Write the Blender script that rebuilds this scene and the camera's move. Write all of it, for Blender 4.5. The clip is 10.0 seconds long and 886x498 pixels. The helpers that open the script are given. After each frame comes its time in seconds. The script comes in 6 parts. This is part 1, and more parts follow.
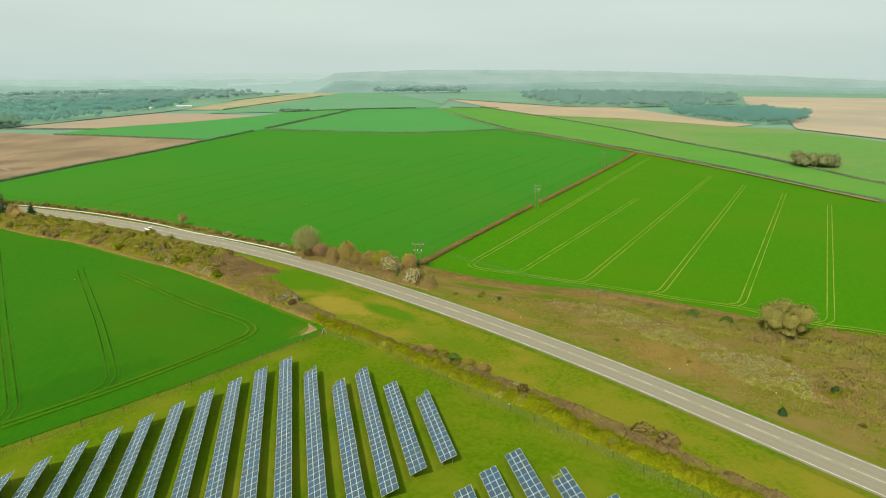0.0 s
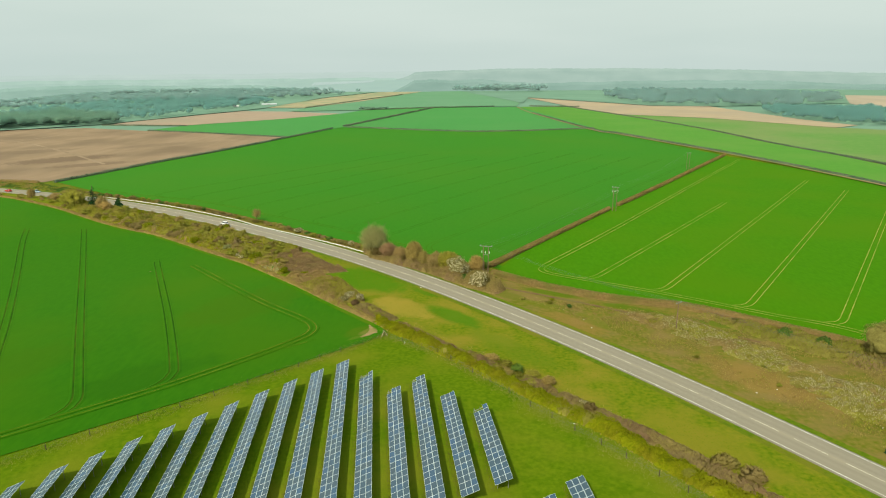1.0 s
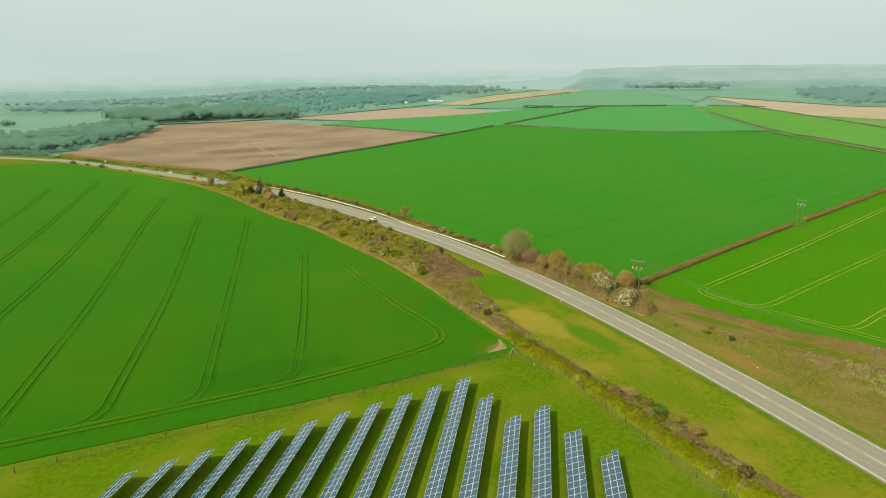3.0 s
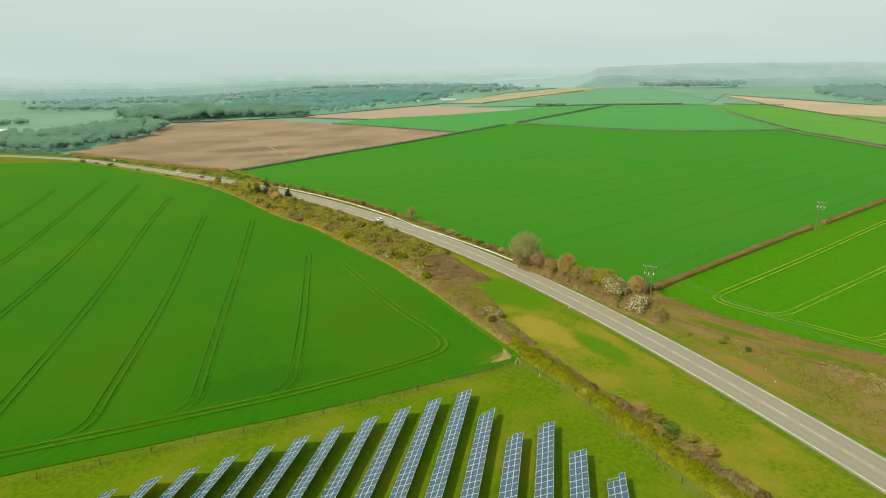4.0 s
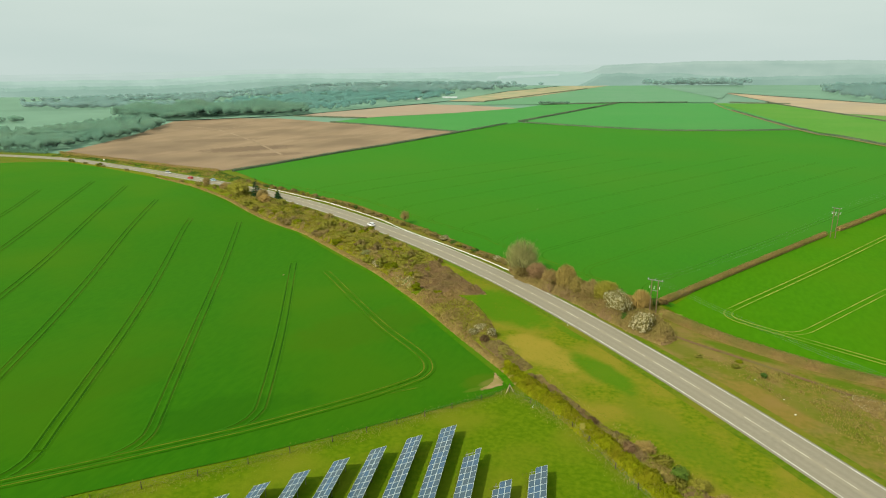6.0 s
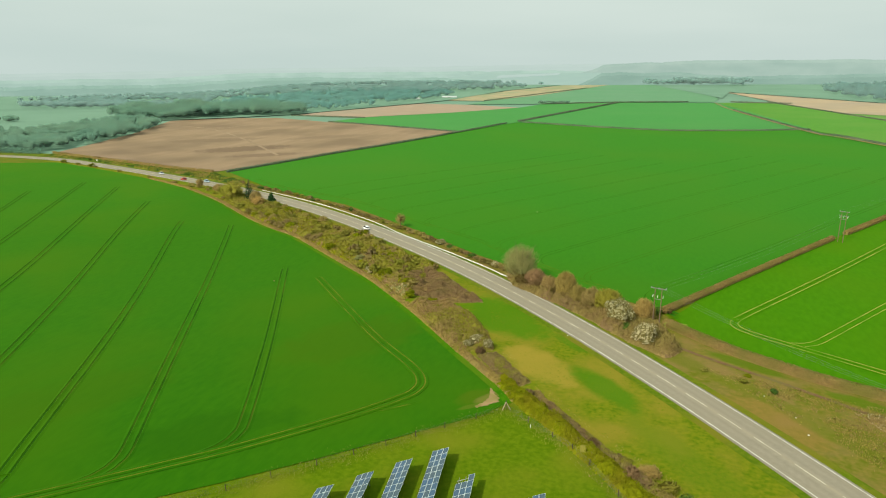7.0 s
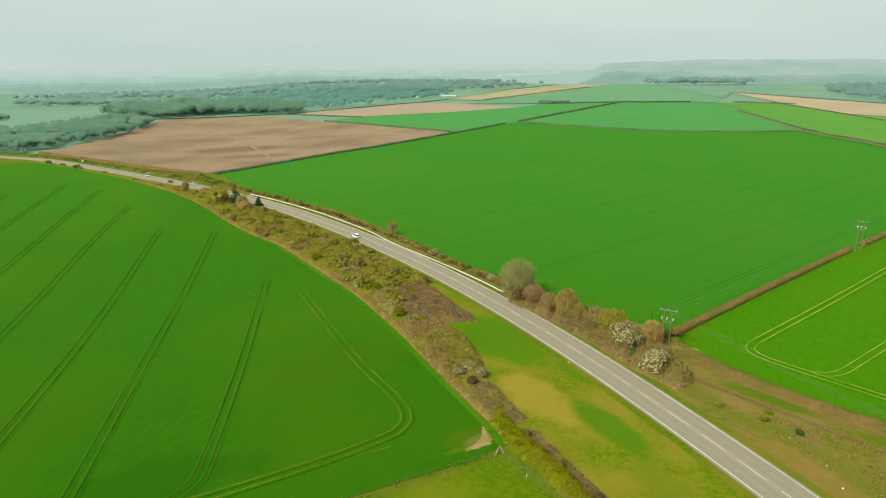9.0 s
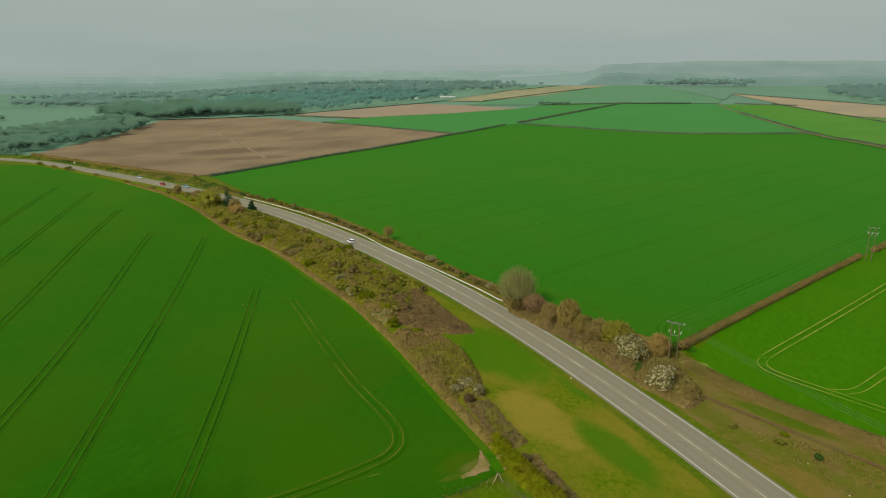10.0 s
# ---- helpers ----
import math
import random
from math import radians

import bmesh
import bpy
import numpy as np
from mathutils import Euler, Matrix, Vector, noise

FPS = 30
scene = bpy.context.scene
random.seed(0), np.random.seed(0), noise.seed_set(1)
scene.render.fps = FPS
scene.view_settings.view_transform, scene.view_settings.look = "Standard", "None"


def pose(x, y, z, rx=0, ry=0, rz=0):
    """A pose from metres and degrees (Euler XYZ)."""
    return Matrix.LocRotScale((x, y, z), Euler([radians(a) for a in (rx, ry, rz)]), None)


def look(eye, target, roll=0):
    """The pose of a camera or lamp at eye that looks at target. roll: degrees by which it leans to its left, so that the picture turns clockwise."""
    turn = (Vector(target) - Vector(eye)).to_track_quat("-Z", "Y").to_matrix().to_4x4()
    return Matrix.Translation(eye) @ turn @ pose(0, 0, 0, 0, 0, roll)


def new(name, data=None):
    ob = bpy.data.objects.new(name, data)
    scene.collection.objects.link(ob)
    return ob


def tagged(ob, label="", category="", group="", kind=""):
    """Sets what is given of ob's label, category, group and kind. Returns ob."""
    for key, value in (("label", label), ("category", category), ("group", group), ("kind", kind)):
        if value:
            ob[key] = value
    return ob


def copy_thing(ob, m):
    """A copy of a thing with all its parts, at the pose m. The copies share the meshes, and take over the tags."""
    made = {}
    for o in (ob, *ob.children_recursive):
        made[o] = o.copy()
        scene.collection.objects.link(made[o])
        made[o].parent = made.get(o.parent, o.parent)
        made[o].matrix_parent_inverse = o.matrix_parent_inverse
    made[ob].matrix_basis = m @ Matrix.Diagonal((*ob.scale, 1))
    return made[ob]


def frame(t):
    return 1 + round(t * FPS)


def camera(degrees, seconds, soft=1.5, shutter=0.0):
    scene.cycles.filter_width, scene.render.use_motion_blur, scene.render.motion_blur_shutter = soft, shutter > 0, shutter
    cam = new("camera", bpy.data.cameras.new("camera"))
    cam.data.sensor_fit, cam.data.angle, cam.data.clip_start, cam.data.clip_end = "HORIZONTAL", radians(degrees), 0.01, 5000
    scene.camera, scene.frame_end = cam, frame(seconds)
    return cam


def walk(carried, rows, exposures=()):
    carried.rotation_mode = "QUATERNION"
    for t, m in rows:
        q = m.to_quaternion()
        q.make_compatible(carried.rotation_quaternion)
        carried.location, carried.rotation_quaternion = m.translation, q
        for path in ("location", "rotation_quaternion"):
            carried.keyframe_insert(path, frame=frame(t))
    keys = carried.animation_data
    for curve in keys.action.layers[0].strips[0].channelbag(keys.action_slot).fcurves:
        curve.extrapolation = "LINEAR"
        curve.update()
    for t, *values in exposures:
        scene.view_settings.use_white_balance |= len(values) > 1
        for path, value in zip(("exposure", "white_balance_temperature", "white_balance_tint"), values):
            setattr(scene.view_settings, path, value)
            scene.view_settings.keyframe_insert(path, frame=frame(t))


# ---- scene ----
cam = camera(68.68, 10.0, soft=1.1)
PATH = [
    (0, pose(-3.94, -36.70, 58.77, 75.410, 0, -3.829) @ pose(0, 0, 0, 0, 0, 0.058)),
    (0.5, pose(-2.54, -32.96, 58.27, 75.357, 0, -0.711) @ pose(0, 0, 0, 0, 0, 0.025)),
    (1, pose(-1.20, -29.12, 57.80, 75.321, 0, 3.066) @ pose(0, 0, 0, 0, 0, -0.086)),
    (1.5, pose(-0.25, -25.32, 57.11, 75.377, 0, 6.880) @ pose(0, 0, 0, 0, 0, -0.003)),
    (2, pose(0.73, -21.54, 56.89, 75.333, 0, 10.732) @ pose(0, 0, 0, 0, 0, 0.002)),
    (2.5, pose(1.43, -18.41, 56.94, 75.300, 0, 14.540) @ pose(0, 0, 0, 0, 0, -0.006)),
    (3, pose(2.22, -15.43, 57.37, 75.156, 0, 17.448) @ pose(0, 0, 0, 0, 0, -0.118)),
    (4.5, pose(2.68, -5.02, 57.37, 74.979, 0, 18.771) @ pose(0, 0, 0, 0, 0, -0.146)),
    (5, pose(2.48, -1.41, 57.47, 74.917, 0, 18.960) @ pose(0, 0, 0, 0, 0, -0.114)),
    (5.5, pose(2.17, 2.31, 57.45, 74.859, 0, 18.951) @ pose(0, 0, 0, 0, 0, -0.083)),
    (7, pose(0.77, 13.44, 57.55, 74.740, 0, 18.951) @ pose(0, 0, 0, 0, 0, -0.054)),
    (7.5, pose(0.18, 17.08, 57.70, 74.700, 0, 18.949) @ pose(0, 0, 0, 0, 0, -0.003)),
    (8, pose(-0.40, 20.74, 57.98, 74.621, 0, 18.964) @ pose(0, 0, 0, 0, 0, 0.035)),
    (8.5, pose(-1.09, 24.51, 57.80, 74.680, 0, 18.941) @ pose(0, 0, 0, 0, 0, 0.079)),
    (9, pose(-1.84, 28.23, 58.11, 74.600, 0, 18.932) @ pose(0, 0, 0, 0, 0, 0.130)),
    (9.5, pose(-2.78, 32.23, 57.93, 74.643, 0, 18.895) @ pose(0, 0, 0, 0, 0, 0.166)),
    (10, pose(-3.63, 35.91, 57.88, 74.694, 0, 18.883) @ pose(0, 0, 0, 0, 0, 0.219)),
]
walk(cam, PATH, exposures=((0.0, 0.0), (9.5, 0.0), (9.6, -0.1), (9.7, -0.22), (9.8, -0.39), (9.9, -0.58), (10.0, -0.75)))

# ---- world, sun, exposure ----
SUN_FROM = Vector((-0.50, -0.86, 0.94)).normalized()
world = bpy.data.worlds.new("hazy_sky")
scene.world = world
world.use_nodes = True
wt = world.node_tree
wt.nodes.clear()
w_out = wt.nodes.new("ShaderNodeOutputWorld")
w_sky = wt.nodes.new("ShaderNodeTexSky")
w_sky.sky_type = "NISHITA"
w_sky.sun_disc = False
w_sky.sun_elevation = math.asin(SUN_FROM.z)
w_sky.sun_rotation = math.atan2(SUN_FROM.x, SUN_FROM.y)
w_sky.air_density, w_sky.dust_density, w_sky.ozone_density = 2.0, 8.0, 1.0
w_skybg = wt.nodes.new("ShaderNodeBackground")
w_skybg.inputs["Strength"].default_value = 0.03
w_haze = wt.nodes.new("ShaderNodeBackground")
w_haze.inputs["Strength"].default_value = 0.97
w_tc = wt.nodes.new("ShaderNodeTexCoord")
w_map = wt.nodes.new("ShaderNodeMapping")
w_map.inputs["Scale"].default_value = (1.0, 1.0, 7.0)
w_noise = wt.nodes.new("ShaderNodeTexNoise")
w_noise.inputs["Scale"].default_value = 1.6
w_noise.inputs["Detail"].default_value = 3.0
w_ramp = wt.nodes.new("ShaderNodeValToRGB")
w_ramp.color_ramp.elements[0].position, w_ramp.color_ramp.elements[1].position = 0.3, 0.72
w_ramp.color_ramp.elements[0].color = (0.535, 0.66, 0.62, 1)
w_ramp.color_ramp.elements[1].color = (0.62, 0.73, 0.685, 1)
w_add = wt.nodes.new("ShaderNodeAddShader")
wt.links.new(w_tc.outputs["Generated"], w_map.inputs["Vector"])
wt.links.new(w_map.outputs["Vector"], w_noise.inputs["Vector"])
wt.links.new(w_noise.outputs["Fac"], w_ramp.inputs["Fac"])
wt.links.new(w_ramp.outputs["Color"], w_haze.inputs["Color"])
wt.links.new(w_sky.outputs["Color"], w_skybg.inputs["Color"])
wt.links.new(w_skybg.outputs[0], w_add.inputs[0])
wt.links.new(w_haze.outputs[0], w_add.inputs[1])
wt.links.new(w_add.outputs[0], w_out.inputs["Surface"])

sun_data = bpy.data.lights.new("sun", "SUN")
sun_data.energy, sun_data.angle, sun_data.color = 4.25, radians(3.0), (1.0, 0.945, 0.80)
sun = new("sun", sun_data)
sun.matrix_world = look(SUN_FROM * 300, (0, 0, 0))


# ---- materials ----
def surface(name, a, b, scale=1.0, big=None, big_scale=0.03, rough=0.9, bump=0.0, bump_scale=None, sheen=0.0, vary=0.0, spec=0.3, metal=0.0, stretch=None, detail=5.0, through_light=0.0, island=0.0, speckle=None, tint=(0.45, 1.0, 0.5), gaps=0.0):
    """A rough surface: colours a and b in grain of that scale, big: a third colour in wide patches, vary: how much copies differ in brightness."""
    m = bpy.data.materials.new(name)
    m.use_nodes = True
    nt = m.node_tree
    p = nt.nodes["Principled BSDF"]
    p.inputs["Roughness"].default_value = rough
    p.inputs["Metallic"].default_value = metal
    p.inputs["Specular IOR Level"].default_value = spec
    # sheen pales fields seen at flat angles, standing in for haze
    if sheen:
        p.inputs["Sheen Weight"].default_value = sheen
        p.inputs["Sheen Roughness"].default_value = 0.4
        p.inputs["Sheen Tint"].default_value = (*tint, 1)
    tc = nt.nodes.new("ShaderNodeTexCoord")
    where = tc.outputs["Object"]
    if stretch:
        mp = nt.nodes.new("ShaderNodeMapping")
        mp.inputs["Rotation"].default_value = (0, 0, stretch[0])
        mp.inputs["Scale"].default_value = (1, stretch[1], 1)
        nt.links.new(where, mp.inputs["Vector"])
        where = mp.outputs["Vector"]
    n1 = nt.nodes.new("ShaderNodeTexNoise")
    n1.inputs["Scale"].default_value, n1.inputs["Detail"].default_value = scale, detail
    nt.links.new(where, n1.inputs["Vector"])
    r1 = nt.nodes.new("ShaderNodeMapRange")
    r1.inputs["From Min"].default_value, r1.inputs["From Max"].default_value = 0.33, 0.67
    nt.links.new(n1.outputs["Fac"], r1.inputs["Value"])
    mix = nt.nodes.new("ShaderNodeMix")
    mix.data_type = "RGBA"
    mix.inputs[6].default_value, mix.inputs[7].default_value = (*a, 1), (*b, 1)
    nt.links.new(r1.outputs["Result"], mix.inputs[0])
    colour = mix.outputs[2]
    if big:
        n2 = nt.nodes.new("ShaderNodeTexNoise")
        n2.inputs["Scale"].default_value, n2.inputs["Detail"].default_value = big_scale, 3.0
        nt.links.new(tc.outputs["Object"], n2.inputs["Vector"])
        r2 = nt.nodes.new("ShaderNodeMapRange")
        r2.inputs["From Min"].default_value, r2.inputs["From Max"].default_value = 0.42, 0.68
        nt.links.new(n2.outputs["Fac"], r2.inputs["Value"])
        mix2 = nt.nodes.new("ShaderNodeMix")
        mix2.data_type = "RGBA"
        nt.links.new(r2.outputs["Result"], mix2.inputs[0])
        nt.links.new(colour, mix2.inputs[6])
        mix2.inputs[7].default_value = (*big, 1)
        colour = mix2.outputs[2]
    if vary:
        oi = nt.nodes.new("ShaderNodeObjectInfo")
        hs = nt.nodes.new("ShaderNodeHueSaturation")
        rv = nt.nodes.new("ShaderNodeMapRange")
        rv.inputs["To Min"].default_value, rv.inputs["To Max"].default_value = 1 - vary, 1 + vary
        nt.links.new(oi.outputs["Random"], rv.inputs["Value"])
        nt.links.new(rv.outputs["Result"], hs.inputs["Value"])
        rh = nt.nodes.new("ShaderNodeMapRange")
        rh.inputs["To Min"].default_value, rh.inputs["To Max"].default_value = 0.5 + vary * 0.09, 0.5 - vary * 0.09
        nt.links.new(oi.outputs["Random"], rh.inputs["Value"])
        nt.links.new(rh.outputs["Result"], hs.inputs["Hue"])
        nt.links.new(colour, hs.inputs["Color"])
        colour = hs.outputs["Color"]
    if island or speckle:
        ge = nt.nodes.new("ShaderNodeNewGeometry")
        if island:
            ri = nt.nodes.new("ShaderNodeMapRange")
            ri.inputs["To Min"].default_value, ri.inputs["To Max"].default_value = 1 - island, 1 + island
            nt.links.new(ge.outputs["Random Per Island"], ri.inputs["Value"])
            hi = nt.nodes.new("ShaderNodeHueSaturation")
            nt.links.new(ri.outputs["Result"], hi.inputs["Value"])
            nt.links.new(colour, hi.inputs["Color"])
            colour = hi.outputs["Color"]
        if speckle:
            gt = nt.nodes.new("ShaderNodeMath")
            gt.operation = "LESS_THAN"
            gt.inputs[1].default_value = speckle[1]
            nt.links.new(ge.outputs["Random Per Island"], gt.inputs[0])
            mk = nt.nodes.new("ShaderNodeMix")
            mk.data_type = "RGBA"
            nt.links.new(gt.outputs[0], mk.inputs[0])
            nt.links.new(colour, mk.inputs[6])
            mk.inputs[7].default_value = (*speckle[0], 1)
            colour = mk.outputs[2]
    nt.links.new(colour, p.inputs["Base Color"])
    if through_light:
        tr = nt.nodes.new("ShaderNodeBsdfTranslucent")
        ms = nt.nodes.new("ShaderNodeMixShader")
        ms.inputs[0].default_value = through_light
        nt.links.new(colour, tr.inputs["Color"])
        nt.links.new(p.outputs[0], ms.inputs[1])
        nt.links.new(tr.outputs[0], ms.inputs[2])
        out = ms.outputs[0]
        if gaps:
            tp, mg = nt.nodes.new("ShaderNodeBsdfTransparent"), nt.nodes.new("ShaderNodeMixShader")
            mg.inputs[0].default_value = gaps
            nt.links.new(out, mg.inputs[1])
            nt.links.new(tp.outputs[0], mg.inputs[2])
            out = mg.outputs[0]
        nt.links.new(out, nt.nodes["Material Output"].inputs["Surface"])
    if bump:
        n3 = nt.nodes.new("ShaderNodeTexNoise")
        n3.inputs["Scale"].default_value, n3.inputs["Detail"].default_value = bump_scale or scale * 2, 4.0
        nt.links.new(where, n3.inputs["Vector"])
        bp = nt.nodes.new("ShaderNodeBump")
        bp.inputs["Strength"].default_value, bp.inputs["Distance"].default_value = 1.0, bump
        nt.links.new(n3.outputs["Fac"], bp.inputs["Height"])
        nt.links.new(bp.outputs["Normal"], p.inputs["Normal"])
    return m


def blots(m, spots):
    """Adds patches to a surface: rows of (x, y, radius along, radius across, turn in degrees, colour, strength), ragged at the rim."""
    nt = m.node_tree
    p = nt.nodes["Principled BSDF"]
    link = p.inputs["Base Color"].links[0]
    colour = link.from_socket
    tc = nt.nodes.new("ShaderNodeTexCoord")
    for x, y, ra, rb, turn, c, strength in spots:
        mp = nt.nodes.new("ShaderNodeMapping")
        mp.vector_type = "TEXTURE"
        mp.inputs["Location"].default_value = (x, y, -6)
        mp.inputs["Rotation"].default_value = (0, 0, radians(turn))
        mp.inputs["Scale"].default_value = (ra, rb, 60)
        nz = nt.nodes.new("ShaderNodeTexNoise")
        nz.inputs["Scale"].default_value, nz.inputs["Detail"].default_value = 0.22, 6.0
        nt.links.new(tc.outputs["Object"], nz.inputs["Vector"])
        nt.links.new(tc.outputs["Object"], mp.inputs["Vector"])
        gr = nt.nodes.new("ShaderNodeTexGradient")
        gr.gradient_type = "SPHERICAL"
        nt.links.new(mp.outputs["Vector"], gr.inputs["Vector"])
        ad = nt.nodes.new("ShaderNodeMath")
        ad.operation = "ADD"
        nt.links.new(gr.outputs["Fac"], ad.inputs[0])
        nt.links.new(nz.outputs["Fac"], ad.inputs[1])
        rg = nt.nodes.new("ShaderNodeMapRange")
        rg.interpolation_type = "SMOOTHSTEP"
        rg.inputs["From Min"].default_value, rg.inputs["From Max"].default_value = 0.58, 1.05
        rg.inputs["To Max"].default_value = strength
        nt.links.new(ad.outputs[0], rg.inputs["Value"])
        rim = nt.nodes.new("ShaderNodeMapRange")
        rim.interpolation_type = "SMOOTHSTEP"
        rim.inputs["From Max"].default_value = 0.3
        nt.links.new(gr.outputs["Fac"], rim.inputs["Value"])
        both = nt.nodes.new("ShaderNodeMath")
        both.operation = "MULTIPLY"
        nt.links.new(rg.outputs["Result"], both.inputs[0])
        nt.links.new(rim.outputs["Result"], both.inputs[1])
        mx = nt.nodes.new("ShaderNodeMix")
        mx.data_type = "RGBA"
        nt.links.new(both.outputs[0], mx.inputs[0])
        nt.links.new(colour, mx.inputs[6])
        mx.inputs[7].default_value = (*c, 1)
        colour = mx.outputs[2]
    nt.links.new(colour, p.inputs["Base Color"])


def plain(name, c, rough=0.5, metal=0.0, spec=0.5):
    return surface(name, tuple(v * 0.9 for v in c), tuple(min(1, v * 1.1) for v in c), 3.0, rough=rough, metal=metal, spec=spec)


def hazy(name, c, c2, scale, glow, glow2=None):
    """Far-off country of the backdrop; the haze in front of it is painted as emission."""
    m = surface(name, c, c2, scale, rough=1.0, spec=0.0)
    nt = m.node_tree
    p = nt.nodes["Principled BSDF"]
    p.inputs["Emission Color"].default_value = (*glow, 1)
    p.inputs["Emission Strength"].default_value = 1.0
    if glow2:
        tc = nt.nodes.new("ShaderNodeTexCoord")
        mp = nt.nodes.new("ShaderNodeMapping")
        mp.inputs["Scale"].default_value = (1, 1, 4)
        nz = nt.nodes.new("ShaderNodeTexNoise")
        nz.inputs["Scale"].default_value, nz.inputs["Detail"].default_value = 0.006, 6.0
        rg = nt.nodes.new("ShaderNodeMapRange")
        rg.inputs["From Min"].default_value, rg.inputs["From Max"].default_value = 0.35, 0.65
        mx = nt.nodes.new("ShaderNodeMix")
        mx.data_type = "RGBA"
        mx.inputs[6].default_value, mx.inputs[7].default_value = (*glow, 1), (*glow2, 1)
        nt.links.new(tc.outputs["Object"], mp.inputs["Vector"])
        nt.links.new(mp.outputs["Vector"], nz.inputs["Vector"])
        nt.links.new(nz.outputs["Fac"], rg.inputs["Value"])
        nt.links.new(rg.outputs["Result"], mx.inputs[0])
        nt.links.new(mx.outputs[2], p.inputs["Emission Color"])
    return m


GRASS = surface("mown_grass", (0.0609, 0.1172, 0.0020), (0.0966, 0.1475, 0.0040), 1.1, big=(0.1323, 0.1515, 0.0090), big_scale=0.06, bump=0.06, spec=0.01, detail=10.0)
VERGE = surface("rough_verge", (0.0718, 0.1258, 0.0029), (0.1469, 0.1608, 0.0076), 1.1, big=(0.1796, 0.1608, 0.0152), big_scale=0.11, bump=0.1, spec=0.02, detail=10.0)
VERGE_BANK = surface("dry_bank_grass", (0.0933, 0.1142, 0.0080), (0.1696, 0.1346, 0.0260), 0.9, big=(0.1760, 0.1285, 0.0380), big_scale=0.13, bump=0.12, spec=0.02, detail=10.0)
CROP = surface("young_wheat", (0.0169, 0.0902, 0.0011), (0.0231, 0.1038, 0.0013), 0.8, big=(0.0338, 0.1015, 0.0011), big_scale=0.02, bump=0.02, spec=0.01, sheen=0.19, tint=(0.35, 1.0, 0.12), stretch=(0.53, 0.4))
CROP_M = surface("yellowish_young_wheat", (0.0363, 0.1395, 0.0009), (0.0473, 0.1594, 0.0014), 0.8, big=(0.0550, 0.1495, 0.0014), big_scale=0.018, bump=0.03, spec=0.01, sheen=0.06, tint=(0.4, 1.0, 0.15), stretch=(-0.58, 0.4))
CROP_MAIN = surface("wheat_of_large_field", (0.0198, 0.1156, 0.0016), (0.0247, 0.1293, 0.0018), 0.7, big=(0.0327, 0.1225, 0.0016), big_scale=0.009, bump=0.02, sheen=0.2, tint=(0.33, 1.0, 0.22), spec=0.01, stretch=(0.53, 0.4))
# the blue in this green is distance haze painted into the base colour
CROP_FAR = surface("haze_tinted_wheat", (0.0297, 0.1650, 0.0180), (0.0352, 0.1826, 0.0207), 0.2, big=(0.0418, 0.1760, 0.0234), big_scale=0.01, sheen=0.2, spec=0.05)
CROP_BRIGHT = surface("bright_grass_ley", (0.060, 0.190, 0.010), (0.074, 0.212, 0.014), 0.2, big=(0.09, 0.205, 0.02), big_scale=0.012, sheen=0.1, spec=0.05)
# hilltop green greyed and paled by painted haze
CROP_GREY = surface("haze_greyed_pasture", (0.092, 0.200, 0.105), (0.108, 0.220, 0.118), 0.1, big=(0.085, 0.206, 0.098), big_scale=0.008, sheen=0.15, spec=0.1)
PASTURE = surface("yellowish_pasture", (0.080, 0.190, 0.022), (0.105, 0.206, 0.032), 0.15, big=(0.165, 0.195, 0.06), big_scale=0.006, sheen=0.1, spec=0.1)
SOIL = surface("bare_ploughland", (0.231, 0.164, 0.0941), (0.265, 0.189, 0.1134), 0.12, big=(0.172, 0.122, 0.0714), big_scale=0.016, bump=0.15, spec=0.1, stretch=(0.9, 0.15))
SOIL_TRACK = surface("trodden_ploughland", (0.256, 0.186, 0.1134), (0.290, 0.214, 0.1344), 0.1, big=(0.210, 0.151, 0.0882), big_scale=0.03, spec=0.1)
SOIL_FAR = surface("reddish_ploughland", (0.302, 0.214, 0.1470), (0.328, 0.239, 0.1680), 0.08, big=(0.277, 0.218, 0.1512), big_scale=0.01, sheen=0.05, spec=0.1)
SOIL_ORANGE = surface("sandy_ploughland", (0.336, 0.252, 0.1554), (0.378, 0.286, 0.1806), 0.06, big=(0.302, 0.239, 0.1680), big_scale=0.01, sheen=0.05, spec=0.1)
SOIL_PALE = surface("pale_bare_soil", (0.34, 0.265, 0.185), (0.39, 0.305, 0.215), 0.02, big=(0.29, 0.245, 0.185), big_scale=0.005, sheen=0.05, spec=0.1, stretch=(0.5, 0.25))
SOIL_TAN = surface("pale_stubble", (0.30, 0.245, 0.14), (0.35, 0.285, 0.165), 0.04, big=(0.20, 0.245, 0.13), big_scale=0.02, sheen=0.05, spec=0.1, stretch=(0.4, 0.2))
# valley green with the haze painted in
PASTURE_FAR = surface("haze_tinted_pasture", (0.1306, 0.2318, 0.1610), (0.1500, 0.2554, 0.1780), 0.012, big=(0.1150, 0.2081, 0.1432), big_scale=0.004, sheen=0.05, spec=0.1)
TRACK = surface("wheel_track_soil", (0.2180, 0.2286, 0.0305), (0.2888, 0.2792, 0.0608), 0.9, big=(0.1120, 0.2026, 0.0152), big_scale=0.12, bump=0.05, spec=0.05)
TRACK_LEFT = surface("half_grown_track", (0.0744, 0.1152, 0.0054), (0.1253, 0.1389, 0.0140), 0.9, big=(0.0309, 0.0899, 0.0023), big_scale=0.10, bump=0.05, spec=0.02)
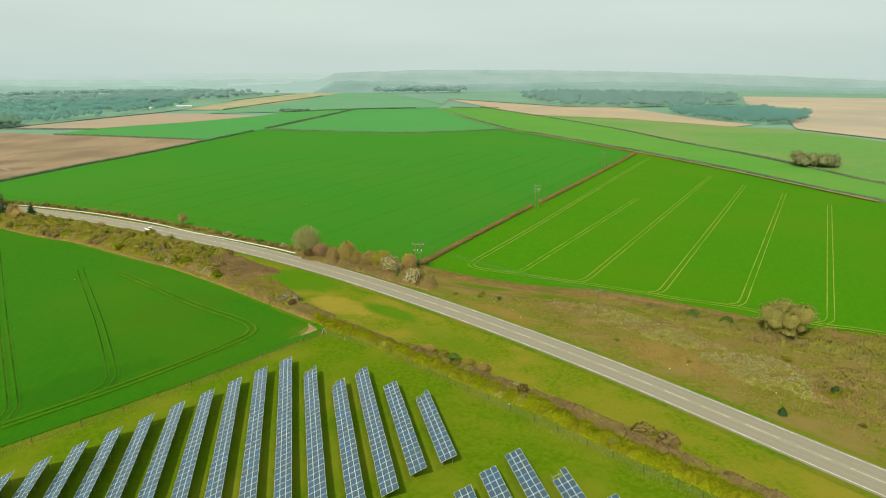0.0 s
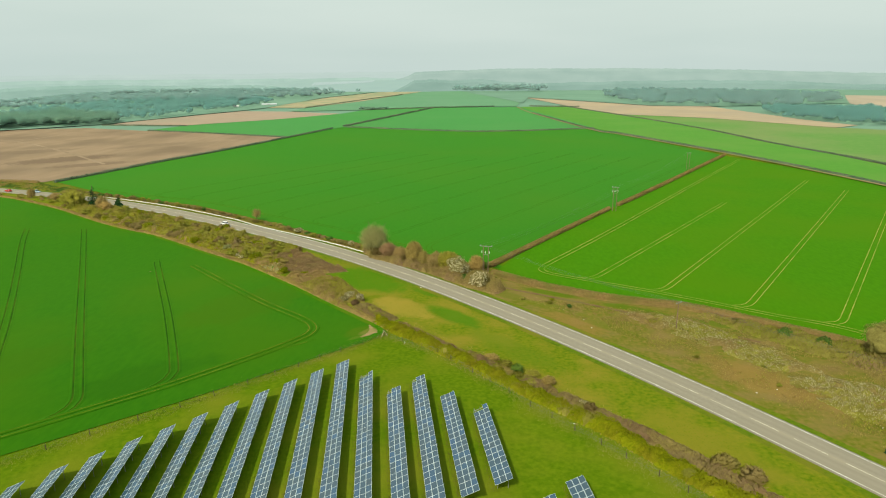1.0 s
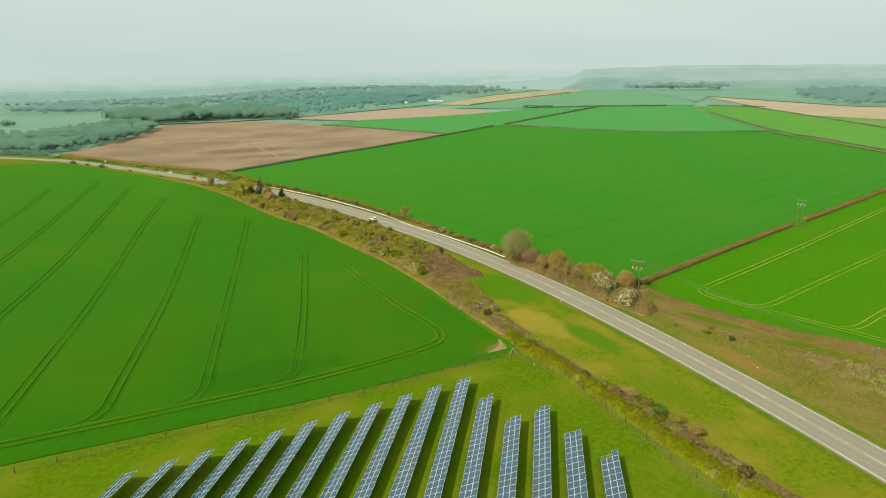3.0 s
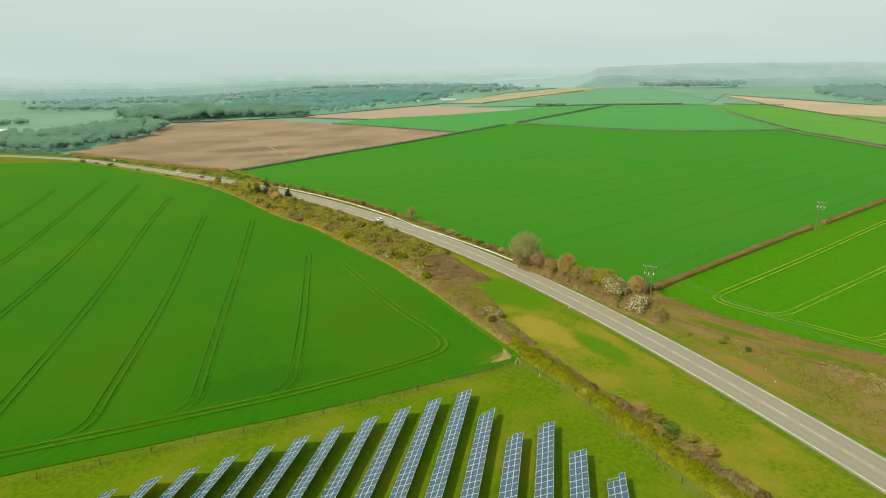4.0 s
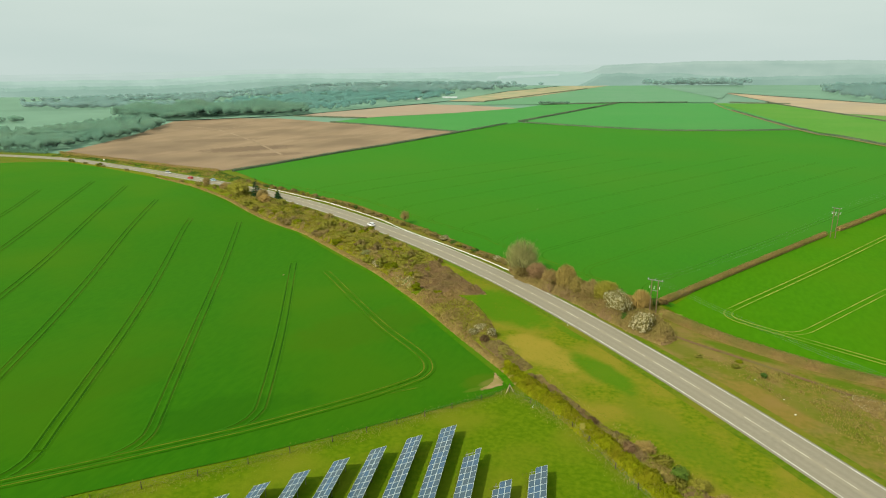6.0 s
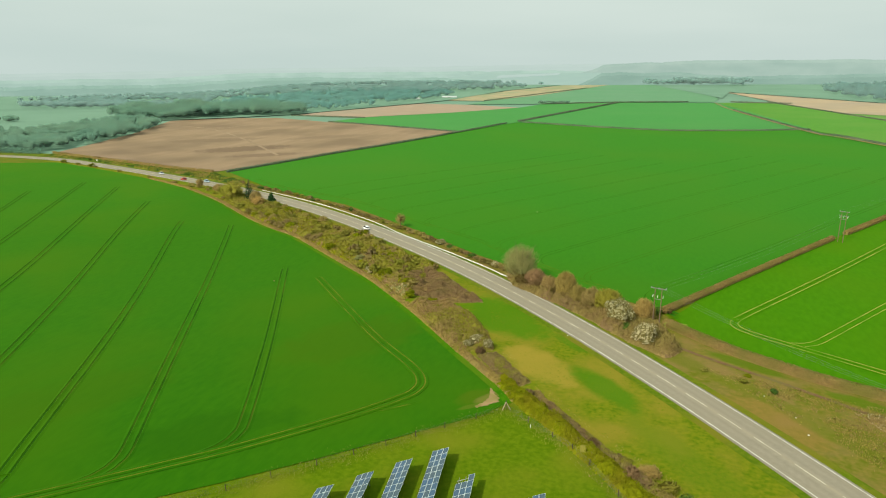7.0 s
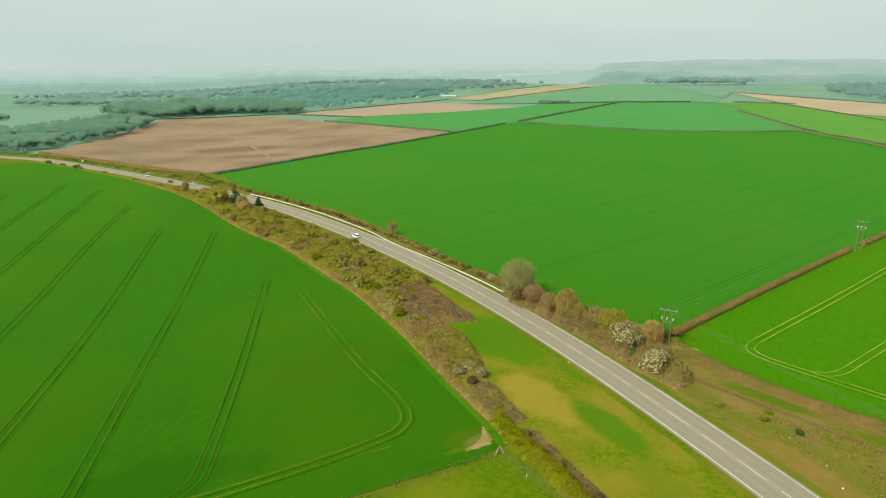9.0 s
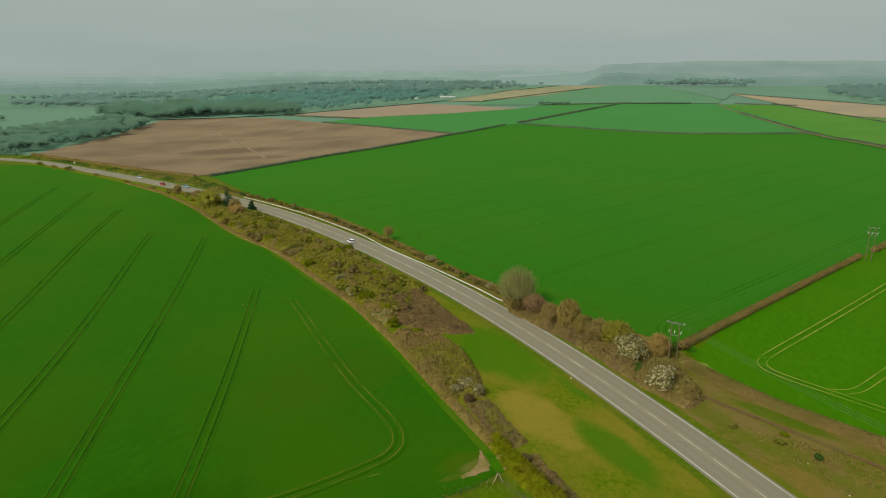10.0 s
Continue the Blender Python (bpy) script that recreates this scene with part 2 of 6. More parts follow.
# trodden wheat, darkened: the shade in the ruts is painted into its green
TRACK_GREEN = surface("shaded_trodden_wheat", (0.011, 0.058, 0.0017), (0.020, 0.074, 0.0026), 0.9, big=(0.050, 0.093, 0.0052), big_scale=0.06, bump=0.05, spec=0.02)
VERGE_GREEN = surface("green_roadside_grass", (0.060, 0.112, 0.0024), (0.108, 0.144, 0.0064), 1.0, big=(0.136, 0.132, 0.0112), big_scale=0.08, bump=0.12, spec=0.05, detail=8.0)
TRACK_MAIN = surface("faint_trodden_wheat", (0.0156, 0.0885, 0.0018), (0.0216, 0.1064, 0.0028), 0.9, big=(0.0444, 0.1333, 0.0054), big_scale=0.03, spec=0.02)
CHALK = surface("bare_chalky_soil", (0.2400, 0.1628, 0.0660), (0.3040, 0.2072, 0.0924), 0.9, big=(0.1600, 0.1406, 0.0264), big_scale=0.45, bump=0.08)
DIRT = surface("trodden_path", (0.115, 0.062, 0.022), (0.155, 0.088, 0.032), 0.8, big=(0.12, 0.10, 0.02), big_scale=0.3, bump=0.05)
LEAF_BROWN = surface("leafless_twigs", (0.2291, 0.1640, 0.0601), (0.3256, 0.2380, 0.0867), 3.0, big=(0.2753, 0.2280, 0.0631), big_scale=0.12, vary=0.12, spec=0.05, through_light=0.35, island=0.20)
LEAF_MAUVE = surface("budding_blackthorn_twigs", (0.2093, 0.1372, 0.0653), (0.2852, 0.1940, 0.0910), 3.0, big=(0.2381, 0.1842, 0.0692), big_scale=0.12, vary=0.12, spec=0.05, through_light=0.35, island=0.20)
LEAF_OLIVE = surface("opening_leaves", (0.2024, 0.2094, 0.0226), (0.2830, 0.2734, 0.0389), 3.0, big=(0.2548, 0.2254, 0.0467), big_scale=0.12, vary=0.12, spec=0.05, through_light=0.35, island=0.20)
LEAF_LIME = surface("fresh_hawthorn_leaves", (0.1459, 0.1816, 0.0031), (0.2281, 0.2367, 0.0070), 3.0, big=(0.1844, 0.1717, 0.0094), big_scale=0.2, vary=0.15, spec=0.03, through_light=0.3, island=0.25)
LEAF_GOLD = surface("budding_oak_twigs", (0.269, 0.207, 0.0546), (0.339, 0.261, 0.0780), 2.0, vary=0.18, spec=0.05, through_light=0.35, island=0.2)
LEAF_OAK = surface("budding_oak_crown", (0.2313, 0.2110, 0.0527), (0.3015, 0.2730, 0.0772), 2.0, spec=0.05, through_light=0.35, island=0.2)
LEAF_GREEN = surface("ivy_leaves", (0.060, 0.114, 0.012), (0.096, 0.162, 0.017), 2.0, vary=0.2, spec=0.2, through_light=0.22, island=0.2)
LEAF_DARK = surface("conifer_needles", (0.022, 0.058, 0.016), (0.038, 0.085, 0.024), 2.0, vary=0.2, spec=0.1, through_light=0.22, island=0.2)
LEAF_PALE = surface("willow_catkin_twigs", (0.2192, 0.2271, 0.0737), (0.2800, 0.2813, 0.1088), 2.0, vary=0.15, spec=0.03, through_light=0.4, island=0.25)
COPSE = surface("hazy_copse_twigs", (0.179, 0.211, 0.0780), (0.250, 0.257, 0.1170), 0.3, spec=0.05, through_light=0.4, island=0.2)
BLOSSOM = surface("blackthorn_blossom", (0.4100, 0.3750, 0.1900), (0.6300, 0.5800, 0.3600), 6.0, vary=0.1, spec=0.05, through_light=0.45, island=0.15, speckle=((0.2317, 0.2010, 0.0643), 0.58))
HEDGE_BROWN = surface("flailed_hedge_twigs", (0.2268, 0.1590, 0.0540), (0.3262, 0.2270, 0.0820), 1.2, big=(0.2084, 0.1850, 0.0453), big_scale=0.15, spec=0.05, through_light=0.22, island=0.16)
# far hedges: painted haze turns the twigs pale grey-green
HEDGE_DARK = surface("haze_paled_hedge_twigs", (0.0972, 0.1439, 0.0894), (0.1361, 0.1788, 0.1128), 0.4, big=(0.1788, 0.2061, 0.1322), big_scale=0.03, spec=0.05, through_light=0.3, island=0.2)
# haze is painted into the crown colours, paler and bluer for farther woods
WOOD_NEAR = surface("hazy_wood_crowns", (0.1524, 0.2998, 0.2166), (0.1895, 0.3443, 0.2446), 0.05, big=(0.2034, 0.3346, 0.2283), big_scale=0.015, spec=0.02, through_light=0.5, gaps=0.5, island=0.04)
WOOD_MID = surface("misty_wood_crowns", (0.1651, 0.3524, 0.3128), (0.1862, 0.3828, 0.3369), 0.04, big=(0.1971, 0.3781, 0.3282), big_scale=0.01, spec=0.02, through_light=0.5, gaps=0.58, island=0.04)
WOOD_FAR = surface("haze_paled_wood_crowns", (0.2255, 0.3742, 0.3420), (0.2467, 0.3958, 0.3643), 0.03, big=(0.2645, 0.3958, 0.3600), big_scale=0.008, spec=0.02, through_light=0.5, gaps=0.58, island=0.04)
WOOD_BELT = surface("haze_paled_belt_crowns", (0.265, 0.425, 0.385), (0.285, 0.445, 0.405), 0.03, big=(0.295, 0.440, 0.395), big_scale=0.008, spec=0.02, through_light=0.5, gaps=0.6, island=0.03)
BARK = surface("tree_bark", (0.09, 0.065, 0.04), (0.15, 0.11, 0.07), 6.0, rough=0.95, bump=0.02)
POST_WOOD = surface("weathered_post", (0.0550, 0.0413, 0.0275), (0.0935, 0.0715, 0.0495), 5.0, bump=0.01)
POLE_WOOD = surface("creosoted_pole", (0.13, 0.085, 0.05), (0.22, 0.15, 0.09), 4.0, bump=0.01)
STEEL = plain("galvanised_steel", (0.20, 0.20, 0.17), 0.6, 0.3)
WIRE = plain("fence_wire", (0.13, 0.13, 0.11), 0.6, 0.3)
GLASSY = plain("porcelain", (0.35, 0.38, 0.36), 0.2)
WHITE = plain("white_plastic", (0.80, 0.80, 0.76), 0.5)


# ---- the lie of the land ----
def ease(a, b, x):
    t = min(max((x - a) / (b - a), 0.0), 1.0)
    return t * t * (3 - 2 * t)


def height(x, y):
    """Ground level: nearly flat by the road, rising to the far hill, lower towards the valley wood."""
    u, v = -0.326 * x + 0.946 * y, 0.946 * x + 0.326 * y
    rise = max(0.0, 0.0165 * (math.hypot(u - 260, 120) + u - 300) / 2)
    bearing = math.degrees(math.atan2(v, max(u, 1)))
    h = -6.3 + rise * (0.35 + 0.65 * ease(-22, -4, bearing)) - 45 * ease(1900, 2700, u)
    h -= 14 * ease(950, 1500, u) * (1 - ease(-22, -10, bearing))
    h += 1.5 * math.exp(-(x * x + (y - 60) ** 2) / 4050)
    return h - 3.0 * math.exp(-((x + 150) ** 2 + (y - 185) ** 2) / 7200)


def heights(x, y):
    """Ground level for arrays of places."""
    u, v = -0.326 * x + 0.946 * y, 0.946 * x + 0.326 * y

    def ramp(a, b, q):
        t = np.clip((q - a) / (b - a), 0.0, 1.0)
        return t * t * (3 - 2 * t)

    rise = np.maximum(0.0, 0.0165 * (np.hypot(u - 260, 120) + u - 300) / 2)
    bearing = np.degrees(np.arctan2(v, np.maximum(u, 1)))
    h = -6.3 + rise * (0.35 + 0.65 * ramp(-22, -4, bearing)) - 45 * ramp(1900, 2700, u)
    h = h - 14 * ramp(950, 1500, u) * (1 - ramp(-22, -10, bearing))
    h = h + 1.5 * np.exp(-(x * x + (y - 60) ** 2) / 4050)
    return h - 3.0 * np.exp(-((x + 150) ** 2 + (y - 185) ** 2) / 7200)


def on(x, y, dz=0.0):
    return Vector((x, y, height(x, y) + dz))


def smooth(points, step, closed=False):
    """A rounded line through the points (Catmull-Rom), with a point about every step metres."""
    p = [Vector(q) for q in points]
    n, out = len(p), []
    for i in range(n if closed else n - 1):
        b, c = p[i], p[(i + 1) % n]
        a = p[i - 1] if (i or closed) else b * 2 - c
        d = p[(i + 2) % n] if (i + 2 < n or closed) else c * 2 - b
        k = max(1, round((c - b).length / step))
        for j in range(k):
            t = j / k
            out.append(0.5 * (2 * b + (c - a) * t + (2 * a - 5 * b + 4 * c - d) * t * t + (3 * b - a - 3 * c + d) * t ** 3))
    if not closed:
        out.append(p[-1])
    return out


def offset(line, d):
    """The line moved d metres to its right."""
    out = []
    for i, q in enumerate(line):
        t = (line[min(i + 1, len(line) - 1)] - line[max(i - 1, 0)]).normalized()
        out.append(q + Vector((t.y, -t.x)) * d)
    return out


def mesh_of(name, verts, faces, material, parent=None, label="", smooth_faces=False, normals=None):
    me = bpy.data.meshes.new(name)
    me.from_pydata([tuple(v) for v in verts], [], faces)
    for m in material if isinstance(material, (list, tuple)) else [material]:
        me.materials.append(m)
    if normals is not None:
        me.normals_split_custom_set_from_vertices(normals)
    if smooth_faces:
        me.shade_smooth()
    ob = new(name, me)
    if parent is not None:
        ob.parent = parent
    if label:
        ob["label"] = label
    return ob


def part(name, bm, material, parent=None, label="", smooth_faces=False):
    """Links a bmesh as one mesh object under a thing or a part."""
    me = bpy.data.meshes.new(name)
    bmesh.ops.recalc_face_normals(bm, faces=bm.faces)
    bm.to_mesh(me)
    bm.free()
    for m in material if isinstance(material, (list, tuple)) else [material]:
        me.materials.append(m)
    if smooth_faces:
        me.shade_smooth()
    ob = new(name, me)
    if parent is not None:
        ob.parent = parent
    if label:
        ob["label"] = label
    return ob


from mathutils.geometry import delaunay_2d_cdt


def sheet(name, outline, step, dz, material, label, rag=0.0):
    """A piece of ground inside the outline, laid on the land dz metres up."""
    rng = random.Random(name)
    ring = []
    for i, a in enumerate(outline):
        a, b = Vector(a), Vector(outline[(i + 1) % len(outline)])
        k = max(1, round((b - a).length / step))
        for j in range(k):
            q = a.lerp(b, j / k)
            ring.append(q + Vector((rng.uniform(-rag, rag), rng.uniform(-rag, rag))))
    xs, ys = [q.x for q in ring], [q.y for q in ring]
    pts = list(ring)
    x = min(xs) + step * 0.37
    while x < max(xs):
        y = min(ys) + step * 0.41
        while y < max(ys):
            pts.append(Vector((x, y)))
            y += step
        x += step
    n = len(ring)
    v, _, f, *_ = delaunay_2d_cdt(pts, [], [list(range(n))], 1, 1e-4)
    verts = [on(q.x, q.y, dz) for q in v]
    ob = mesh_of(name, verts, [list(q) for q in f], material, smooth_faces=True)
    return tagged(ob, label, kind="structure")


def ribbon(name, line, half, dz, material, parent=None, thick=0.0):
    """A strip on the land along the line, with sides going down where thick is given."""
    verts, faces = [], []
    left, right = offset(line, -half), offset(line, half)
    for l, r in zip(left, right):
        c = (l + r) / 2
        verts += [on(l.x, l.y, dz - thick), on(l.x, l.y, dz), on(c.x, c.y, dz + half * 0.012), on(r.x, r.y, dz), on(r.x, r.y, dz - thick)]
    cols = range(4) if thick else (1, 2)
    for i in range(len(line) - 1):
        for k in cols:
            a = 5 * i + k
            faces.append((a, a + 1, a + 6, a + 5))
    ob = mesh_of(name, verts, faces, material, parent)
    uv = ob.data.uv_layers.new(name="UVMap")
    across = (-half, -half, 0.0, half, half)
    for loop in ob.data.loops:
        i = loop.vertex_index
        uv.data[loop.index].uv = (across[i % 5], i // 5)
    return ob


# the ground, one sheet to the horizon
def spaced(lo, hi, fine_lo, fine_hi, step, grow):
    out = list(np.arange(fine_lo, fine_hi + 1e-6, step))
    s, q = step, fine_hi
    while q < hi:
        s *= grow
        q += s
        out.append(q)
    s, q = step, fine_lo
    while q > lo:
        s *= grow
        q -= s
        out.insert(0, q)
    return out


gx = spaced(-4900, 4900, -320, 300, 9, 1.11)
gy = spaced(-1500, 4900, -40, 430, 9, 1.11)
verts = [on(x, y) for y in gy for x in gx]
faces = [(j * len(gx) + i, j * len(gx) + i + 1, (j + 1) * len(gx) + i + 1, (j + 1) * len(gx) + i) for j in range(len(gy) - 1) for i in range(len(gx) - 1)]
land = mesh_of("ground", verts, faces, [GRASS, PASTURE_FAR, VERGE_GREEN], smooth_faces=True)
# distant ground takes the pasture colour that has haze painted in
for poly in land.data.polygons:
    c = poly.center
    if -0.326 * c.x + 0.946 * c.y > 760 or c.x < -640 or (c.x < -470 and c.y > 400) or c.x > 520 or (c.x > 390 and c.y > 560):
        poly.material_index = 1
    elif c.x < -230 and c.y > 290:
        poly.material_index = 2
tagged(land, "mown spring grass, olive green with yellowish patches", kind="structure")

# ---- road ----
ROAD = smooth([(-560, 372), (-490, 378), (-455, 379), (-419, 376), (-364, 361), (-309.5, 344.7), (-255.9, 326.7), (-204.5, 306), (-156, 281.9), (-110.8, 253.9), (-68.9, 222),
               (-30.3, 186.2), (5.5, 146.9), (38.8, 104.7), (70.1, 60.2), (110, 3), (180, -97)], 6.0)
ASPHALT = surface("worn_asphalt", (0.2137, 0.1895, 0.1343), (0.2422, 0.2153, 0.1530), 1.5, big=(0.2280, 0.2006, 0.1403), big_scale=0.06, rough=0.85, bump=0.01, bump_scale=20)


def wheel_worn(m):
    """Paler middle and darker wheel tracks along the asphalt."""
    nt = m.node_tree
    p = nt.nodes["Principled BSDF"]
    colour = p.inputs["Base Color"].links[0].from_socket
    uvn = nt.nodes.new("ShaderNodeUVMap")
    sep = nt.nodes.new("ShaderNodeSeparateXYZ")
    nt.links.new(uvn.outputs["UV"], sep.inputs[0])
    ab = nt.nodes.new("ShaderNodeMath")
    ab.operation = "ABSOLUTE"
    nt.links.new(sep.outputs["X"], ab.inputs[0])
    rp = nt.nodes.new("ShaderNodeValToRGB")
    dv = nt.nodes.new("ShaderNodeMath")
    dv.operation = "DIVIDE"
    dv.inputs[1].default_value = 5.0
    nt.links.new(ab.outputs[0], dv.inputs[0])
    nt.links.new(dv.outputs[0], rp.inputs["Fac"])
    els = rp.color_ramp.elements
    els[0].position, els[0].color = 0.0, (1.16, 1.15, 1.1, 1)
    els[1].position, els[1].color = 1.0, (0.88, 0.88, 0.86, 1)
    for q, v in ((0.12, 1.06), (0.25, 0.94), (0.45, 1.03), (0.62, 0.95), (0.80, 1.05)):
        e = els.new(q)
        e.color = (v, v, v, 1)
    mx = nt.nodes.new("ShaderNodeMix")
    mx.data_type, mx.blend_type = "RGBA", "MULTIPLY"
    mx.inputs[0].default_value = 1.0
    nt.links.new(colour, mx.inputs[6])
    nt.links.new(rp.outputs["Color"], mx.inputs[7])
    nt.links.new(mx.outputs[2], p.inputs["Base Color"])


wheel_worn(ASPHALT)
PAINT = surface("road_paint", (0.5332, 0.5332, 0.4816), (0.7052, 0.7052, 0.6536), 1.2, big=(0.3870, 0.3698, 0.3096), big_scale=0.3, rough=0.7)
PAINT_WORN = surface("worn_road_paint", (0.50, 0.47, 0.36), (0.62, 0.58, 0.46), 1.2, big=(0.30, 0.28, 0.22), big_scale=0.25, rough=0.7)
road = tagged(ribbon("road", ROAD, 4.75, 0.16, ASPHALT, thick=0.4), "worn grey asphalt country road with white edge lines", kind="structure")
for side in (-4.1, 4.1):
    ribbon("edge_line", offset(ROAD, side), 0.085, 0.205, PAINT, road)
fine = smooth([tuple(q) for q in ROAD], 1.0)
i, run = 4, 0.0
while i + 6 < len(fine):
    ribbon("lane_dash", fine[i:i + 7], 0.075, 0.235, PAINT_WORN, road)
    i += 9

# ---- verges and fields ----
for side in (-5.6, 5.6):
    tagged(ribbon("mown_edge", [q for q in offset(ROAD, side) if q.x > -215], 0.95, 0.115, VERGE_GREEN), "green mown grass edge along the road", kind="structure")
near_edge, far_edge = offset(ROAD, 4.7), offset(ROAD, -4.7)


def cut(line, x0, x1):
    return [tuple(q) for q in line if x0 <= q.x <= x1]


STRIP_EDGE = [(-24.3, 127.8), (-27, 131.8), (-33, 138.4), (-43, 149), (-61, 168.8), (-70, 178), (-87.3, 195), (-103.6, 208.5), (-138.9, 236), (-157.4, 246), (-176.9, 257.5), (-197.6, 272.2),
              (-214.1, 284), (-234.9, 297), (-254.9, 308.6), (-272.4, 317), (-304.6, 330.5), (-338.8, 343), (-372.6, 353.6), (-412, 365), (-432.6, 366)]
FENCE_ROAD = [(-24.6, 125), (-10.3, 114.6), (-6.9, 110.6), (-1.8, 103.5), (2, 99), (5.9, 94), (9.8, 88.3), (13.6, 84), (17.3, 79.4), (21.3, 74.7), (32.5, 61.7), (36.3, 57.2), (40.4, 53), (59, 31), (80, 6), (105, -24)]
FENCE_LEFT = [(-24.6, 125), (-37.7, 110.2), (-45.7, 101.4), (-60.3, 86), (-72.5, 75), (-90, 58), (-115, 33), (-150, -2)]

verge = sheet("verge_by_solar_farm", [(p[0] + 2, p[1] + 2) for p in FENCE_ROAD[::-1]] + STRIP_EDGE + cut(near_edge, -420, 112), 6, 0.07, VERGE, "rough roadside verge of green and straw-yellow grass")
blots(VERGE, [(-22, 147, 17, 8, -48, (0.245, 0.19, 0.026), 0.8),
              (-7, 140, 16, 5, -48, (0.055, 0.14, 0.004), 0.85),
              (-38, 176, 26, 13, -42, (0.055, 0.145, 0.003), 0.9),
              (8, 118, 22, 6, -50, (0.09, 0.14, 0.006), 0.6),
              (40, 78, 20, 7, -52, (0.16, 0.155, 0.012), 0.7),
              (-17, 162, 10, 3, -45, (0.055, 0.14, 0.004), 0.7)])
blots(VERGE_BANK, [(25, 138, 16, 6, -50, (0.20, 0.13, 0.03), 0.6), (62, 103, 22, 9, -52, (0.21, 0.135, 0.035), 0.75), (88, 84, 20, 9, -52, (0.18, 0.115, 0.035), 0.7), (8, 161, 12, 4, -46, (0.10, 0.12, 0.01), 0.6),
                   (22, 162.2, 15, 2.6, -30, (0.075, 0.125, 0.006), 0.85), (44, 149.3, 15, 2.6, -28, (0.075, 0.125, 0.006), 0.85), (64, 137.5, 12, 2.4, -36, (0.085, 0.125, 0.008), 0.75),
                   (22, 148, 17, 3.2, -38, (0.105, 0.125, 0.008), 0.6), (34, 134, 16, 2.6, -44, (0.10, 0.125, 0.008), 0.55)])
sheet("verge_by_large_field", cut(far_edge, -225, 116)[::-1] + [(-226, 326), (-204, 323), (-146, 303), (-94, 267), (-51, 233), (-24, 210), (2, 192), (18.9, 168), (38, 156), (57, 152), (80, 138), (102, 120), (126, 112), (175, 60), (200, -20)],
      6, 0.07, VERGE_BANK, "rough bank of dry grass and brambles beside the road")

MARGIN = surface("bright_field_margin", (0.030, 0.120, 0.002), (0.052, 0.150, 0.003), 0.9, big=(0.075, 0.135, 0.006), big_scale=0.1, bump=0.05, spec=0.01, detail=8.0)
tagged(ribbon("field_margin", [q for q in smooth([(p[0] - 0.4, p[1] - 0.4) for p in STRIP_EDGE], 4) if q.x > -260], 0.75, 0.18, MARGIN), "bright green grass margin between wheat and brambles", kind="structure")
FIELD_LEFT_EDGE = [(-25.4, 126.6), (-28, 121.8), (-39.7, 109.8), (-51.5, 97.8), (-62.6, 87.2), (-70.5, 80.3), (-77.3, 74), (-95, 58), (-120, 33)]
sheet("wheat_field_beside_solar_farm", FIELD_LEFT_EDGE + [(-240, -60), (-470, 60), (-520, 300), (-445, 352)] + STRIP_EDGE[::-1][1:], 9, 0.14, CROP, "young green wheat field with tractor tramlines")
sheet("bare_field_corner", [(-30.4, 123.6), (-28.9, 125.0), (-26.6, 127.6), (-27.0, 129.0), (-28.2, 130.4), (-29.5, 133.4), (-29.9, 133.0), (-29.2, 129.9), (-28.9, 128.6), (-29.3, 127.0), (-30.6, 124.6)], 0.35, 0.17, CHALK, "patch of bare chalky soil at the field corner", rag=0.22)
blots(CROP, [(-31.0, 128.5, 7.5, 3.8, 52, (0.070, 0.095, 0.004), 0.45), (-29.2, 128.3, 5.2, 2.0, 58, (0.15, 0.13, 0.03), 0.6), (-31.5, 124.0, 4.0, 1.0, 45, (0.10, 0.115, 0.012), 0.5),
             (-70, 150, 26, 16, 60, (0.038, 0.088, 0.001), 0.5), (-75, 100, 22, 10, 45, (0.012, 0.070, 0.001), 0.5), (-110, 105, 30, 14, 60, (0.033, 0.088, 0.001), 0.4)])
MAIN = [(-267.2, 364.9), (-204, 319), (-146, 295), (-98, 261.5), (-60, 231), (-38, 216), (-20, 205), (1, 193), (5.4, 193), (37.2, 248.5), (64.5, 294.3), (94.8, 342.7), (136.4, 411.6), (202.1, 520.5), (152, 700), (139.7, 767.7), (66.7, 732), (-27.1, 714), (-163.8, 753), (-193.9, 630.4), (-219.4, 518.7), (-240, 454), (-257.2, 400.8)]
sheet("large_wheat_field", MAIN, 14, 0.16, CROP_MAIN, "wide field of young green wheat on a gentle rise")
FIELD_M = [(6.2, 187.6), (16.4, 212.6), (37.4, 246), (69.8, 302), (202, 517), (238, 419), (261, 297), (330, 120), (250, -20), (170, 68), (124.5, 116.5), (101.6, 122), (90.6, 131.4), (78.5, 140.5), (68, 147.5), (57.5, 153.6), (40, 159.6), (30.5, 164.6), (20.5, 171.2), (10, 181)]
sheet("wheat_field_beyond_road", FIELD_M, 9, 0.15, CROP_M, "young green wheat field with pale parallel tramlines")
sheet("wheat_field_on_hill", [(-163.8, 753), (-27.1, 714), (66.7, 732), (139.7, 767.7), (72, 1206), (-80.8, 1159)], 30, 0.4, CROP_FAR, "far wheat field with painted haze tinting its green")
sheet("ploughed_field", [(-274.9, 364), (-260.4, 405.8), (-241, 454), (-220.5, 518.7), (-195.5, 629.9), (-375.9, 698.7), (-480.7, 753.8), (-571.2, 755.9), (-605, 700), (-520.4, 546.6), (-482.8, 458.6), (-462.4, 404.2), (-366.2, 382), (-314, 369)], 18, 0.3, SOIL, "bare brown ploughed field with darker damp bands")
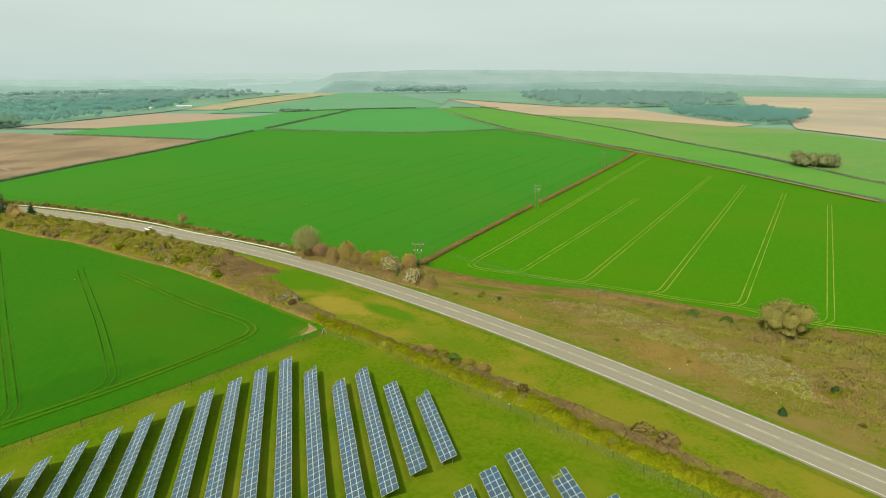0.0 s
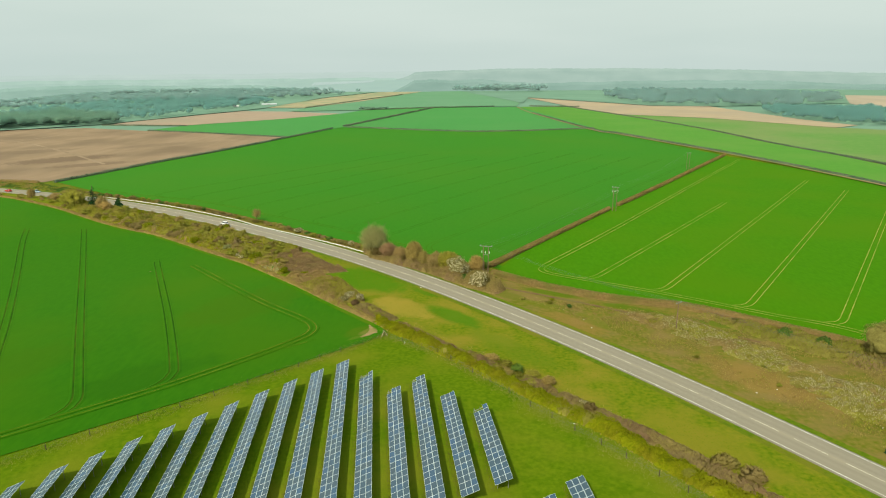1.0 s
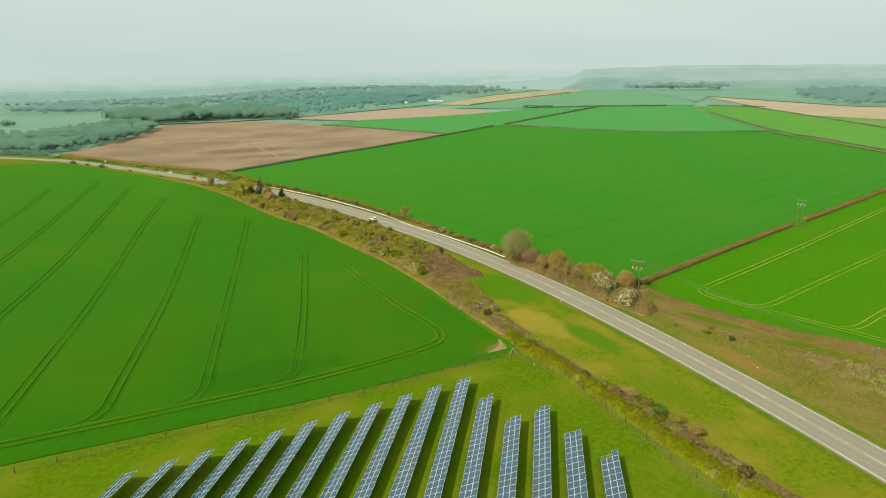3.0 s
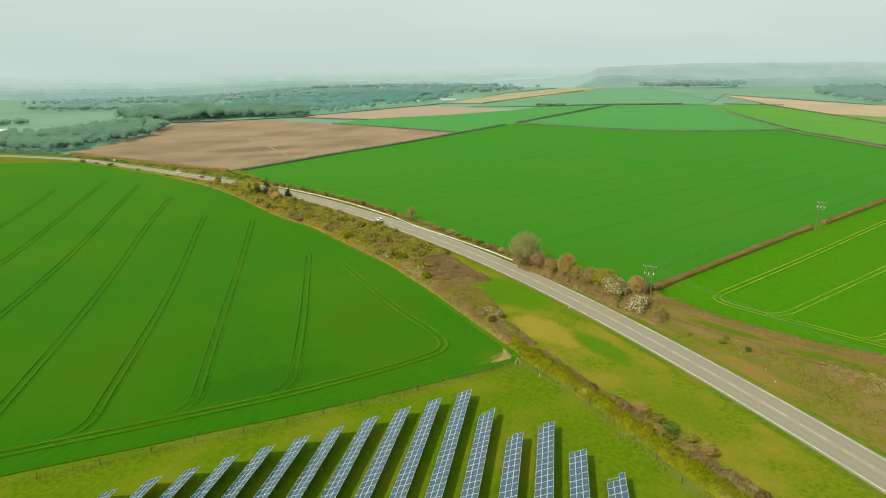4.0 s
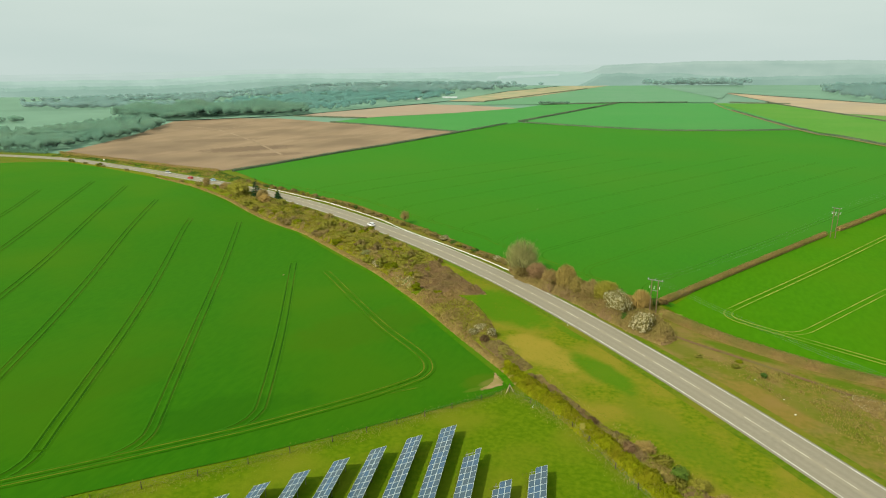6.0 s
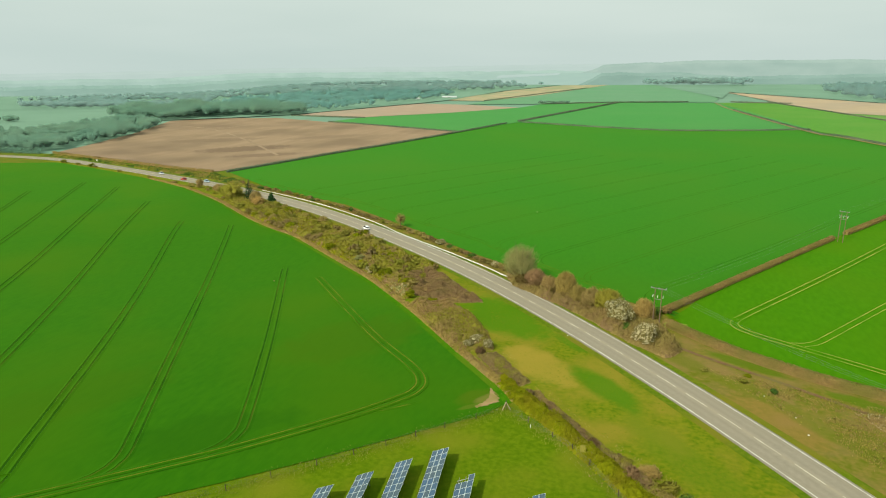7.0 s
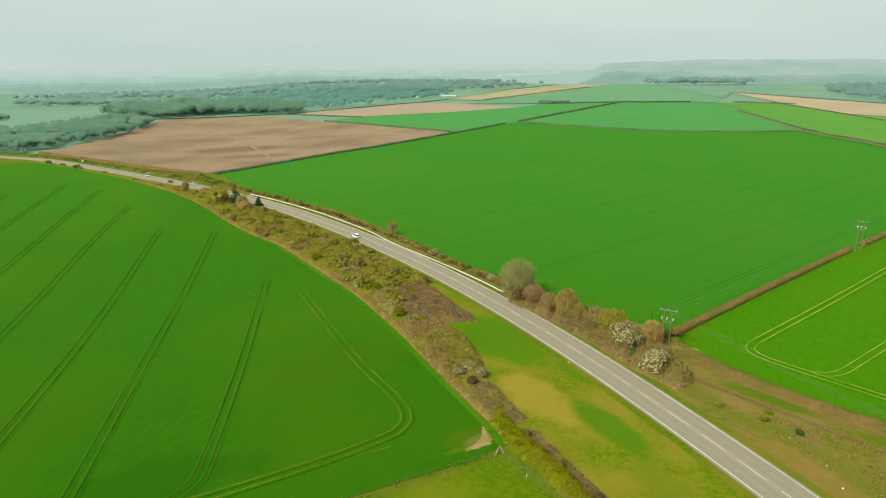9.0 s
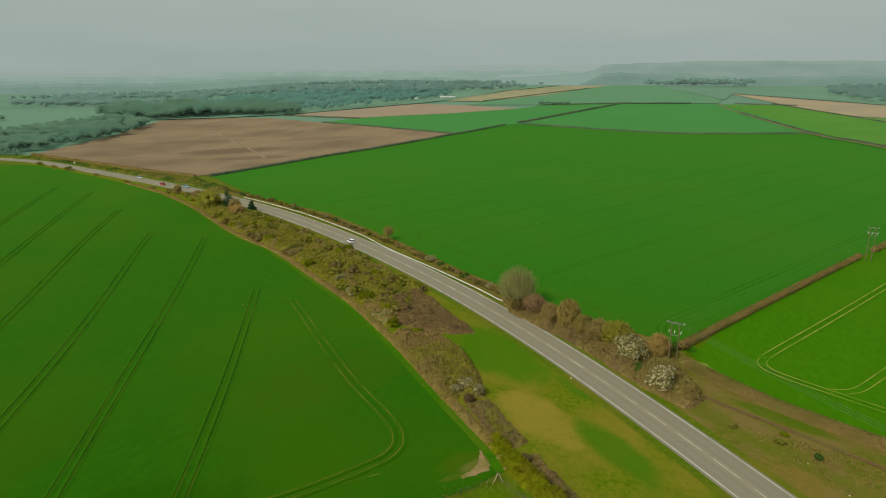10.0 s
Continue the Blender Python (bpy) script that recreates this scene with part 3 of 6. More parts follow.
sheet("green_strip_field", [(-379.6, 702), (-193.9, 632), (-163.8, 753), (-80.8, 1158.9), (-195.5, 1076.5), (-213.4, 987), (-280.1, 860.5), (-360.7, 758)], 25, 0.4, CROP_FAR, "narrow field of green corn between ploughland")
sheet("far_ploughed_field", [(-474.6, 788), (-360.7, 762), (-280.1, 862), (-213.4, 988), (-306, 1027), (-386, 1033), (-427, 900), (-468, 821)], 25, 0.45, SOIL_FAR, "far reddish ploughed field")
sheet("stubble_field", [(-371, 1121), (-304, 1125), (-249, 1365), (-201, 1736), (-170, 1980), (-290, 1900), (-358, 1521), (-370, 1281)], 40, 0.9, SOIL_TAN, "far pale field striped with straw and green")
sheet("hill_pasture", [(-306, 1029), (-195, 1078), (-81, 1160), (70, 1222), (84, 1335), (31, 1803), (-60, 2045), (-168, 1975), (-200, 1735), (-248, 1364), (-303, 1124)], 40, 0.8, CROP_GREY, "hilltop pasture with painted haze greying its green")
sheet("ley_beside_track", [(74, 1207), (161, 1214), (256, 827), (292, 577), (304, 420), (306, 354), (330, 250), (420, 60), (340, 100), (262, 297), (238, 419), (208, 540), (140, 755)], 25, 0.4, CROP_BRIGHT, "bright green ley beside the field track")
sheet("upper_pasture", [(161, 1214), (217, 1013), (333, 943), (438, 800), (491, 763), (505, 617), (600, 500), (500, 200), (307, 354), (305, 420), (302, 492), (280, 617), (255, 828)], 30, 0.5, PASTURE, "far pasture, partly yellowish")
sheet("sandy_field", [(113, 1596), (326, 1264), (437, 1251), (456, 925), (480, 833), (434, 797), (333, 943), (217, 1013), (172, 1215)], 35, 0.8, SOIL_ORANGE, "far sandy bare field below a wood")
sheet("far_bare_field", [(775, 1407), (1000, 1850), (1376, 1763), (1300, 1100), (523, 640), (500, 765), (520, 806), (683, 1107)], 60, 1.0, SOIL_PALE, "far pale bare field on the slope")
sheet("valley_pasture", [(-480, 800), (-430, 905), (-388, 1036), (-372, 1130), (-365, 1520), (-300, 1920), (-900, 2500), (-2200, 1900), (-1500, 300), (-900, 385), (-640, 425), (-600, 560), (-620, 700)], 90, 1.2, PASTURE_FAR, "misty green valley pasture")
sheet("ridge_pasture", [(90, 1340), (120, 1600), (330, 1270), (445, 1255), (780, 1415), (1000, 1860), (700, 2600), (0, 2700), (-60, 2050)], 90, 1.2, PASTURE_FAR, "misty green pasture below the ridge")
sheet("bare_gateway", [(3.7, 182.0), (5.6, 184.7), (9.4, 183.9), (10.6, 180.9), (6.8, 178.3), (4.3, 179.8)], 1.2, 0.21, TRACK, "bare patch at the field corner by the pole", rag=0.5)
blots(SOIL, [(-330, 470, 55, 26, 35, (0.135, 0.092, 0.055), 0.8), (-290, 440, 40, 14, 30, (0.14, 0.095, 0.058), 0.7), (-400, 520, 60, 22, 30, (0.15, 0.105, 0.062), 0.6), (-300, 560, 50, 18, 40, (0.16, 0.112, 0.068), 0.5)])
for line in ([(-550, 648), (-470, 612), (-368, 527), (-280, 442)], [(-470, 612), (-457, 679), (-419, 735)]):
    tagged(ribbon("ploughland_track", smooth(line, 12), 1.3, 0.36, SOIL_TRACK), "pale wheel track across ploughland", kind="structure")
tagged(ribbon("path", smooth([(2, 171.5), (4.9, 169.2), (12.8, 163.7), (18.4, 160.5), (28.6, 154.4), (43.1, 145.0), (53.3, 138.1), (62.5, 131.6), (70, 126)], 2), 0.6, 0.13, DIRT), "narrow brown footpath worn along the bank", kind="structure")
tagged(ribbon("farm_track", smooth([(70, 1195), (84, 1030), (131, 740), (150, 692), (205, 536), (236, 419), (258, 297)], 20), 1.4, 0.8, CHALK), "pale farm track along the hedge", kind="structure")


# tractor tramlines: two wheel tracks each
def wheel_groove(line, soil, crop, half, dz, deep):
    """A wheel track sunk between low ridges of standing crop."""
    prof = ((-half - 0.6, -0.03), (-half - 0.1, deep), (-half, 0.0), (0.0, -0.01), (half, 0.0), (half + 0.1, deep), (half + 0.6, -0.03))
    verts, faces = [], []
    m = len(prof)
    for i, q in enumerate(line):
        t = (line[min(i + 1, len(line) - 1)] - line[max(i - 1, 0)]).normalized()
        fade = min(1.0, i / 5, (len(line) - 1 - i) / 5)
        lump = 0.8 + 0.4 * noise.noise(Vector((q.x * 0.35, q.y * 0.35, half * 9)))
        for o, z in prof:
            x, y = q.x + t.y * o, q.y - t.x * o
            verts.append(on(x, y, dz + z * fade * lump - (1 - fade) * 0.06))
    for i in range(len(line) - 1):
        for k in range(m - 1):
            a = m * i + k
            faces.append((a, a + 1, a + m + 1, a + m))
    ob = mesh_of("wheel_track", verts, faces, [crop, soil])
    ob.data.polygons.foreach_set("material_index", [1 if k in (2, 3) else 0 for _ in range(len(line) - 1) for k in range(m - 1)])
    return ob


def tramline(points, material=TRACK, half=0.17, dz=0.17, crop=CROP_M, deep=0.1, step=2.2):
    line = smooth(points, step)
    for s in (-0.95, 0.95):
        ob = wheel_groove(offset(line, s), material, crop, half, dz, deep)
        tagged(ob, "tractor wheel track worn through young wheat", kind="structure")


def along(p, d, a, b):
    return [(p[0] + d[0] * a, p[1] + d[1] * a), (p[0] + d[0] * b, p[1] + d[1] * b)]


DM = (0.555, 0.832)
HEAD_M = [(204.6, 493.9), (131, 373), (58.5, 250.8), (25.6, 197), (22.2, 191), (21.3, 187.6), (22.4, 184.6), (25.4, 182), (30.5, 178.8), (58.8, 162), (82, 146), (95, 138), (108.6, 124.5), (130, 110), (180, 52)]
HEAD_L = [(-105, 193.8), (-101, 189.8), (-66.9, 154), (-50, 138.5), (-45, 132), (-44.4, 127), (-46.5, 122.5), (-53.1, 113), (-66.2, 97.4), (-75.5, 88), (-95, 69), (-130, 36), (-240, -66)]


def meet(p, d, rail):
    """Where the line from p along d meets the rail, and the rail's direction there."""
    for (x0, y0), (x1, y1) in zip(rail, rail[1:]):
        ex, ey = x1 - x0, y1 - y0
        det = d[0] * -ey + d[1] * ex
        if abs(det) < 1e-6:
            continue
        k = ((x0 - p[0]) * -ey + (y0 - p[1]) * ex) / det
        t = (d[0] * (y0 - p[1]) - d[1] * (x0 - p[0])) / det
        if k > -30 and 0 <= t <= 1:
            return Vector((p[0] + d[0] * k, p[1] + d[1] * k)), Vector((ex, ey)).normalized()
    return None


def turned_in(line, rail, side, reach=8.0):
    """The line led in a bend onto the rail; side -1: back along the rail."""
    d = (Vector(line[0]) - Vector(line[1])).normalized()
    got = meet(line[0], d, rail)
    if got is None:
        return line
    c, e = got
    a, b = c - d * reach, c + e * side * reach
    bend = [tuple(b + e * side * 4)] + [tuple(b.lerp(c, t).lerp(c.lerp(a, t), t)) for t in (0, 0.2, 0.4, 0.6, 0.8, 1)]
    return bend + [q for q in line if (Vector(q) - c).dot(d) < -reach - 2]


tramline(HEAD_M, half=0.17, dz=0.25, deep=0.03, step=0.9)
for p, far in (((38.6, 179.8), 172), ((60.6, 171.7), 276), ((82.9, 160.9), 246), ((102, 147.2), 225), ((119.6, 132), 200), ((140, 118), 170), ((160, 104), 150)):
    tramline(turned_in(along(p, DM, 2, 20) + along(p, DM, 60, far), HEAD_M, -1), half=0.13, deep=0.03)
for line in ([(-66.4, 97.0), (-77.5, 119), (-92, 146.5), (-119.8, 197), (-121.5, 201.5), (-119.5, 205)], [(-86.2, 93.5), (-123.5, 155.2), (-169.4, 232.4), (-180, 250)], [(-101.2, 83.1), (-132.4, 134.3), (-186.5, 217.6), (-206, 250)],
             [(-112, 64), (-146.4, 117.8), (-207.6, 208.8), (-250, 277)], [(-133, 56), (-197.7, 157.3), (-231.2, 207.6), (-297, 304.6)], [(-157, 55), (-237.6, 181), (-327.6, 310)], [(-187, 57), (-276.6, 201.8), (-333, 278)]):
    tramline(turned_in(line, HEAD_L, 1, 9.0), TRACK_GREEN, 0.17, crop=CROP)
tramline(HEAD_L, TRACK_LEFT, 0.15, 0.25, crop=CROP, deep=0.07, step=1.2)
tramline([(-39.5, 126.6), (-41.5, 124.4), (-45, 120.8), (-53, 113.2)], TRACK_LEFT, 0.14, crop=CROP)
HEAD_MAIN = [(1, 195.5), (-6, 201.5), (-22.5, 213.7), (-54.8, 240.6), (-66, 251.2), (-98, 272), (-146, 304), (-200, 326), (-240, 350)]
for k in range(10):
    o = 8 + 24 * k
    p = (5.4 - 0.857 * o, 193 + 0.516 * o + 8)
    tramline(turned_in(along(p, (0.516, 0.857), 4, 30) + along(p, (0.516, 0.857), 120, 330 if k < 6 else 250), HEAD_MAIN, -1, 12.0), TRACK_MAIN, 0.13, crop=CROP_MAIN, deep=0.012)
tramline(HEAD_MAIN[1:], TRACK_LEFT, 0.12, crop=CROP_MAIN, deep=0.04)


# ---- shapes ----
def rod(bm, a, b, r0, r1=None, n=6):
    """A tapered round rod from a to b."""
    a, b = Vector(a), Vector(b)
    r1 = r0 if r1 is None else r1
    q = (b - a).to_track_quat("Z", "Y")
    rings = []
    for p, r in ((a, r0), (b, r1)):
        rings.append([bm.verts.new(p + q @ Vector((r * math.cos(2 * math.pi * k / n), r * math.sin(2 * math.pi * k / n), 0))) for k in range(n)])
    for k in range(n):
        bm.faces.new((rings[0][k], rings[0][(k + 1) % n], rings[1][(k + 1) % n], rings[1][k]))
    bm.faces.new(rings[0][::-1])
    bm.faces.new(rings[1])


def box(bm, c, size, turn=None, bevel=0.0):
    """A box round c, turned, with bevelled edges."""
    m = Matrix.Translation(c) @ (turn.to_4x4() if turn else Matrix()) @ Matrix.Diagonal((*size, 1))
    made = bmesh.ops.create_cube(bm, size=1.0, matrix=m)
    if bevel:
        edges = list({e for v in made["verts"] for e in v.link_edges})
        bmesh.ops.bevel(bm, geom=edges, offset=bevel, segments=1, affect="EDGES")


def loft(bm, sections):
    """Skin through rings of points of equal number."""
    rings = [[bm.verts.new(p) for p in s] for s in sections]
    n = len(rings[0])
    for a, b in zip(rings, rings[1:]):
        for k in range(n):
            bm.faces.new((a[k], a[(k + 1) % n], b[(k + 1) % n], b[k]))
    bm.faces.new(rings[0][::-1])
    bm.faces.new(rings[-1])


def tube(bm, pts, r, n=3):
    """A thin round wire through the points."""
    side = [Vector((math.cos(6.2832 * k / n), 0, math.sin(6.2832 * k / n))) * r for k in range(n)]
    t = pts[-1] - pts[0]
    q = Vector((t.x, t.y, 0)).to_track_quat("Y", "Z")
    loft(bm, [[p + q @ s for s in side] for p in pts])


def empty(name, x, y, turn=0.0, dz=0.0):
    ob = new(name)
    ob.empty_display_size = 0.5
    ob.matrix_basis = Matrix.Translation(on(x, y, dz)) @ Matrix.Rotation(turn, 4, "Z")
    return ob


# ---- solar farm ----
CELL = bpy.data.materials.new("solar_cells")
CELL.use_nodes = True
cn = CELL.node_tree
cp = cn.nodes["Principled BSDF"]
cp.inputs["Roughness"].default_value = 0.22
cp.inputs["Specular IOR Level"].default_value = 0.8
ci = cn.nodes.new("ShaderNodeObjectInfo")
cr = cn.nodes.new("ShaderNodeValToRGB")
cr.color_ramp.elements[0].color = (0.032, 0.058, 0.074, 1)
cr.color_ramp.elements[1].color = (0.022, 0.066, 0.125, 1)
cmid = cr.color_ramp.elements.new(0.6)
cmid.color = (0.027, 0.060, 0.088, 1)
cn.links.new(ci.outputs["Random"], cr.inputs["Fac"])
cn.links.new(cr.outputs["Color"], cp.inputs["Base Color"])
ALU = plain("anodised_aluminium", (0.50, 0.57, 0.55), 0.4, 0.25)

MOD_L, MOD_W, TILT = 1.66, 1.0, radians(22)
ROW_DIR = Vector((-0.1543, 0.9880, 0))
ROW_TURN = math.atan2(-ROW_DIR.x, ROW_DIR.y)


def module_mesh():
    """One solar module: a raised aluminium frame round a sunk sheet of dark cells."""
    bm = bmesh.new()
    l, w, f, d = MOD_L / 2 - 0.006, MOD_W / 2 - 0.006, 0.038, 0.04
    outer = [(-w, -l), (w, -l), (w, l), (-w, l)]
    inner = [(-w + f, -l + f), (w - f, -l + f), (w - f, l - f), (-w + f, l - f)]
    ob = [bm.verts.new((x, y, -d)) for x, y in outer]
    ot = [bm.verts.new((x, y, 0)) for x, y in outer]
    it = [bm.verts.new((x, y, 0)) for x, y in inner]
    ic = [bm.verts.new((x, y, -0.006)) for x, y in inner]
    for k in range(4):
        j = (k + 1) % 4
        bm.faces.new((ob[k], ob[j], ot[j], ot[k]))
        bm.faces.new((ot[k], ot[j], it[j], it[k]))
        bm.faces.new((it[k], it[j], ic[j], ic[k]))
    bm.faces.new(ob[::-1])
    bm.faces.new(ic).material_index = 1
    me = bpy.data.meshes.new("solar_panel")
    bm.to_mesh(me)
    bm.free()
    me.materials.append(ALU)
    me.materials.append(CELL)
    return me


MODULE = module_mesh()


def solar_row(tip, length, gap, label):
    """A row of tilted modules, three high: tip is the far upper corner, gap says how many modules the two lower courses stop short."""
    n = max(2, round(length / MOD_L))
    foot = Vector((tip[0], tip[1], 0))
    row = empty("solar_table", tip[0], tip[1], ROW_TURN)
    tagged(row, label, "solar table", "rows of solar tables")
    base = height(*tip)
    near = foot - ROW_DIR * n * MOD_L
    slope = math.atan2(base - height(near.x, near.y), n * MOD_L)
    top = 2.28
    # across: x from the upper edge (0) to the lower edge, towards -x; along: y from 0 back to -n * MOD_L
    tilt = Matrix.Rotation(slope, 4, "X") @ Matrix.Translation((0, 0, top)) @ Matrix.Rotation(-TILT, 4, "Y")
    for c in range(3):
        for k in range(n):
            if c and k < gap[c - 1]:
                continue
            ob = new("solar_panel", MODULE)
            ob.parent = row
            ob.matrix_basis = tilt @ Matrix.Translation((-(c + 0.5) * MOD_W, -(k + 0.5) * MOD_L, 0))
    for c in (0.35, 1.5, 2.65):
        bm = bmesh.new()
        box(bm, (-c, -n * MOD_L / 2, -0.1), (0.05, n * MOD_L + 0.05, 0.07))
        ob = part("purlin", bm, STEEL, row)
        ob.matrix_basis = tilt
    k = 0.8
    while k < n * MOD_L:
        for x in (-0.55, -2.25):
            z = top + x * math.tan(TILT) - 0.12 - k * math.tan(slope)
            bm = bmesh.new()
            box(bm, (x, -k, z / 2 - 0.25), (0.09, 0.06, z + 0.5))
            part("post", bm, STEEL, row)
        bm = bmesh.new()
        zc = top - k * math.tan(slope)
        rod(bm, (-0.2, -k, zc - 0.2), (-2.75, -k, zc - 0.2 - 2.55 * math.tan(TILT)), 0.045, n=4)
        part("rafter", bm, STEEL, row)
        k += 3.32
    return row


GREY_ROW = "tilted row of blue-grey solar panels on steel posts in grass"
TIPS = [((1.1, 84.9), 24.9, (1, 1)), ((-5.4, 89.8), 33.2, (0, 0)), ((-12, 97.6), 46.5, (0, 1)), ((-16.5, 92.0), 46, (0, 1)), ((-23.4, 99.2), 60, (1, 1)), ((-29.7, 105.2), 72, (0, 0)),
        ((-34.3, 100.1), 72, (0, 0)), ((-38.8, 94.9), 70, (0, 0)), ((-43.2, 89.8), 70, (0, 0)), ((-47.6, 84.7), 68, (0, 0)), ((-51.9, 80.0), 66, (0, 0)), ((-56.1, 75.5), 64, (0, 0)),
        ((-60.2, 71.1), 62, (0, 0)), ((-64.2, 66.3), 60, (0, 0)), ((-68.2, 62.2), 56, (0, 0)), ((-72.4, 57.5), 50, (0, 0)),
        ((6.4, 52.0), 40, (0, 0)), ((11.0, 56.9), 45, (0, 0)), ((16.0, 61.9), 50, (0, 0)), ((22.4, 55.9), 45, (1, 1)), ((28.6, 48.7), 40, (0, 0))]
for tip, length, gap in TIPS:
    solar_row(tip, length, gap, "shorter end row of solar panels with bare rails at its tip" if sum(gap) == 2 else GREY_ROW)


# ---- post and wire fences ----
def fence(points, spacing, label, tall=1.25):
    line = smooth(points, spacing)
    f = empty("fence", *points[0])
    tagged(f, label, "fence")
    inv = f.matrix_basis.inverted()
    rng = random.Random(len(points))
    posts = []
    for q in line:
        bm = bmesh.new()
        lean = Vector((rng.uniform(-0.06, 0.06), rng.uniform(-0.06, 0.06), 0))
        top = on(q.x, q.y, tall + rng.uniform(-0.08, 0.1)) + lean
        rod(bm, inv @ on(q.x, q.y, -0.3), inv @ top, 0.075, 0.065)
        part("post", bm, POST_WOOD, f)
        posts.append(q)
    for z in (0.25, 0.5, 0.75, 1.0, 1.15):
        bm = bmesh.new()
        tube(bm, [inv @ on(a.x, a.y, z) for a in posts], 0.008)
        part("wire", bm, WIRE, f)
    return f, inv


f, inv = fence(FENCE_LEFT, 7.0, "weathered post and wire fence along the wheat")
PALE_WOOD = surface("bare_split_timber", (0.36, 0.28, 0.17), (0.46, 0.37, 0.24), 4.0)
for dx, dy in ((0.8, 0.3), (-0.6, -0.7)):
    bm = bmesh.new()
    rod(bm, inv @ on(-24.6, 125, 1.7), inv @ on(-24.6 + dx, 125 + dy, 0.0), 0.09, 0.08)
    part("brace", bm, PALE_WOOD, f, "pale timber corner brace")
bm = bmesh.new()
rod(bm, inv @ on(-24.6, 125, 0), inv @ on(-24.6, 125, 2.0), 0.1)
part("corner_post", bm, POST_WOOD, f)
fence(FENCE_ROAD, 6.2, "weathered post and wire fence below the scrub strip")

# ---- crash barrier on the far side of the road ----
RAIL = smooth([(-41.5, 207), (-43.2, 208.2), (-47, 210.6), (-56.2, 218.5), (-75.8, 233.9), (-99.3, 251), (-116, 264.6), (-139.2, 279.6), (-160, 291.6), (-185.2, 303.8), (-207, 313.5)], 3.2)
barrier = empty("crash_barrier", *RAIL[0])
tagged(barrier, "pale galvanised steel crash barrier along the verge", "barrier")
inv = barrier.matrix_basis.inverted()
verts, faces = [], []
profile = ((0.0, 0.42), (0.05, 0.47), (0.0, 0.545), (0.05, 0.62), (0.0, 0.70), (-0.03, 0.70), (-0.03, 0.42))
for i, q in enumerate(RAIL):
    t = (RAIL[min(i + 1, len(RAIL) - 1)] - RAIL[max(i - 1, 0)]).normalized()
    n = Vector((-t.y, t.x))
    drop = 0.45 * max(0, 1 - i / 3)
    for o, z in profile:
        verts.append(inv @ on(q.x + n.x * o, q.y + n.y * o, z + 0.12 - drop))
    if i:
        k = len(profile)
        faces += [((i - 1) * k + j, (i - 1) * k + (j + 1) % k, i * k + (j + 1) % k, i * k + j) for j in range(k)]
RAIL_PAINT = plain("dull_zinc", (0.74, 0.74, 0.68), 0.55, 0.15)
mesh_of("beam", verts, faces, RAIL_PAINT, barrier)
for q in RAIL[1:]:
    bm = bmesh.new()
    box(bm, inv @ on(q.x, q.y, 0.35), (0.1, 0.12, 0.8))
    part("post", bm, STEEL, barrier)


# ---- power line ----
def pole_parts(inv, thing, x, y, tall, lean=(0, 0)):
    bm = bmesh.new()
    rod(bm, inv @ on(x, y, -0.5), inv @ (on(x, y, tall) + Vector((*lean, 0))), 0.15, 0.11, 8)
    return part("pole", bm, POLE_WOOD, thing)


def insulator(inv, thing, p):
    bm = bmesh.new()
    for k, r in enumerate((0.04, 0.11, 0.05, 0.11, 0.05)):
        rod(bm, inv @ (p + Vector((0, 0, 0.07 * k))), inv @ (p + Vector((0, 0, 0.07 * k + 0.07))), r, r * 0.8, 6)
    part("insulator", bm, GLASSY, thing)


def h_pole(x, y, across, tall, arms, gear, label):
    """Two wooden poles joined by cross-arms; gear: fuses and a transformer frame lower down."""
    thing = empty("power_pole", x, y)
    tagged(thing, label, "power pole", "poles of the power line")
    inv = thing.matrix_basis.inverted()
    a = Vector((*across, 0)).normalized()
    spots = []
    for s in (-0.85, 0.85):
        pole_parts(inv, thing, x + a.x * s, y + a.y * s, tall)
    for z, half in arms:
        bm = bmesh.new()
        for off in (-0.12, 0.12):
            c = on(x, y, z)
            n = Vector((-a.y, a.x, 0)) * off
            q = Matrix.Rotation(math.atan2(a.y, a.x), 3, "Z")
            box(bm, inv @ (c + n), (2 * half, 0.1, 0.15), q, 0.01)
        part("crossarm", bm, STEEL, thing)
        for s in (-half + 0.15, 0.0, half - 0.15):
            p = on(x + a.x * s, y + a.y * s, z + 0.08)
            insulator(inv, thing, p)
            spots.append(p + Vector((0, 0, 0.35)))
    if gear:
        for s in (-1.4, -0.2, 1.2):
            bm = bmesh.new()
            p = on(x + a.x * s, y + a.y * s, tall - 2.6)
            rod(bm, inv @ p, inv @ (p + Vector((0.1, -0.25, 0.75))), 0.09, 0.06, 6)
            part("fuse", bm, WHITE, thing, "white fuse holder")
        bm = bmesh.new()
        box(bm, inv @ on(x, y, tall - 3.1), (1.9, 0.14, 0.14), Matrix.Rotation(math.atan2(a.y, a.x), 3, "Z"))
        part("bearer", bm, STEEL, thing)
    return spots


def single_pole(x, y, across, tall, label):
    thing = empty("power_pole", x, y)
    tagged(thing, label, "power pole", "poles of the power line")
    inv = thing.matrix_basis.inverted()
    a = Vector((*across, 0)).normalized()
    pole_parts(inv, thing, x, y, tall)
    bm = bmesh.new()
    box(bm, inv @ on(x, y, tall - 0.25), (2.2, 0.1, 0.13), Matrix.Rotation(math.atan2(a.y, a.x), 3, "Z"), 0.01)
    part("crossarm", bm, STEEL, thing)
    spots = []
    for s in (-1.0, 0.0, 1.0):
        p = on(x + a.x * s, y + a.y * s, tall - 0.17)
        insulator(inv, thing, p)
        spots.append(p + Vector((0, 0, 0.35)))
    return spots


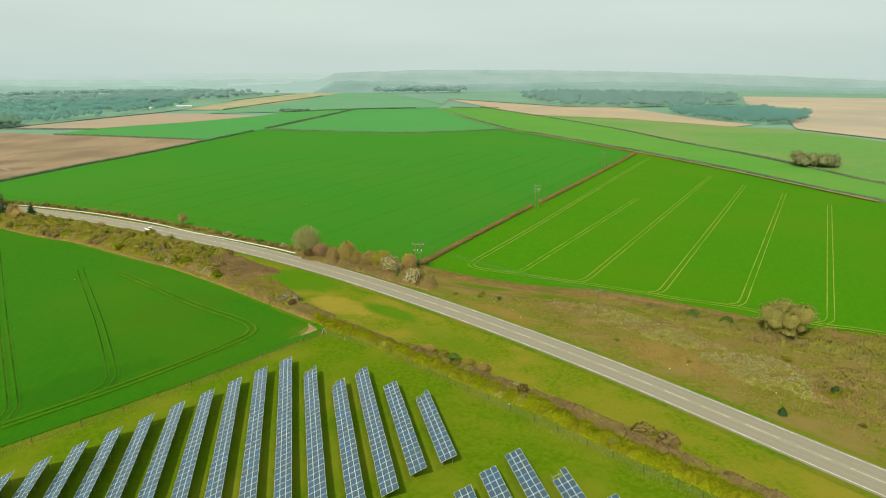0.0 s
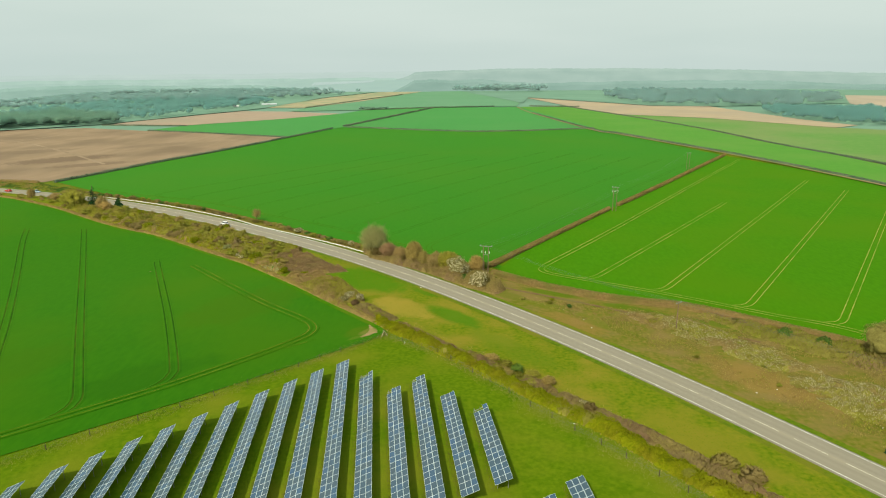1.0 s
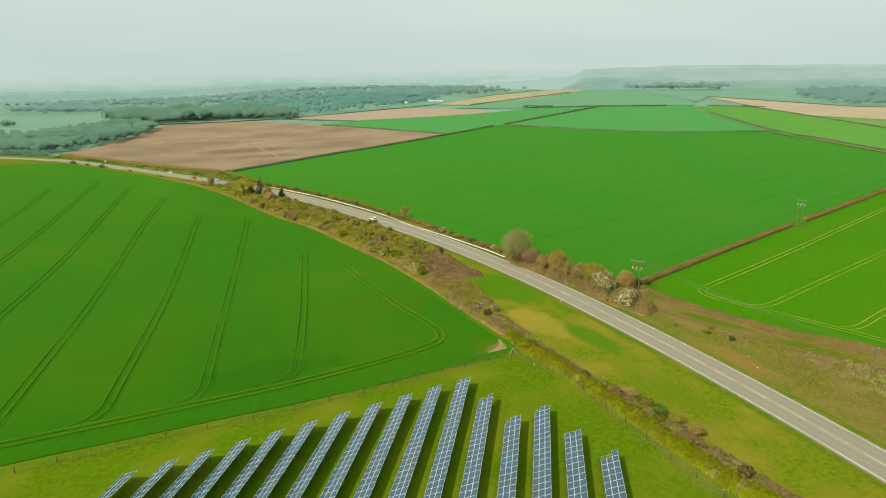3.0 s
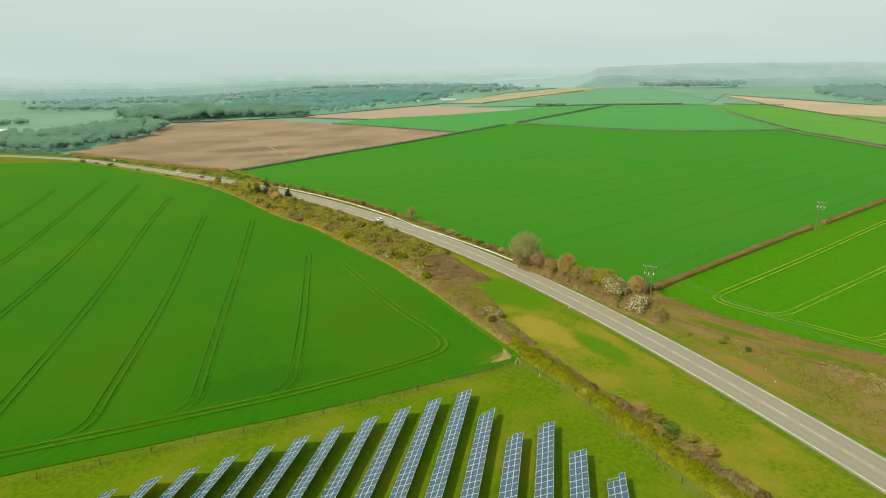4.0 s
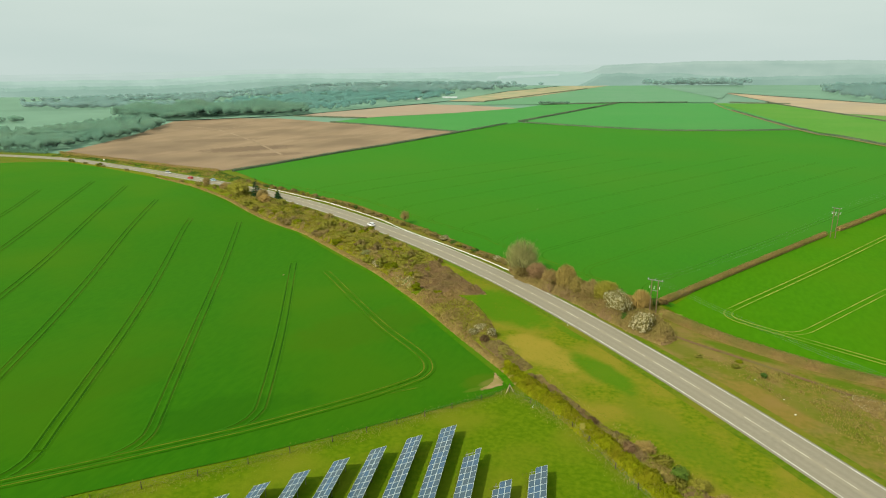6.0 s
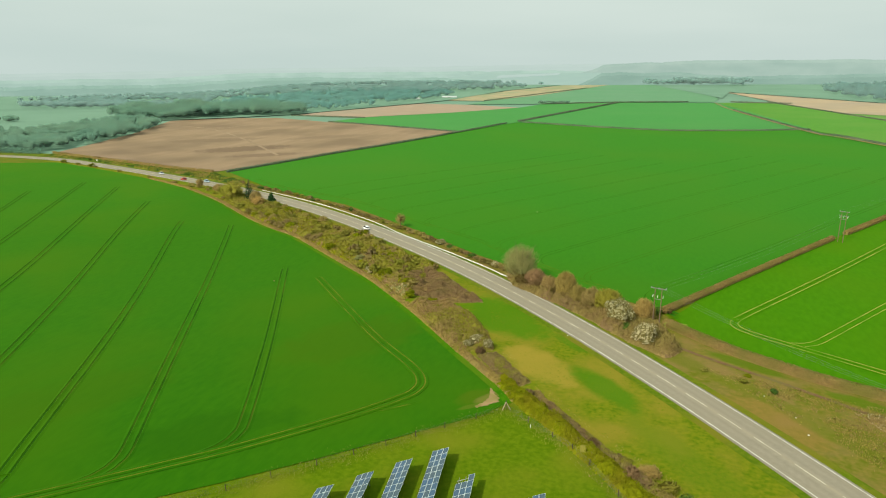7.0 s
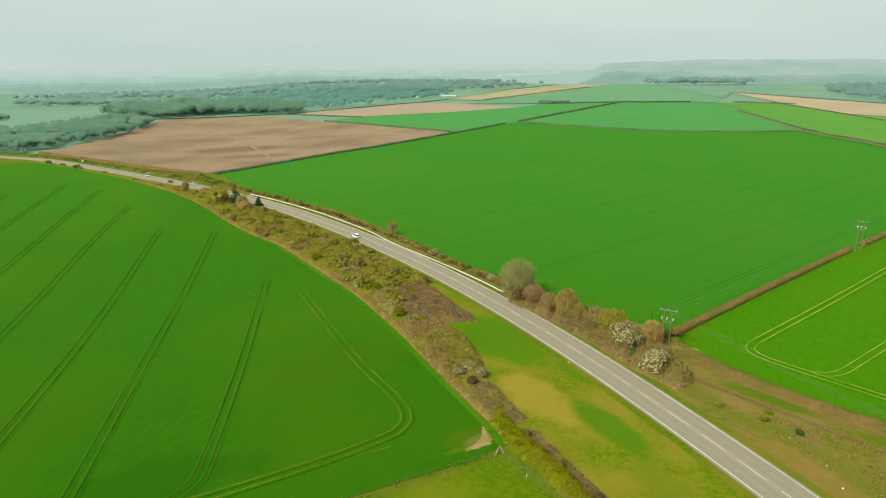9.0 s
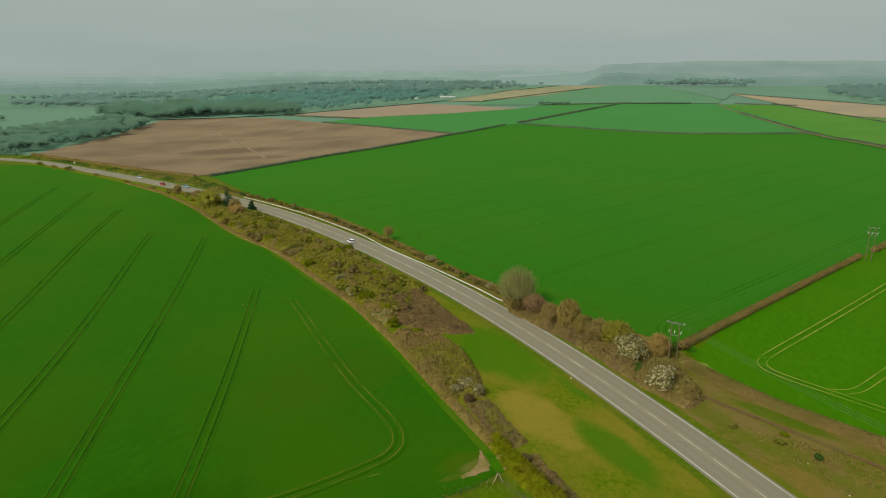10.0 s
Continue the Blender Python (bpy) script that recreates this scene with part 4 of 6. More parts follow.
POLE_A, POLE_B, POLE_C, POLE_D = (1.9, 181.0), (66.6, 290.5), (51.6, 134.0), (147.0, 437.0)
ends_a = h_pole(*POLE_A, (0.97, -0.25), 10.2, ((10.0, 2.0),), True, "wooden twin power pole with fuses beside the hedge end")
ends_b = h_pole(*POLE_B, (0.9, -0.4), 12.2, ((12.0, 1.7), (10.3, 1.7)), True, "tall wooden twin power pole standing in a hedge")
ends_c = single_pole(*POLE_C, (0.8, 0.6), 7.5, "single wooden power pole standing in blossoming scrub")
ends_d = h_pole(*POLE_D, (0.9, -0.4), 12.0, ((11.8, 1.6),), False, "distant wooden twin power pole standing in a hedge")


def wires(name, a_list, b_list, sag, label, r=0.011):
    thing = empty(name, a_list[0].x, a_list[0].y)
    tagged(thing, label, "power cable")
    inv = thing.matrix_basis.inverted()
    for a, b in zip(a_list, b_list):
        bm = bmesh.new()
        pts = [a.lerp(b, k / 14) - Vector((0, 0, sag * 4 * (k / 14) * (1 - k / 14))) for k in range(15)]
        tube(bm, [inv @ p for p in pts], r)
        part("conductor", bm, WIRE, thing)


wires("power_cable", ends_a[:3], ends_c, 1.3, "three thin grey conductors sagging over the bank", 0.018)
wires("power_cable", ends_a[:3], ends_b[3:6], 2.2, "three thin grey conductors above the hedge", 0.013)
wires("power_cable", ends_b[:3], ends_d[:3], 2.5, "three thin grey conductors above the far hedge")
far_c = [p + Vector((66, -62, -1.5)) for p in ends_c]
wires("power_cable", ends_c, far_c, 1.2, "three thin grey conductors above the thicket", 0.018)
single_pole(POLE_C[0] + 66, POLE_C[1] - 62, (0.8, 0.6), 8.6, "single wooden power pole among bushes")


# ---- hedges, scrub and trees ----
_a, _b = np.meshgrid(np.linspace(0, 2 * math.pi, 7)[:-1], np.linspace(-1.1, 1.3, 5))
DOME = np.stack([np.cos(_a) * np.cos(_b), np.sin(_a) * np.cos(_b), np.sin(_b)], -1)


def dome_quads(lobes, scale, low):
    """Rough inner domes of the lobes, as quads with outward normals."""
    rng = np.random.default_rng(len(lobes))
    vs, ns = [], []
    for x, y, z, r, q in lobes:
        p = DOME * r * scale * rng.uniform(0.85, 1.1, (5, 6, 1)) * np.array([1, 1, q]) + np.array([x, y, z])
        p[..., 2] = np.maximum(p[..., 2], low)
        for j in range(4):
            for k in range(6):
                m = (k + 1) % 6
                vs += [p[j, k], p[j, m], p[j + 1, m], p[j + 1, k]]
                ns += [DOME[j, k] + (0, 0, 0.4), DOME[j, m] + (0, 0, 0.4), DOME[j + 1, m] + (0, 0, 0.4), DOME[j + 1, k] + (0, 0, 0.4)]
    n = np.array(ns)
    return np.array(vs), n / np.linalg.norm(n, axis=1)[:, None]


def leaf_cloud(lobes, count, size, aspect, seed, spread=0.35, low=0.0, core=0.0):
    """Vertices and faces of many small leaf or twig tufts on and in a set of lobes (x, y, z, radius, squash)."""
    rng = np.random.default_rng(seed)
    lb = np.array(lobes, float)
    pick = rng.choice(len(lb), count, p=lb[:, 3] ** 2 / (lb[:, 3] ** 2).sum())
    d = rng.normal(size=(count, 3))
    d /= np.linalg.norm(d, axis=1)[:, None]
    d[:, 2] = np.where(d[:, 2] < -0.35, -d[:, 2], d[:, 2])
    r = lb[pick, 3] * (1 - spread * rng.random(count) ** 2 + 0.07 * rng.normal(size=count))
    p = lb[pick, :3] + d * r[:, None] * np.stack([np.ones(count), np.ones(count), lb[pick, 4]], 1)
    p[:, 2] = np.maximum(p[:, 2], low + rng.random(count) * 0.3)
    a = np.cross(d, rng.normal(size=(count, 3)))
    a /= np.linalg.norm(a, axis=1)[:, None]
    b = np.cross(d, a) + d * rng.normal(0.25, 0.55, (count, 1)) + np.array([0, 0, 0.3])
    b /= np.linalg.norm(b, axis=1)[:, None]
    s = size * (0.6 + 0.8 * rng.random((count, 1)))
    a, b = a * s * aspect / 2, b * s / 2
    bend = d * s * 0.12
    v = np.stack([p - a - b, p + a * 0.8 - b * 0.9 + bend, p + a + b, p - a * 0.7 + b * 1.1 - bend], 1).reshape(-1, 3)
    f = np.arange(4 * count).reshape(-1, 4)
    n = d * 0.55 + np.array([-0.15, -0.28, 0.62]) + rng.normal(size=(count, 3)) * 0.2
    n /= np.linalg.norm(n, axis=1)[:, None]
    q = v.reshape(-1, 4, 3)
    face = np.cross(q[:, 1] - q[:, 0], q[:, 2] - q[:, 0])
    back = (face * n).sum(1) < 0
    q[back] = q[back][:, ::-1]
    v, n = q.reshape(-1, 3), np.repeat(n, 4, 0)
    if core:
        cv, cn = dome_quads(lobes, core, low)
        v, n = np.concatenate([cv, v]), np.concatenate([cn, n])
    return v, np.arange(len(v)).reshape(-1, 4), n


def fan_cloud(wide, tall, count, length, width, seed, base=0.05, clumps=12, inner=0.5, core=0.0, upward=0.4):
    """Fine bare twigs that fan out from the foot to an uneven dome of brush-like clumps."""
    rng = np.random.default_rng(seed)
    az = 2.4 * np.arange(clumps) + rng.uniform(-0.4, 0.4, clumps)
    el = np.arcsin(np.linspace(-0.45, 0.97, clumps))
    heads = np.stack([np.cos(az) * np.cos(el), np.sin(az) * np.cos(el), np.sin(el)], 1)
    reach = rng.uniform(0.82, 1.06, clumps)
    which = rng.integers(clumps, size=count)
    d = heads[which] + rng.normal(size=(count, 3)) * 0.26
    d /= np.linalg.norm(d, axis=1)[:, None]
    away = 1 - (d * heads[which]).sum(1)
    r = reach[which] * (1 - 1.3 * away) * (1 - inner * rng.random(count) ** 1.6)
    mid = tall * (base + (1 - base) * 0.42)
    half = np.array([wide / 2, wide / 2, tall - mid])
    tip = d * half * r[:, None] + np.array([0, 0, mid])
    tip[:, 2] = np.maximum(tip[:, 2], 0.05 * tall + 0.2 * tall * rng.random(count) * (tip[:, 2] < 0.1 * tall))
    out = tip - np.array([0, 0, tall * base * 0.5])
    out = out / np.linalg.norm(out, axis=1)[:, None] * 0.75 + np.array([0, 0, upward * 0.5]) + rng.normal(size=(count, 3)) * 0.2
    out /= np.linalg.norm(out, axis=1)[:, None]
    ln = length * rng.uniform(0.55, 1.3, (count, 1))
    foot = tip - out * ln
    foot[:, 2] = np.maximum(foot[:, 2], 0.0)
    side = np.cross(out, rng.normal(size=(count, 3)))
    side /= np.linalg.norm(side, axis=1)[:, None]
    w = side * width * rng.uniform(0.6, 1.4, (count, 1))
    v = np.stack([foot - w, foot + w, tip + w * 0.35, tip - w * 0.35], 1)
    n = d * 0.45 + np.array([-0.2, -0.36, 0.7]) + rng.normal(size=(count, 3)) * 0.16
    n /= np.linalg.norm(n, axis=1)[:, None]
    back = (np.cross(v[:, 1] - v[:, 0], v[:, 2] - v[:, 0]) * n).sum(1) < 0
    v[back] = v[back][:, ::-1]
    v, n = v.reshape(-1, 3), np.repeat(n, 4, 0)
    if core:
        lobes = [(h[0] * wide * 0.26 * q, h[1] * wide * 0.26 * q, mid + (tall - mid) * 0.5 * h[2] * q, wide * 0.2, tall * 0.2 / (wide * 0.2)) for h, q in zip(heads[::2], reach[::2])]
        cv, cn = dome_quads(lobes, core, 0.0)
        cn = cn * 0.5 + np.array([-0.2, -0.36, 0.7])
        v, n = np.concatenate([cv, v]), np.concatenate([cn / np.linalg.norm(cn, axis=1)[:, None], n])
    return v, np.arange(len(v)).reshape(-1, 4), n


def lobes_for(rng, wide, tall, n):
    """Lobes of a lumpy bush that stands on the ground."""
    out = [(0, 0, tall * 0.42, wide * 0.44, tall * 0.5 / (wide * 0.44))]
    for k in range(n):
        a, q = rng.uniform(0, 6.28), wide * rng.uniform(0.1, 0.36)
        r = wide * rng.uniform(0.18, 0.30)
        out.append((q * math.cos(a), q * math.sin(a), tall * rng.uniform(0.25, 0.66), r, rng.uniform(0.75, 1.1)))
    return out


def limbs(bm, rng, root, tall, spread, r, n):
    """Stems that fan out from the root."""
    tips = []
    for k in range(n):
        a = 6.28 * (k + rng.random()) / n
        out = spread * rng.uniform(0.3, 0.9)
        mid = Vector(root) + Vector((math.cos(a) * out * 0.35, math.sin(a) * out * 0.35, tall * 0.5))
        tip = Vector(root) + Vector((math.cos(a) * out, math.sin(a) * out, tall * rng.uniform(0.75, 1.0)))
        rod(bm, root, mid, r, r * 0.65, 5)
        rod(bm, mid, tip, r * 0.65, r * 0.2, 5)
        tips.append(tip)
    return tips


BARE = ("leafless_twigs", "budding_blackthorn_twigs", "budding_oak_twigs", "willow_catkin_twigs", "opening_leaves")


def build_bush(name, category, label, wide, tall, material, seed, count, size, aspect, spread=0.2, core=0.8, n=7):
    rng = random.Random(seed)
    thing = empty(name, 0, 0)
    tagged(thing, label, category)
    bm = bmesh.new()
    limbs(bm, rng, (0, 0, -0.1), tall * 0.8, wide * 0.35, 0.06, 5)
    part("stem", bm, BARK, thing)
    if material.name in BARE:
        v, f, nn = fan_cloud(wide, tall, int(count * 1.3), 0.15 * tall, 0.028 + 0.004 * wide, seed, 0.05, 14 + 2 * n, 0.5, core * 0.7, 0.25)
    else:
        v, f, nn = leaf_cloud(lobes_for(rng, wide, tall, n), count, size, aspect, seed, spread, core=core)
    mesh_of("foliage", v, f.tolist(), material, thing, normals=nn)
    return thing


def build_tree(name, label, wide, tall, trunk, material, seed, count, size, aspect, spread=0.5, core=0.0):
    """A trunk with limbs and an uneven crown."""
    rng = random.Random(seed)
    thing = empty(name, 0, 0)
    tagged(thing, label, "tree")
    bm = bmesh.new()
    fork = Vector((rng.uniform(-0.2, 0.2), rng.uniform(-0.2, 0.2), trunk))
    rod(bm, (0, 0, -0.3), fork, tall * 0.032, tall * 0.022, 8)
    tips = limbs(bm, rng, fork, tall - trunk - 0.8, wide * 0.45, tall * 0.015, 8)
    part("trunk", bm, BARK, thing)
    if material.name in BARE:
        v, f, nn = fan_cloud(wide, tall, count, tall * 0.17, 0.03, seed, min(0.3, trunk / tall), 34, 0.75, core, 0.5)
        mesh_of("crown", v, f.tolist(), material, thing, normals=nn)
        return thing
    lobes = []
    for t in tips + [fork + Vector((0, 0, (tall - trunk) * 0.6))]:
        lobes.append((t.x, t.y, t.z - (tall - trunk) * 0.12, wide * rng.uniform(0.17, 0.26), rng.uniform(0.8, 1.15)))
        lobes.append((t.x * 0.8, t.y * 0.8, trunk + (t.z - trunk) * 0.45, wide * rng.uniform(0.14, 0.22), rng.uniform(0.8, 1.1)))
    v, f, nn = leaf_cloud(lobes, count, size, aspect, seed, spread, trunk * 0.5, core=core)
    mesh_of("crown", v, f.tolist(), material, thing, normals=nn)
    return thing


def build_conifer(label, wide, tall, seed):
    rng = random.Random(seed)
    thing = empty("conifer", 0, 0)
    tagged(thing, label, "tree")
    bm = bmesh.new()
    rod(bm, (0, 0, -0.2), (0, 0, tall * 0.9), tall * 0.025, tall * 0.008, 6)
    part("trunk", bm, BARK, thing)
    lobes = []
    for k in range(16):
        z = tall * (0.08 + 0.86 * k / 15)
        r = wide / 2 * (1 - k / 15) ** 0.8 * rng.uniform(0.8, 1.1) + 0.15
        for j in range(4 if k < 12 else 1):
            a = rng.uniform(0, 6.28)
            lobes.append((math.cos(a) * r * 0.5, math.sin(a) * r * 0.5, z, r * 0.6, 0.75))
    v, f, nn = leaf_cloud(lobes, 1500, 0.42, 0.5, seed, 0.5)
    mesh_of("crown", v, f.tolist(), LEAF_DARK, thing, normals=nn)
    return thing


SHRUBS = {
    "brown": ("bush", "bush", "leafless brown thorn bush in roadside scrub", LEAF_BROWN, 0.5, 0.3),
    "mauve": ("bush", "bush", "purplish-brown budding blackthorn bush", LEAF_MAUVE, 0.5, 0.3),
    "olive": ("bush", "bush", "olive-green bush coming into leaf", LEAF_OLIVE, 0.42, 0.55),
    "lime": ("bush", "bush", "bright yellow-green hawthorn bush in fresh leaf", LEAF_LIME, 0.36, 0.7),
    "gold": ("bush", "bush", "round golden-brown budding bush", LEAF_GOLD, 0.45, 0.35),
    "ivy": ("bush", "bush", "dark green ivy-covered bush", LEAF_GREEN, 0.36, 0.7),
    "pale": ("bush", "bush", "pale willow bush hung with catkins", LEAF_PALE, 0.5, 0.3),
    "white": ("blossom_bush", "bush", "blackthorn bush covered in white blossom", BLOSSOM, 0.34, 0.7),
}
made_shrubs = {}


def shrub(kind, x, y, wide, tall, rng, fine=True):
    """A bush of that kind at x, y; the same few shapes are turned and stretched."""
    shape = rng.randrange(3)
    key = (kind, shape, fine)
    m = Matrix.Translation(on(x, y)) @ Matrix.Rotation(rng.uniform(0, 6.28), 4, "Z") @ Matrix.Diagonal((wide / 3, wide / 3 * rng.uniform(0.85, 1.15), tall / 3, 1))
    if key in made_shrubs:
        ob = copy_thing(made_shrubs[key], m)
        return ob
    name, cat, label, mat, size, aspect = SHRUBS[kind]
    ob = build_bush(name, cat, label, 3.2, 3.0, mat, 10 * shape + len(kind) + 7, 950, size * 0.65, aspect + 0.1, 0.3, 0.72)
    ob["group"] = "roadside bushes"
    made_shrubs[key] = ob
    ob.matrix_basis = m
    return ob


PROTO, LOOSE = {}, {}


def loose(kind, x, y, wide, tall, rng, fine=True):
    """A bush that merges into the scrub, past counting."""
    key = (kind, rng.randrange(4))
    if key not in PROTO:
        size, aspect = SHRUBS[kind][4:]
        r = random.Random(key[1] * 10 + len(kind))
        if SHRUBS[kind][3].name in BARE:
            PROTO[key] = fan_cloud(3.2, 3.0, 340, 0.75, 0.042, key[1] + 5, 0.05, 12, 0.5, 0.6)
        else:
            PROTO[key] = leaf_cloud(lobes_for(r, 3.2, 3.0, 4), 480, size * 0.62, aspect + 0.15, key[1] + 5, 0.3, core=0.75)
    v, f, n = PROTO[key]
    if not fine:
        v, n = v[:4 * 360], n[:4 * 360]
    a = rng.uniform(0, 6.28)
    turn = np.array([[math.cos(a), -math.sin(a), 0], [math.sin(a), math.cos(a), 0], [0, 0, 1]])
    w = v * np.array([wide / 3, wide / 3 * rng.uniform(0.85, 1.15), tall / 3])
    LOOSE.setdefault(kind, []).append((w @ turn.T + np.array(on(x, y)), n @ turn.T))


def choose(rng, weights):
    names = list(weights)
    return rng.choices(names, [weights[n] for n in names])[0]


def zoned(rng, weights, x, y):
    """A kind for that spot: neighbours tend to be alike."""
    names = list(weights)
    total = sum(weights.values())
    v = 0.5 + 0.75 * noise.noise(Vector((x * 0.075, y * 0.075, 3.1)))
    if rng is None:
        return names[0]
    v = min(max(v + rng.gauss(0, 0.09), 0.0), 0.999) * total
    if rng.random() < 0.07:
        return choose(rng, weights)
    for n in names:
        v -= weights[n]
        if v < 0:
            return n
    return names[-1]


def inside(p, poly):
    x, y, hit = p[0], p[1], False
    for (x0, y0), (x1, y1) in zip(poly, poly[1:] + poly[:1]):
        if (y0 > y) != (y1 > y) and x < (x1 - x0) * (y - y0) / (y1 - y0) + x0:
            hit = not hit
    return hit


def thicket(poly, spacing, weights, wide, tall, seed, fine=True):
    """Bushes of mixed kinds scattered over the outline."""
    rng = random.Random(seed)
    xs, ys = [p[0] for p in poly], [p[1] for p in poly]
    x = min(xs)
    while x < max(xs):
        y = min(ys)
        while y < max(ys):
            p = (x + rng.uniform(-0.5, 0.5) * spacing, y + rng.uniform(-0.5, 0.5) * spacing)
            if inside(p, poly):
                k = rng.uniform(0.7, 1.3)
                loose(zoned(rng, weights, *p), *p, rng.uniform(*wide) * k, rng.uniform(*tall) * k, rng, fine)
            y += spacing
        x += spacing


def edge_distance(p, poly):
    """Distance from a point inside the outline to its rim."""
    best = 1e9
    for (x0, y0), (x1, y1) in zip(poly, poly[1:] + poly[:1]):
        dx, dy = x1 - x0, y1 - y0
        t = max(0.0, min(1.0, ((p[0] - x0) * dx + (p[1] - y0) * dy) / (dx * dx + dy * dy + 1e-9)))
        best = min(best, math.hypot(p[0] - x0 - t * dx, p[1] - y0 - t * dy))
    return best


def crowns(x, y, size, seed):
    """Rounded crowns side by side: level from 0 to 1 and a chance number for each crown."""
    d, q = noise.voronoi(Vector((x / size, y / size, seed * 3.7)))
    own = 0.5 + 0.5 * math.sin(q[0].x * 91.7 + q[0].y * 47.3 + q[0].z * 13.1)
    return math.sqrt(max(0.0, 1 - (d[0] / 0.85) ** 2)), own


def brush(poly, weights, tall, seed, label, per_area=22.0, tuft=0.6, size=3.4, cell=0.8, rim=1.6, thin=0.2, open_share=0.0, glade=110.0, relief=0.62, soft=0.35, sink=0.7, upright=0.7, hull=True):
    """Continuous scrub of the kinds in weights, neighbours alike: a lumpy inner surface under a skin of fine twig tufts."""
    rng, pick = random.Random(seed), np.random.default_rng(seed)
    names = list(weights)
    share = np.cumsum([weights[k] for k in names]) / sum(weights.values())
    x0, y0 = min(p[0] for p in poly), min(p[1] for p in poly)
    nx, ny = int((max(p[0] for p in poly) - x0) / cell) + 3, int((max(p[1] for p in poly) - y0) / cell) + 3

    def level(x, y):
        if not inside((x, y), poly):
            return 0.0
        k = min(1.0, edge_distance((x, y), poly) / rim + 0.12)
        if open_share:
            stock = 0.5 + 0.9 * noise.noise(Vector((x / glade, y / glade, seed)))
            k *= min(1.0, max(0.0, (stock - open_share) * 5))
        if k <= 0:
            return 0.0
        dome, own = crowns(x, y, size, seed)
        return k * (tall[0] + (tall[1] - tall[0]) * own) * (1 - relief + relief * dome)

    lift, vs, index = {}, [], {}
    for i in range(nx):
        for j in range(ny):
            x = x0 + (i - 1 + rng.uniform(-0.25, 0.25)) * cell
            y = y0 + (j - 1 + rng.uniform(-0.25, 0.25)) * cell
            lift[i, j] = (x, y, level(x, y))
    fs, zone = [], []
    for i in range(nx - 1):
        for j in range(ny - 1):
            ring = ((i, j), (i + 1, j), (i + 1, j + 1), (i, j + 1))
            if max(lift[r][2] for r in ring) <= 0:
                continue
            for r in ring:
                if r not in index:
                    index[r] = len(vs)
                    x, y, h = lift[r]
                    vs.append(on(x, y, h * sink - (0.25 if h <= 0 else 0.0)))
            fs.append(tuple(index[r] for r in ring))
            x, y = lift[ring[0]][:2]
            zone.append(0.5 + 0.6 * noise.noise(Vector((x * 0.075, y * 0.075, 3.1))) + 0.3 * noise.noise(Vector((x * 0.3, y * 0.3, 5.7))))
    me = bpy.data.meshes.new("tmp")
    me.from_pydata([tuple(v) for v in vs], [], fs)
    bias = np.array([-0.2, -0.36, 0.9])
    norm = np.array([tuple(n.vector) for n in me.vertex_normals]) * (1 - soft) + bias * soft
    norm /= np.linalg.norm(norm, axis=1)[:, None]
    bpy.data.meshes.remove(me)
    core, ground, zone = np.array(vs), np.array(fs), np.array(zone)
    count = int(len(fs) * cell * cell * per_area)
    f = pick.integers(len(ground), size=count)
    a, b = pick.random((count, 1)), pick.random((count, 1))
    c = core[ground[f]]
    q = (c[:, 0] * (1 - a) + c[:, 1] * a) * (1 - b) + (c[:, 3] * (1 - a) + c[:, 2] * a) * b
    over = q[:, 2] - heights(q[:, 0], q[:, 1])
    n = norm[ground[f, 0]] + norm[ground[f, 2]]
    n /= np.linalg.norm(n, axis=1)[:, None]
    out = n * (1 - upright) + np.concatenate([pick.normal(0, 0.4, (count, 2)), np.full((count, 1), upright)], 1)
    out /= np.linalg.norm(out, axis=1)[:, None]
    side = np.cross(out, pick.normal(size=(count, 3)))
    side /= np.linalg.norm(side, axis=1)[:, None]
    s = tuft * pick.uniform(0.5, 1.4, (count, 1))
    w, u = side * s * thin, out * s
    o = q - u * 0.3
    o[:, 2] += over * (1 / sink - 1) * pick.random(count) ** 0.6
    nn = n * 0.5 + bias * 0.6 + pick.normal(0, 0.14, (count, 3))
    nn /= np.linalg.norm(nn, axis=1)[:, None]
    quad = np.stack([o - w * 0.7, o + w * 0.7, o + w * 0.6 + u * 0.85, o - w * 0.4 + u], 1)
    back = (np.cross(quad[:, 1] - quad[:, 0], quad[:, 2] - quad[:, 0]) * nn).sum(1) < 0
    quad[back] = quad[back][:, ::-1]
    v = zone[f] + pick.normal(0, 0.12, count)
    v = np.where(pick.random(count) < 0.1, pick.random(count), v)
    keep = over > 0.05
    quad, nn, v = quad[keep], nn[keep], v[keep]
    kinds = np.searchsorted(share, np.clip(np.concatenate([zone, v]), 0, 0.999))
    if "white" in names:
        kinds[:len(zone)] = np.where(kinds[:len(zone)] == names.index("white"), 0, kinds[:len(zone)])
    if not hull:
        core, norm, fs, kinds = core[:0], norm[:0], [], kinds[len(zone):]
    k = len(core)
    faces = fs + (np.arange(4 * len(quad)).reshape(-1, 4) + k).tolist()
    ob = mesh_of("scrub", np.concatenate([core, quad.reshape(-1, 3)]).tolist(), faces, [SHRUBS[m][3] for m in names], normals=np.concatenate([norm, np.repeat(nn, 4, 0)]))
    ob.data.polygons.foreach_set("material_index", kinds.astype(np.int32))
    return tagged(ob, label, "scrub", kind="stuff")


